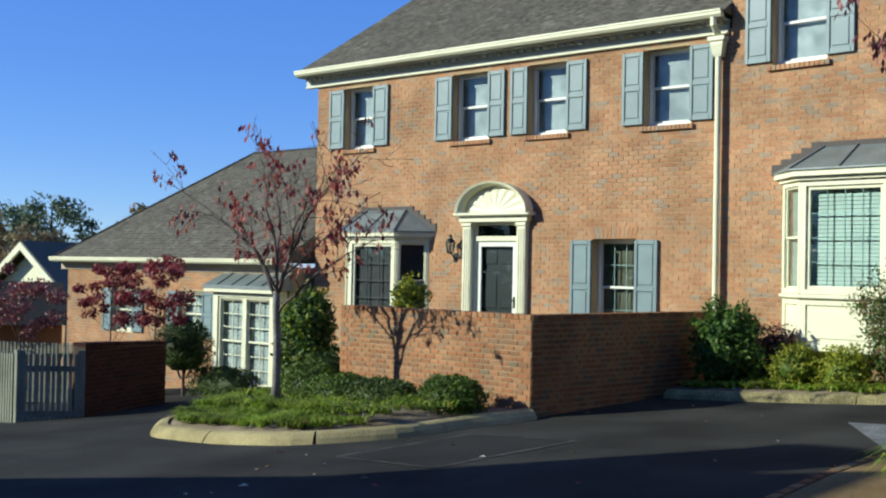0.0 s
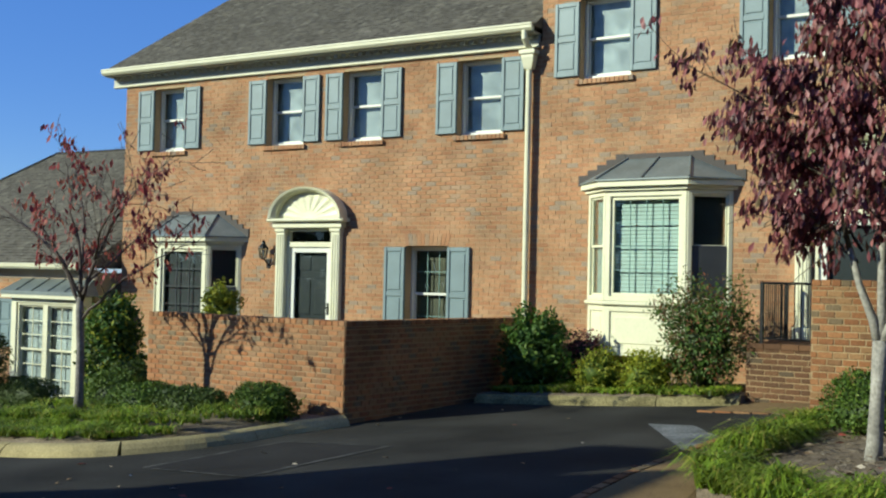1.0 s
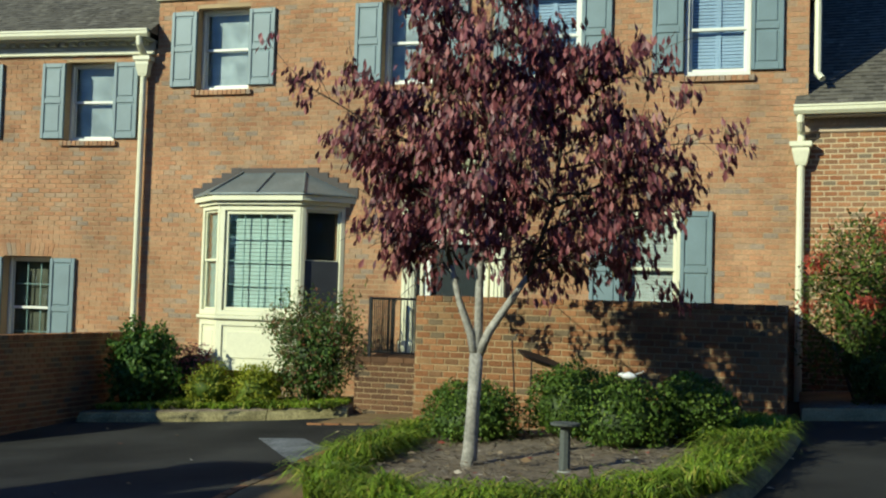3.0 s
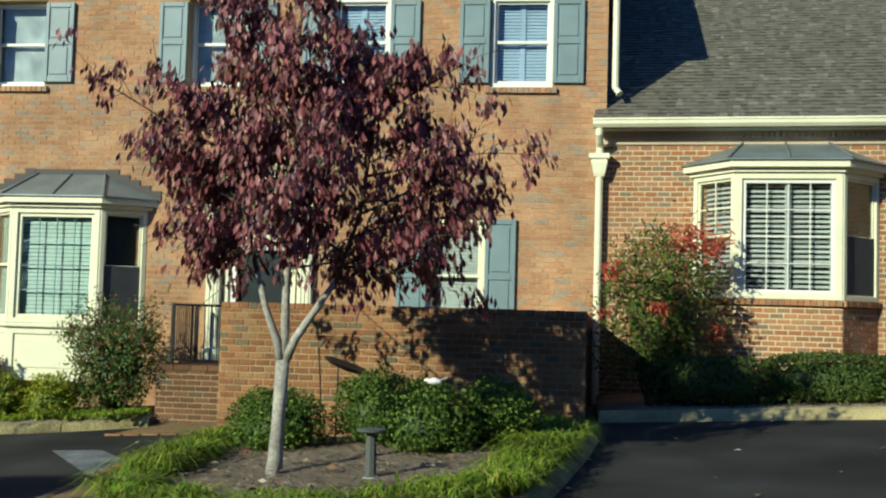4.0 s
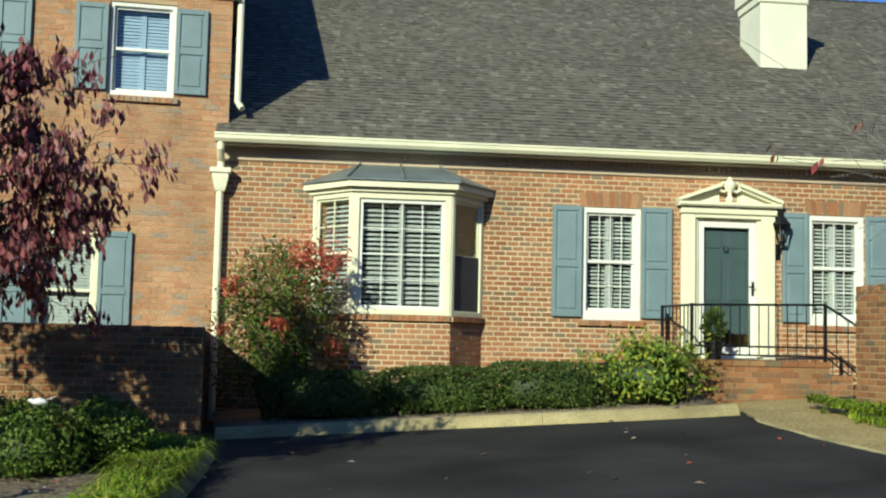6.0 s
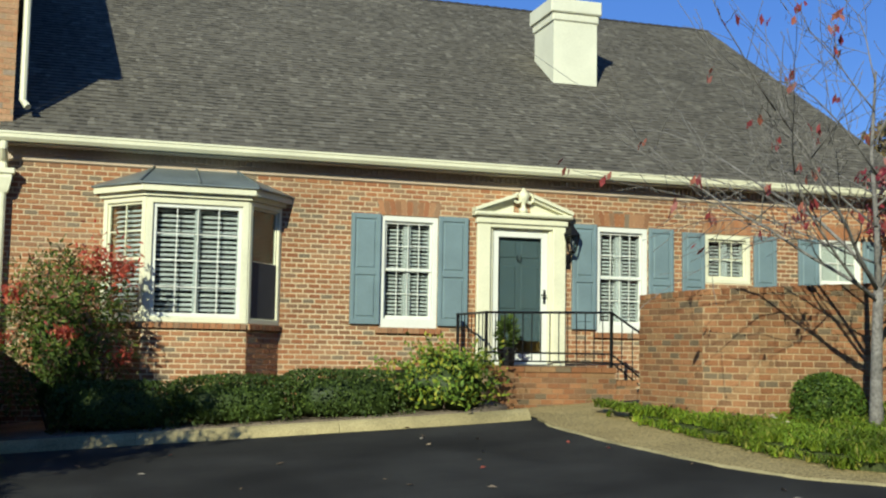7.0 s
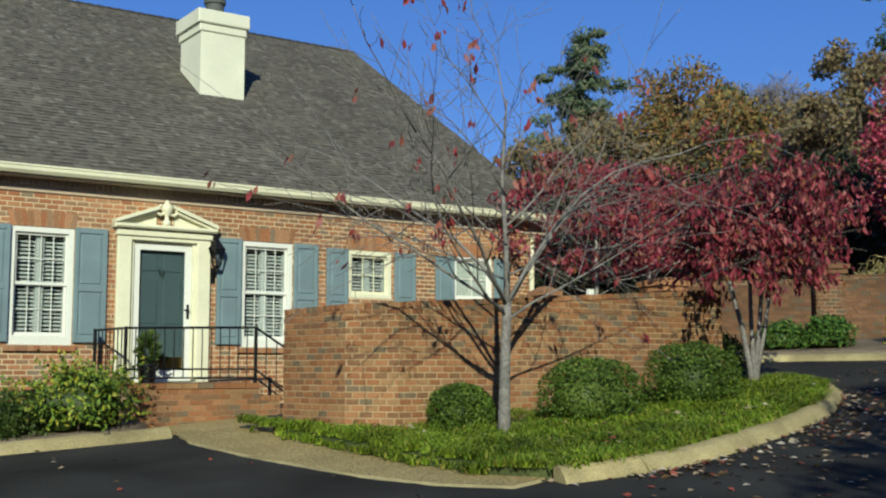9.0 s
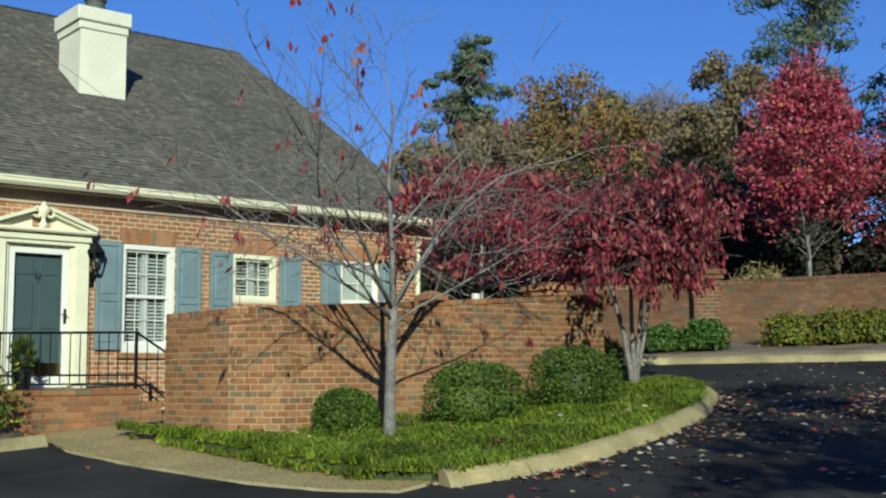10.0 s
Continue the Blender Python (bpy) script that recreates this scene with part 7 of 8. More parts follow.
for line, n, drop in (([(6.95, 12.2), (6.88, 11.5), (6.70, 10.2), (6.56, 8.6), (6.52, 7.5), (6.75, 6.95)], 230, 0.05), ([(6.75, 6.78), (7.5, 6.70), (8.3, 6.70), (10.1, 7.07), (11.4, 7.48), (12.4, 7.97), (13.3, 8.53), (13.55, 9.0)], 420, 0.045)):
    for i in range(n):
        k = rnd_s.randrange(len(line) - 1)
        f = rnd_s.random()
        rim.append((line[k][0] + (line[k + 1][0] - line[k][0]) * f + rnd_s.gauss(0, drop), line[k][1] + (line[k + 1][1] - line[k][1]) * f + rnd_s.gauss(0, drop)))
strap_grass("strap_grass", rim, LIRIOPE, "bright green blades hanging over the bed's edge", 0.20, 10, 0.008, 18, lambda x, y: gz(x, y) + (0.03 if y > 7.4 and x < 6.8 else 0.10))
tC = Tree(33)
tC.wood.tube([(0, 0, -0.1), (0.0, 0, 0.3), (0.02, 0, 0.8), (0.04, 0, 1.15), (0.05, 0.0, 1.32)], [0.078, 0.060, 0.053, 0.050, 0.045], 10)
spec_C = dict(spec_A, rise=(0.0, -0.03, -0.01, 0.0), kids=(0, 7, 4, 2), min_r=0.0028, shrink=(0.32, 0.6), angle=(25, 65))
tC.limbs.tube([(0.05, 0, 1.25), (0.06, 0.02, 1.9), (0.03, 0.04, 2.6), (0.08, 0.02, 3.4)], [0.036, 0.027, 0.019, 0.010], 8)
for h0, d, l, r in ((1.18, (-1.0, -0.15, 0.50), 1.9, 0.02), (1.55, (-0.9, 0.3, 0.45), 1.7, 0.015), (1.6, (0.9, 0.2, 0.5), 1.3, 0.014), (1.22, (-0.95, 0.1, 0.66), 2.1, 0.022), (1.28, (-0.82, -0.3, 0.80), 2.2, 0.026), (1.34, (-0.42, 0.3, 1.0), 2.1, 0.026), (1.32, (0.30, -0.2, 1.0), 2.3, 0.026), (1.28, (0.68, 0.3, 0.88), 2.2, 0.026), (1.15, (0.95, -0.2, 0.62), 1.6, 0.018),
                   (1.9, (-0.85, 0.1, 0.65), 1.5, 0.016), (2.1, (0.80, -0.2, 0.75), 1.4, 0.016), (2.4, (-0.75, -0.2, 0.85), 1.3, 0.014), (2.7, (0.65, 0.3, 0.9), 1.2, 0.013), (3.3, (-0.15, 0.0, 1.0), 1.0, 0.010), (3.0, (-0.6, 0.2, 0.8), 1.0, 0.011),
                   (2.2, (0.1, 0.9, 0.6), 1.1, 0.013), (2.0, (-0.2, -0.9, 0.6), 1.1, 0.013)):
    tC.limb((0.05, 0, h0), d, l, r * 0.82, 1, spec_C)
tree_thing(tC, 7.70, 8.46, gz(7.70, 8.46) + 0.12, BARK_MID, TWIG_LEAF, 230, 0.115, "slender pale-barked tree, nearly bare, with a few red leaves", 34, 0.45, 0.035, 1.7, group="courtyard trees", limb_mat=BARK_MID, cluster=3)
for i, (x, y, rx, ry, rz) in enumerate([(7.70, 9.12, 0.35, 0.33, 0.30), (8.92, 8.44, 0.58, 0.5, 0.42), (10.50, 8.36, 0.58, 0.5, 0.45)]):
    shrub("boxwood", x, y, gz(x, y) + 0.12, rx, ry, rz, 5200, 0.040, BOX_LEAF, "neatly clipped round boxwood before the brick wall", "shrub", "wall boxwoods", 100 + i, 2.3, 0.08, 0.2)
tD = Tree(41)
spec_D = dict(taper=0.5, wiggle=0.10, rise=(0.0, 0.02, -0.02, -0.03), min_r=0.004, levels=3, kids=(0, 6, 5, 3), shrink=(0.45, 0.66), thin=0.55, angle=(35, 70), lift=0.06, leader=False)
spec_D["from"] = (0.5, 0.18, 0.15, 0.1)
for a, b, r in (((-0.5, 0.05, 1.6), (-0.22, 0, 0.8), 0.045), ((0.30, 0, 1.7), (0.16, 0, 0.8), 0.042), ((0.12, 0.1, 1.75), (0.04, 0.04, 0.85), 0.04), ((0.42, -0.05, 1.55), (0.26, 0, 0.7), 0.034)):
    tD.wood.tube([(0, 0, -0.1), (b[0] * 0.3, 0, 0.25), b, a], [0.055, 0.040, r * 0.72, r * 0.6], 8)
    for k in range(4):
        w = k * 1.6 + a[0] * 3
        tD.limb(a, (math.cos(w), math.sin(w), 0.45 if k % 2 else 0.85), 0.92, r * 0.7, 1, spec_D)
for p, d, l in (((-0.5, 0.05, 1.55), (-0.9, -0.5, 0.30), 1.2), ((-0.4, 0.0, 1.5), (-0.7, -0.8, 0.22), 1.05), ((0.1, 0.0, 1.6), (-0.2, -1.0, 0.25), 1.0)):
    tD.limb(p, d, l, 0.022, 1, spec_D)
tree_thing(tD, 12.62, 9.05, gz(12.6, 9.05) + 0.10, BARK_MID, CRIMSON_LEAF, 9600, 0.11, "spreading multi-stemmed dogwood with drooping crimson leaves", 42, 0.42, 0.06, 1.2, group="courtyard trees", limb_mat=BARK_GREY, cluster=6)
shrub("holly", 12.95, 9.9, gz(13, 9.9) + 0.1, 0.42, 0.4, 0.42, 1800, 0.06, HEDGE_LEAF, "dark green shrub at the wall's end", "shrub", "", 105)
strap_grass("dry_grass", [(8.55 + 0.06 * i, 9.2 - 0.02 * i) for i in range(7)], STRAW, "tuft of pale dry grass by the tree", 0.22, 9, 0.008, 77, lambda x, y: gz(x, y) + 0.12)

# ---- potted plant at the blue door
pot = holder("potted_plant", FRAME_C @ Matrix.Translation((6.62, -0.45, 1.45)), "leafy plant in a dark pot by the front door", "plant")
part("pot", Shape().lathe(0, 0, [(0.10, 0.0), (0.13, 0.22), (0.145, 0.22), (0.145, 0.25), (0.12, 0.25), (0.10, 0.2)], 16), IRON, pot)
rp = np.random.default_rng(9)
dirs = unit(rp, 420)
pts = dirs * np.array([0.17, 0.17, 0.26]) * (0.4 + 0.6 * rp.random((420, 1))) + np.array([0, 0, 0.45])
ob = new("foliage", leaf_mesh("foliage", pts, dirs + np.array([0, 0, 0.5]), unit(rp, 420), 0.09, 0.03, HEDGE_LEAF, rp))
ob.parent = pot
ob["kind"] = "stuff"


# ---------------------------------------------------------------- beyond the drive, to the right
def pier(x, y, z_top, label, w=0.46, yaw=0.0):
    h = holder("brick_pier", Matrix.Translation((x, y, 0)) @ Matrix.Rotation(yaw, 4, "Z"), label, "brick pier", "brick piers")
    base = gz(x, y) - 0.3
    for k in range(4):
        f = wall("face", h, -w / 2, w / 2, base, z_top - 0.24, [], BRICK_BROWN if w > 0.5 else BRICK_RED, MORTAR, 0.1, -w / 2, seed=200 + k)
        f.matrix_local = Matrix.Rotation(k * math.pi / 2, 4, "Z")
    cap = Shape()
    for r, z0, z1 in ((w / 2 + 0.05, z_top - 0.24, z_top - 0.15), (w / 2 + 0.09, z_top - 0.15, z_top - 0.07)):
        cap.box(-r, r, -r, r, z0, z1)
    r = w / 2 + 0.06
    k = len(cap.v)
    cap.v += [(-r, -r, z_top - 0.07), (r, -r, z_top - 0.07), (r, r, z_top - 0.07), (-r, r, z_top - 0.07), (-r * 0.4, -r * 0.4, z_top), (r * 0.4, -r * 0.4, z_top), (r * 0.4, r * 0.4, z_top), (-r * 0.4, r * 0.4, z_top)]
    cap.f += [tuple(k + i for i in q) for q in ((4, 5, 6, 7), (0, 1, 5, 4), (1, 2, 6, 5), (2, 3, 7, 6), (3, 0, 4, 7))]
    part("cap", cap, BRICK_BROWN if w > 0.5 else BRICK_RED, h)


garden_wall("boundary_wall", 17.3, 14.25, 19.0, 12.0, 3.30, 3.32, "long red brick boundary wall across the drive", None, BRICK_BROWN, seed=41, depth=0.6)
garden_wall("boundary_wall", 19.1, 11.9, 26.0, 7.6, 3.36, 3.82, "long red brick boundary wall rising with the drive", None, BRICK_BROWN, seed=42, depth=0.9)
pier(19.05, 11.97, 3.62, "square red brick pier with a stepped cap", 0.52, radians(-45))
pier(12.92, 13.2, 2.95, "slim red brick pier at the end of the garden wall", 0.22, radians(-5))
pier(14.95, 12.45, 3.15, "red brick pier behind the garden wall", 0.46, radians(-5))
garden_wall("garden_wall", 13.2, 13.3, 14.75, 12.55, 2.5, 2.6, "red brick wall between two piers", None, BRICK_RED, seed=43)
BED_R = [(16.4, 12.1), (16.9, 11.3), (17.5, 9.9), (18.0, 8.5), (19.2, 6.5), (21.5, 4.4), (25.5, 6.6), (26.0, 7.5), (19.1, 11.85), (17.2, 14.2)]
bed("planting_bed", BED_R, SOIL, "narrow bed before the boundary wall", "planting bed", 0.12, 0.05)
kerb("kerb", [(21.5, 4.3), (19.15, 6.4), (17.95, 8.45), (17.42, 9.9), (16.85, 11.3), (16.3, 12.1)], "pale concrete kerb on the drive's far side", 0.1, 0.10, 2.0)
for i, (x, y, rx, ry, rz, mt) in enumerate([(17.40, 11.85, 0.45, 0.4, 0.30, LAUREL_LEAF), (17.72, 11.15, 0.42, 0.4, 0.36, LAUREL_LEAF), (18.75, 10.05, 0.48, 0.42, 0.38, OLIVE_LEAF), (19.1, 9.35, 0.46, 0.42, 0.40, OLIVE_LEAF), (19.4, 8.85, 0.42, 0.42, 0.38, OLIVE_LEAF)]):
    shrub("hedge", x, y, gz(x, y) + 0.1, rx, ry, rz, 2200, 0.07, mt, "leafy hedge bush before the boundary wall" if i < 2 else "yellow-green clipped hedge before the boundary wall", "hedge", "boundary shrubs", 110 + i, 2.3, 0.35, 0.5, radians(-50))
clump_tree("dogwood", 14.2, 13.3, gz(14.2, 13.3), 3.5, 1.75, CRIMSON_LEAF, "spreading crimson dogwood behind the garden wall", 121, 5200, 0.12, 0.05, 0.50, 46, BARK_PALE, "wide", 0.45, "crimson trees", hang=1.2, flat=0.4)
clump_tree("dogwood", 17.2, 14.6, gz(17.2, 14.6), 3.1, 1.25, CRIMSON_LEAF, "spreading crimson dogwood behind the garden wall", 122, 3600, 0.12, 0.05, 0.48, 36, BARK_PALE, "wide", 0.45, "crimson trees", hang=1.2, flat=0.4)
clump_tree("maple", 24.26, 12.45, 2.3, 6.1, 1.7, MAPLE_LEAF, "bright crimson maple behind the boundary wall", 123, 15000, 0.11, 0.07, 0.48, 140, BARK_MID, "oval", 0.65, "crimson trees")
clump_tree("maple", 31.5, 12.5, 2.6, 6.6, 2.2, CRIMSON_LEAF, "crimson maple at the drive's end", 124, 5000, 0.15, 0.1, 0.25, 60, BARK_PALE, "round", 0.65, "crimson trees")

mark = holder("marker_post", Matrix.Translation((13.5, 12.75, gz(13.5, 12.75))), "small white marker box on a thin post", "marker")
part("post", Shape().tube([(0, 0, -0.1), (0, 0, 1.3)], [0.016, 0.014], 7), STONE_PALE, mark)
part("box", Shape().bevel_box(-0.055, 0.055, -0.04, 0.04, 1.24, 1.42, 0.012), WHITE, mark)

# ---- woods behind
woods = [  # x, y, height, radius, leaf, kind, label
    (32.5, 30.6, 10.5, 3.2, PINE_LEAF, "pine", "tall dark green pine in the woods"),
    (40.1, 19.4, 15.5, 5.0, PINE_LEAF, "pine", "tall dark green pine in the woods"),
    (37.5, 13.5, 12.0, 3.6, PINE_LEAF, "pine", "tall dark green pine in the woods"),
    (36.0, 26.5, 8.3, 2.0, PINE_LEAF, "cone", "green conifer among autumn trees"),
    (28.6, 26.0, 6.2, 2.8, AUTUMN_LEAF, "round", "brown-leaved oak in autumn"),
    (31.5, 24.8, 7.6, 3.2, GOLD_LEAF, "round", "gold-leaved autumn tree in the woods"),
    (37.5, 24.0, 7.4, 3.4, AUTUMN_LEAF, "round", "brown-leaved oak in autumn"),
    (38.5, 21.0, 6.6, 2.6, AUTUMN_LEAF, "round", "brown-leaved oak in autumn"),
    (34.6, 20.4, 8.1, 2.1, AUTUMN_LEAF, "round", "rust-brown oak in autumn"),
    (39.7, 26.9, 9.0, 2.6, BARE_TWIG, "round", "bare grey tree among the woods"),
    (26.5, 27.5, 5.6, 3.0, AUTUMN_LEAF, "round", "brown-leaved oak in autumn"),
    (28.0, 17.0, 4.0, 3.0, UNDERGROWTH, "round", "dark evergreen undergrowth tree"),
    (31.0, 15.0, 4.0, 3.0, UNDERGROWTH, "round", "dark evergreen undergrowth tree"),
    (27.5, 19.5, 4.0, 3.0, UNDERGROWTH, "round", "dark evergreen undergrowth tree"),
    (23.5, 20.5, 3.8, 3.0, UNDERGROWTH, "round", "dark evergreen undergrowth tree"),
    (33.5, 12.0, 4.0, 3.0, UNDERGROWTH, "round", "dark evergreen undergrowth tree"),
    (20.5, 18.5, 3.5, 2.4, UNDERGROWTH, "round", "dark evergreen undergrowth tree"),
]
for i, (x, y, hh, r, mt, shp, lab) in enumerate(woods):
    clump_tree("tree", x, y, gz(x, y) - 0.1, hh, r, mt, lab, 140 + i, 17000 if shp == "pine" else 5200 if mt is UNDERGROWTH else 14000, 0.26 if mt is PINE_LEAF or mt is UNDERGROWTH else 0.7 if mt is BARE_TWIG else 0.19, 0.2, 0.08 if "undergrowth" in lab else 0.22, 120 if shp == "pine" else 70, BARK_DARK, shp, 0.3 if mt is PINE_LEAF else 0.035 if mt is BARE_TWIG else 0.5, "woods")
shrub("grass_clump", 21.99, 12.43, 2.9, 0.7, 0.6, 0.62, 600, 0.25, STRAW, "tuft of tall dry grass behind the wall", "grass", "", 165, 2.0, 0.3, 0.5, aspect=0.1)


def far_woods(name, arc, r0, height, mat, label, seed, count, leaf, even=0.0):
    """A distant belt of trees as one uneven mass of leaves."""
    rnd = np.random.default_rng(seed)
    a = np.radians(rnd.uniform(arc[0], arc[1], count))
    r = r0 * rnd.uniform(1.0, 1.25, count)
    top = np.array([height * (0.55 + 0.3 * even + (0.45 - 0.3 * even) * noise.noise(Vector((math.degrees(q) * 0.28, seed, 0))) + 0.25 * noise.noise(Vector((math.degrees(q) * 0.9, seed, 5)))) for q in a])
    z = np.maximum(top, 0.6) * rnd.random(count) ** 0.6
    p = np.stack([r * np.sin(a), r * np.cos(a), z + np.array([gz(x, y) for x, y in zip(r * np.sin(a), r * np.cos(a))])], 1)
    ob = new(name, leaf_mesh(name, p, unit(rnd, count), unit(rnd, count) + np.array([0, -0.5, 0.5]), leaf, leaf * 0.6, mat, rnd))
    tagged(ob, label, "woods", "", "stuff")


far_woods("distant_woods", (46.5, 60.5), 56, 11.5, AUTUMN_LEAF, "hazy olive and gold autumn woods", 9, 30000, 0.42, 1.0)
far_woods("distant_woods", (36, 100), 62, 7.5, AUTUMN_LEAF, "distant brown autumn woods", 3, 15000, 0.9)
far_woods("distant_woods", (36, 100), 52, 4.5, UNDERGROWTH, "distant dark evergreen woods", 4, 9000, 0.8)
far_woods("distant_woods", (-100, -50), 75, 4.5, AUTUMN_LEAF, "distant brown autumn woods", 5, 9000, 0.7)
far_woods("distant_woods", (-100, -50), 68, 3.6, PINE_LEAF, "distant dark evergreen woods", 6, 9000, 0.6)
# out of view: woods added to hold sky fill off the shaded walls
far_woods("distant_woods", (74, 140), 27, 19, PINE_LEAF, "added unseen pine woods that block sky light", 8, 15000, 1.3)
# behind the camera: added belt, made tall to cut fill from the low sky
far_woods("distant_woods", (100, 260), 80, 20, PINE_LEAF, "added unseen distant woods that cut low sky light", 7, 14000, 1.6)

# ---------------------------------------------------------------- far left
for i, (x, y, hh, r, mt, shp, lab) in enumerate([
        (-52.0, 25.2, 6.0, 2.4, PINE_LEAF, "round", "dark green tree beyond the far house"), (-56.0, 23.5, 5.2, 2.6, AUTUMN_LEAF, "round", "brown autumn tree beyond the far house"),
        (-49.5, 28.6, 5.6, 1.7, GOLD_LEAF, "round", "pale yellow-green tree beyond the low house"), (-47.0, 21.8, 4.4, 2.0, AUTUMN_LEAF, "round", "bare brown tree beyond the far house"),
        (-60.0, 26.0, 6.0, 3.0, PINE_LEAF, "round", "dark green tree beyond the far house")]):
    clump_tree("tree", x, y, -1.6, hh, r, mt, lab, 180 + i, 4200, 0.26, 0.2, 0.2, 60, BARK_DARK, shp, 0.5, "left woods")
far_h = holder("house", Matrix.Translation((-37.0, 17.1, 0)) @ Matrix.Rotation(radians(10), 4, "Z"), "far house with cream gable boards and dark roof", "house")
part("wall", Shape().box(-1.9, 1.9, 0.1, 7.0, -2.0, 0.7), BRICK, far_h)
g = Shape()
g.v = [(-1.9, 0.1, 0.7), (1.9, 0.1, 0.7), (0, 0.1, 2.0), (-1.9, 0.25, 0.7), (1.9, 0.25, 0.7), (0, 0.25, 2.0)]
g.f = [(0, 1, 2), (5, 4, 3), (0, 2, 5, 3), (1, 4, 5, 2), (0, 3, 4, 1)]
part("gable", g, CREAM, far_h)
for d in (-1, 1):
    s = Shape()
    q = [(0, 2.28), (d * 2.35, 0.62), (d * 2.35, 0.36), (0, 2.02)]
    k = len(s.v)
    s.v += [(x, -0.35, z) for x, z in q] + [(x, -0.25, z) for x, z in q]
    s.f += [(0, 1, 2, 3), (7, 6, 5, 4)] + [(j, (j + 1) % 4, 4 + (j + 1) % 4, 4 + j) for j in range(4)]
    part("barge_board", s, CREAM, far_h)
    s = Shape()
    s.v = [(0, -0.3, 2.32), (d * 2.45, -0.3, 0.60), (d * 2.45, 7.2, 0.60), (0, 7.2, 2.32), (0, -0.3, 2.22), (d * 2.45, -0.3, 0.50), (d * 2.45, 7.2, 0.50), (0, 7.2, 2.22)]
    s.f = [(0, 1, 2, 3), (7, 6, 5, 4)] + [(j, (j + 1) % 4, 4 + (j + 1) % 4, 4 + j) for j in range(4)]
    part("roof", s, SHINGLE, far_h)
low_h = holder("shed", Matrix.Translation((-30.5, 12.9, 0)) @ Matrix.Rotation(radians(64), 4, "Z"), "low outbuilding with a dark shingle roof", "shed")
part("wall", Shape().box(-2.6, 2.0, 0.3, 3.5, -2.0, 0.1), BRICK_RED, low_h)
s = Shape()
s.v = [(-2.9, -0.1, -0.1), (2.3, -0.1, -0.1), (2.0, 1.9, 1.05), (-2.6, 1.9, 1.05), (2.3, 3.9, -0.1), (-2.9, 3.9, -0.1)]
s.f = [(0, 1, 2, 3), (2, 4, 5, 3), (1, 4, 2), (5, 0, 3), (0, 5, 4, 1)]
part("roof", s, SHINGLE_DARK, low_h)

# ---------------------------------------------------------------- behind the camera: a neighbour and trees whose shade falls on the drive
nb = holder("unseen_house", Matrix.Translation((-16.0, -2.9, -0.7)), "brick house across the drive", "house")
s = Shape()
for y in (-0.2, -8.0):
    s.v += [(-0.8, y, -0.3), (6.4, y, -0.3), (6.4, y, 4.5), (2.8, y, 7.35), (-0.8, y, 4.5)]
s.f = [(0, 1, 2, 3, 4), (9, 8, 7, 6, 5)] + [(j, 5 + j, 5 + (j + 1) % 5, (j + 1) % 5) for j in range(5)]
part("wall", s, BRICK, nb)
part("chimney", Shape().box(0.3, 1.5, -0.95, -0.25, 4.0, 8.4).box(0.24, 1.56, -1.01, -0.19, 8.2, 8.32), BRICK, nb)
for d in (-1, 1):
    s = Shape()
    for y in (0.05, -8.3):
        s.v += [(2.8, y, 7.62), (2.8 + d * 4.1, y, 4.42), (2.8 + d * 4.1, y, 4.30), (2.8, y, 7.50)]
    s.f = [(0, 1, 2, 3), (7, 6, 5, 4)] + [(j, 4 + j, 4 + (j + 1) % 4, (j + 1) % 4) for j in range(4)]
    part("roof", s, SHINGLE, nb)
for i, (x, y, hh, r) in enumerate([(-8.6, -7.5, 6.0, 1.8), (0.2, -6.8, 8.0, 1.9), (3.4, -5.6, 9.0, 1.6), (8.0, -6.5, 7.0, 2.2), (15.0, -5.5, 7.0, 2.4)]):
    clump_tree("tree", x, y, gz(x, y), hh, r, AUTUMN_LEAF, "autumn tree across the drive", 190 + i, 2600, 0.2, 0.16, 0.35, 36, BARK_DARK, "round", 0.6, "trees across the drive")

# invented row behind the camera, added to block sky fill from that side
row = holder("unseen_house", Matrix.Translation((14.0, -17.0, 0.6)), "added unseen brick row that blocks sky light", "house")
part("wall", Shape().box(-20.0, 24.0, -8.0, 0.0, -1.5, 7.0), BRICK, row)
s = Shape()
s.v = [(-20.4, -8.4, 7.0), (24.4, -8.4, 7.0), (24.4, 0.4, 7.0), (-20.4, 0.4, 7.0), (-18.0, -4.0, 10.2), (22.0, -4.0, 10.2)]
s.f = [(0, 3, 2, 1), (3, 4, 5, 2), (0, 1, 5, 4), (1, 2, 5), (3, 0, 4)]
part("roof", s, SHINGLE, row)

# ---------------------------------------------------------------- fallen leaves


def litter(name, n, region, size, label, seed, mat=DRY_LEAF):
    rnd = np.random.default_rng(seed)
    pts = []
    while len(pts) < n:
        x, y = rnd.uniform(region[0], region[1]), rnd.uniform(region[2], region[3])
        if not any(inside(x, y, q) for q in (ISL_A, ISL_B, ISL_C, BED_B, BED_C)):
            pts.append((x, y, gz(x, y) + 0.012))
    p = np.array(pts)
    w = rnd.uniform(0, 2 * math.pi, n)
    a = np.stack([np.cos(w), np.sin(w), rnd.normal(size=n) * 0.15], 1)
    ob = new(name, leaf_mesh(name, p, a, np.array([0, 0, 1]) + rnd.normal(size=(n, 3)) * 0.25, size, size * 0.6, mat, rnd))
    tagged(ob, label, "leaves", "", "stuff")


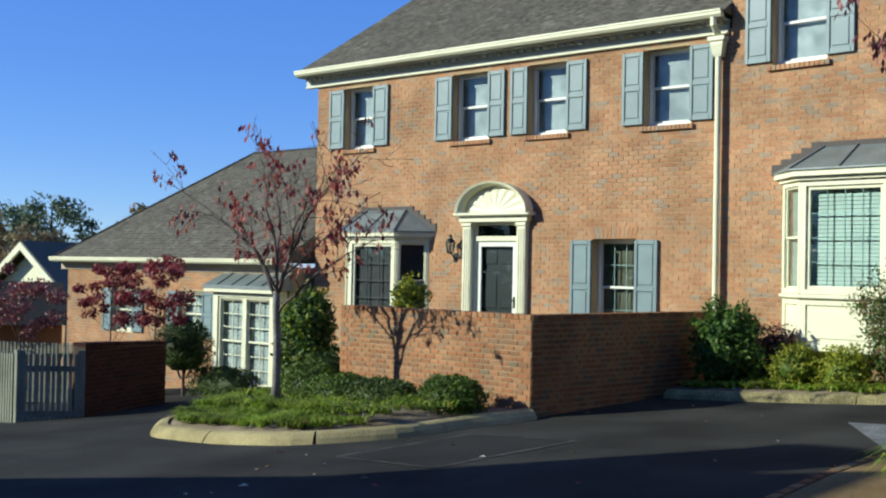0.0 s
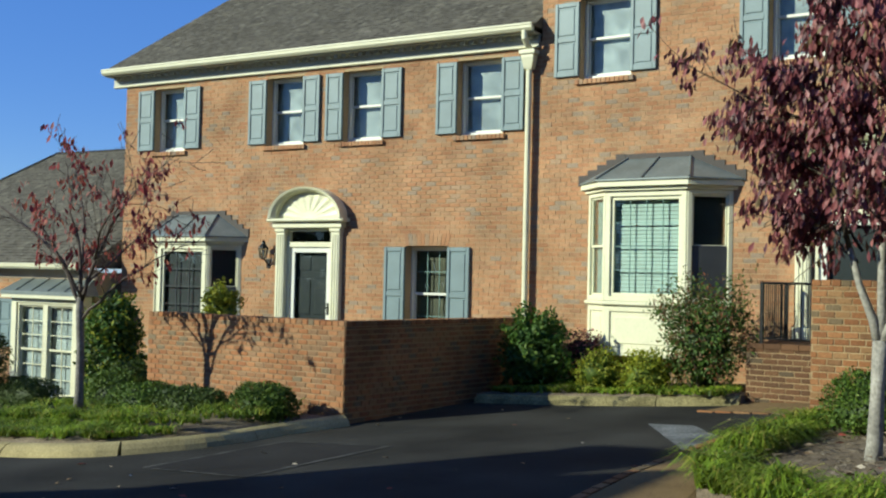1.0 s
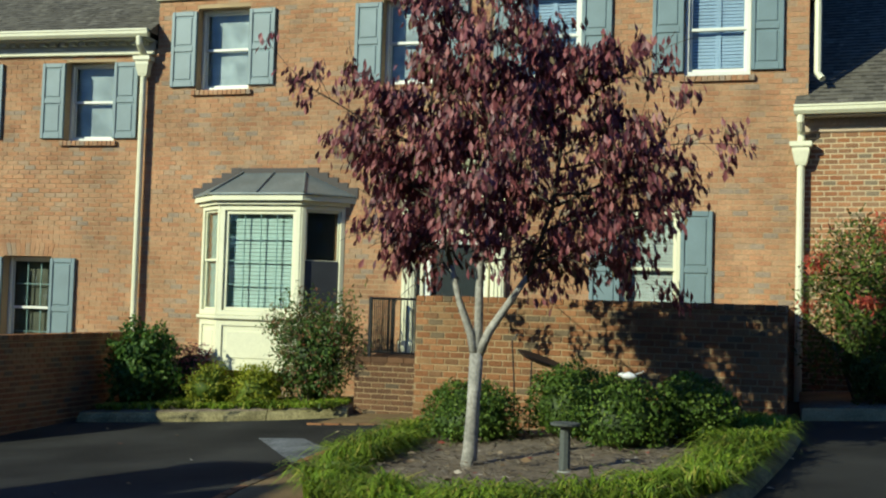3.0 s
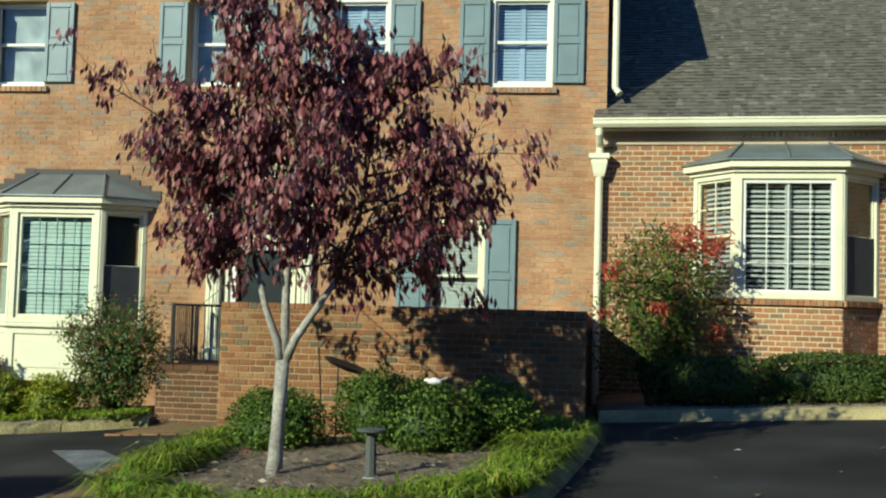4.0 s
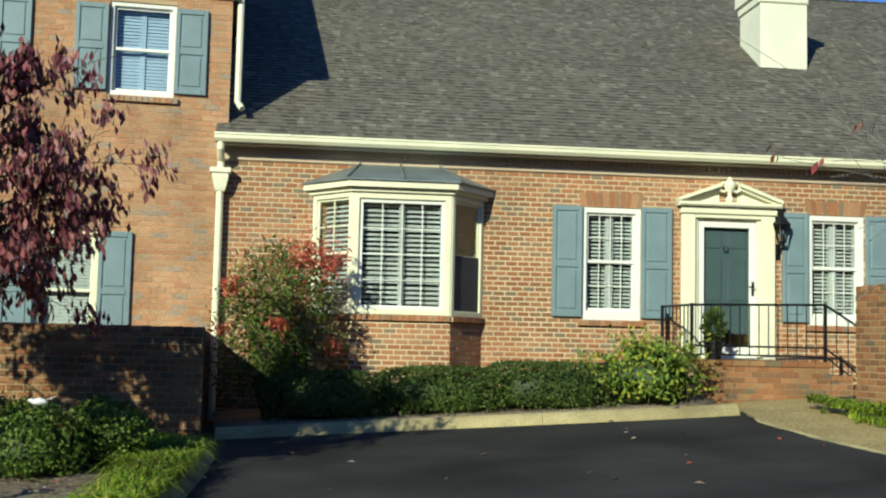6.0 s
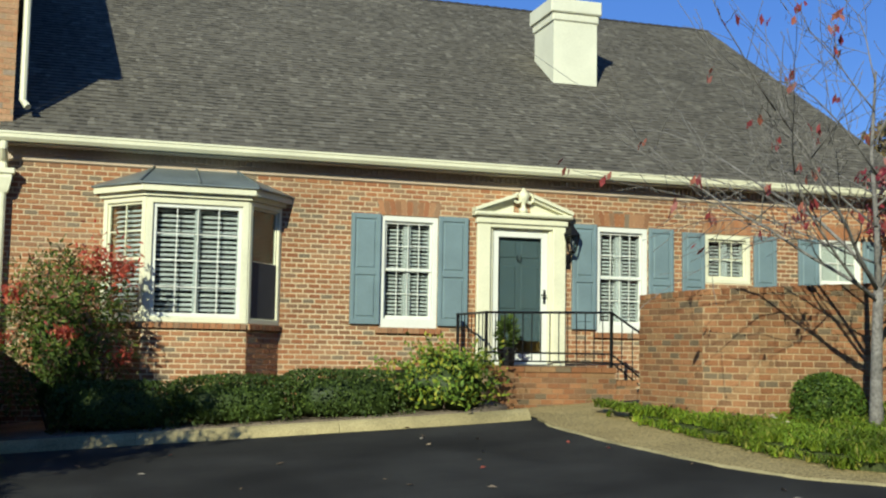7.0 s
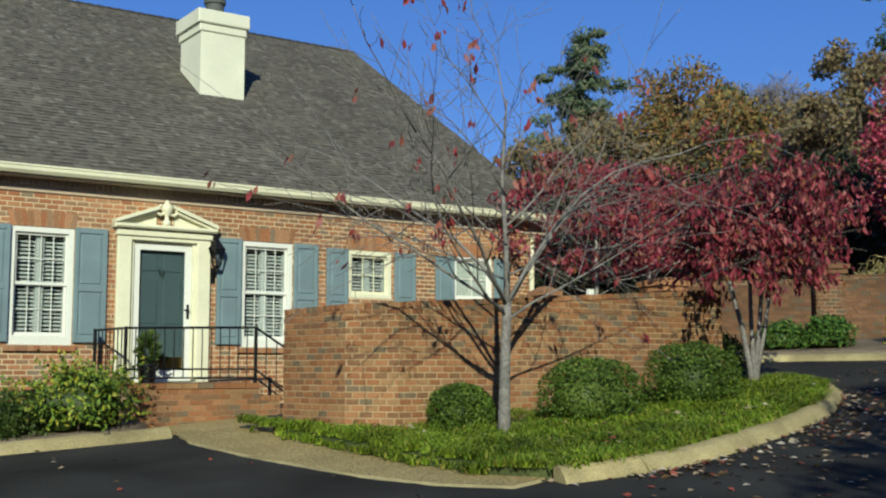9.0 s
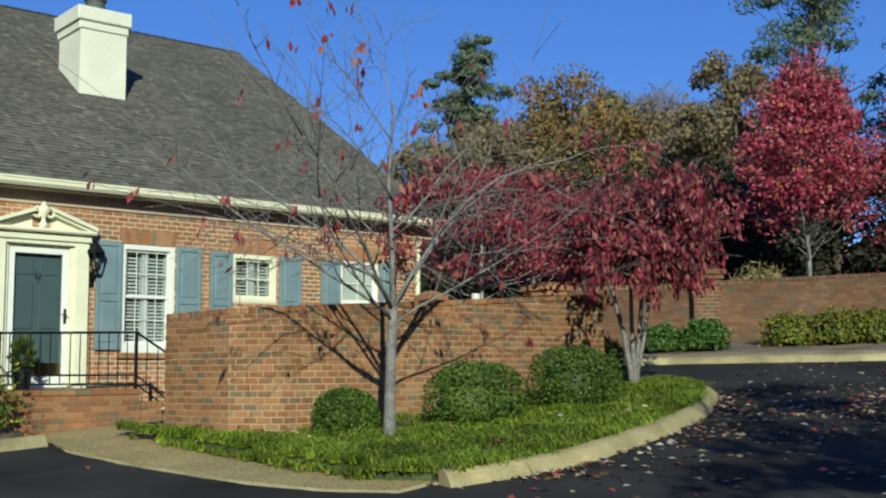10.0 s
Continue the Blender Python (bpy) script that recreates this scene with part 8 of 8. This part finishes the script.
litter("fallen_leaves", 800, (6.5, 18.0, 2.0, 9.5), 0.085, "dry brown and red leaves scattered on the asphalt", 1)
litter("fallen_leaves", 90, (-10.0, 6.0, 5.0, 12.8), 0.08, "a few dry leaves on the asphalt", 2)
litter("fallen_leaves", 560, (11.8, 14.8, 5.0, 6.5), 0.09, "drift of russet leaves on the drive", 3)
rk, pts = np.random.default_rng(23), []
line = [(7.2, 6.45), (8.3, 6.45), (10.1, 6.80), (11.4, 7.2), (12.4, 7.72), (13.4, 8.3)]
while len(pts) < 420:
    k, f, off = rk.integers(0, len(line) - 1), rk.random(), rk.exponential(0.35)
    x, y = line[k][0] + (line[k + 1][0] - line[k][0]) * f + 0.35 * off, line[k][1] + (line[k + 1][1] - line[k][1]) * f - 0.94 * off
    pts.append((x, y, gz(x, y) + 0.014))
w = rk.uniform(0, 2 * math.pi, len(pts))
ob = new("fallen_leaves", leaf_mesh("fallen_leaves", pts, np.stack([np.cos(w), np.sin(w), rk.normal(size=len(w)) * 0.2], 1), np.array([0, 0, 1]) + rk.normal(size=(len(w), 3)) * 0.35, 0.085, 0.05, DRY_LEAF, rk))
tagged(ob, "pale and red leaves gathered along the kerb", "leaves", "", "stuff")
litter("fallen_leaves", 260, (10.0, 15.0, 5.0, 8.0), 0.07, "loose scatter of dry leaves on the drive", 6)
for name, poly, n in (("island_leaves", ISL_B, 170), ("island_leaves", ISL_C, 130), ("island_leaves", ISL_A, 70)):
    rnd = np.random.default_rng(n)
    xs, ys = [q[0] for q in poly], [q[1] for q in poly]
    pts = []
    while len(pts) < n:
        x, y = rnd.uniform(min(xs), max(xs)), rnd.uniform(min(ys), max(ys))
        if inside(x, y, poly):
            pts.append((x, y, gz(x, y) + 0.22))
    w = rnd.uniform(0, 2 * math.pi, n)
    ob = new(name, leaf_mesh(name, pts, np.stack([np.cos(w), np.sin(w), 0 * w], 1), np.array([0, 0, 1]) + rnd.normal(size=(n, 3)) * 0.3, 0.08, 0.045, DRY_LEAF, rnd))
    tagged(ob, "dry leaves caught in the planting bed", "leaves", "", "stuff")
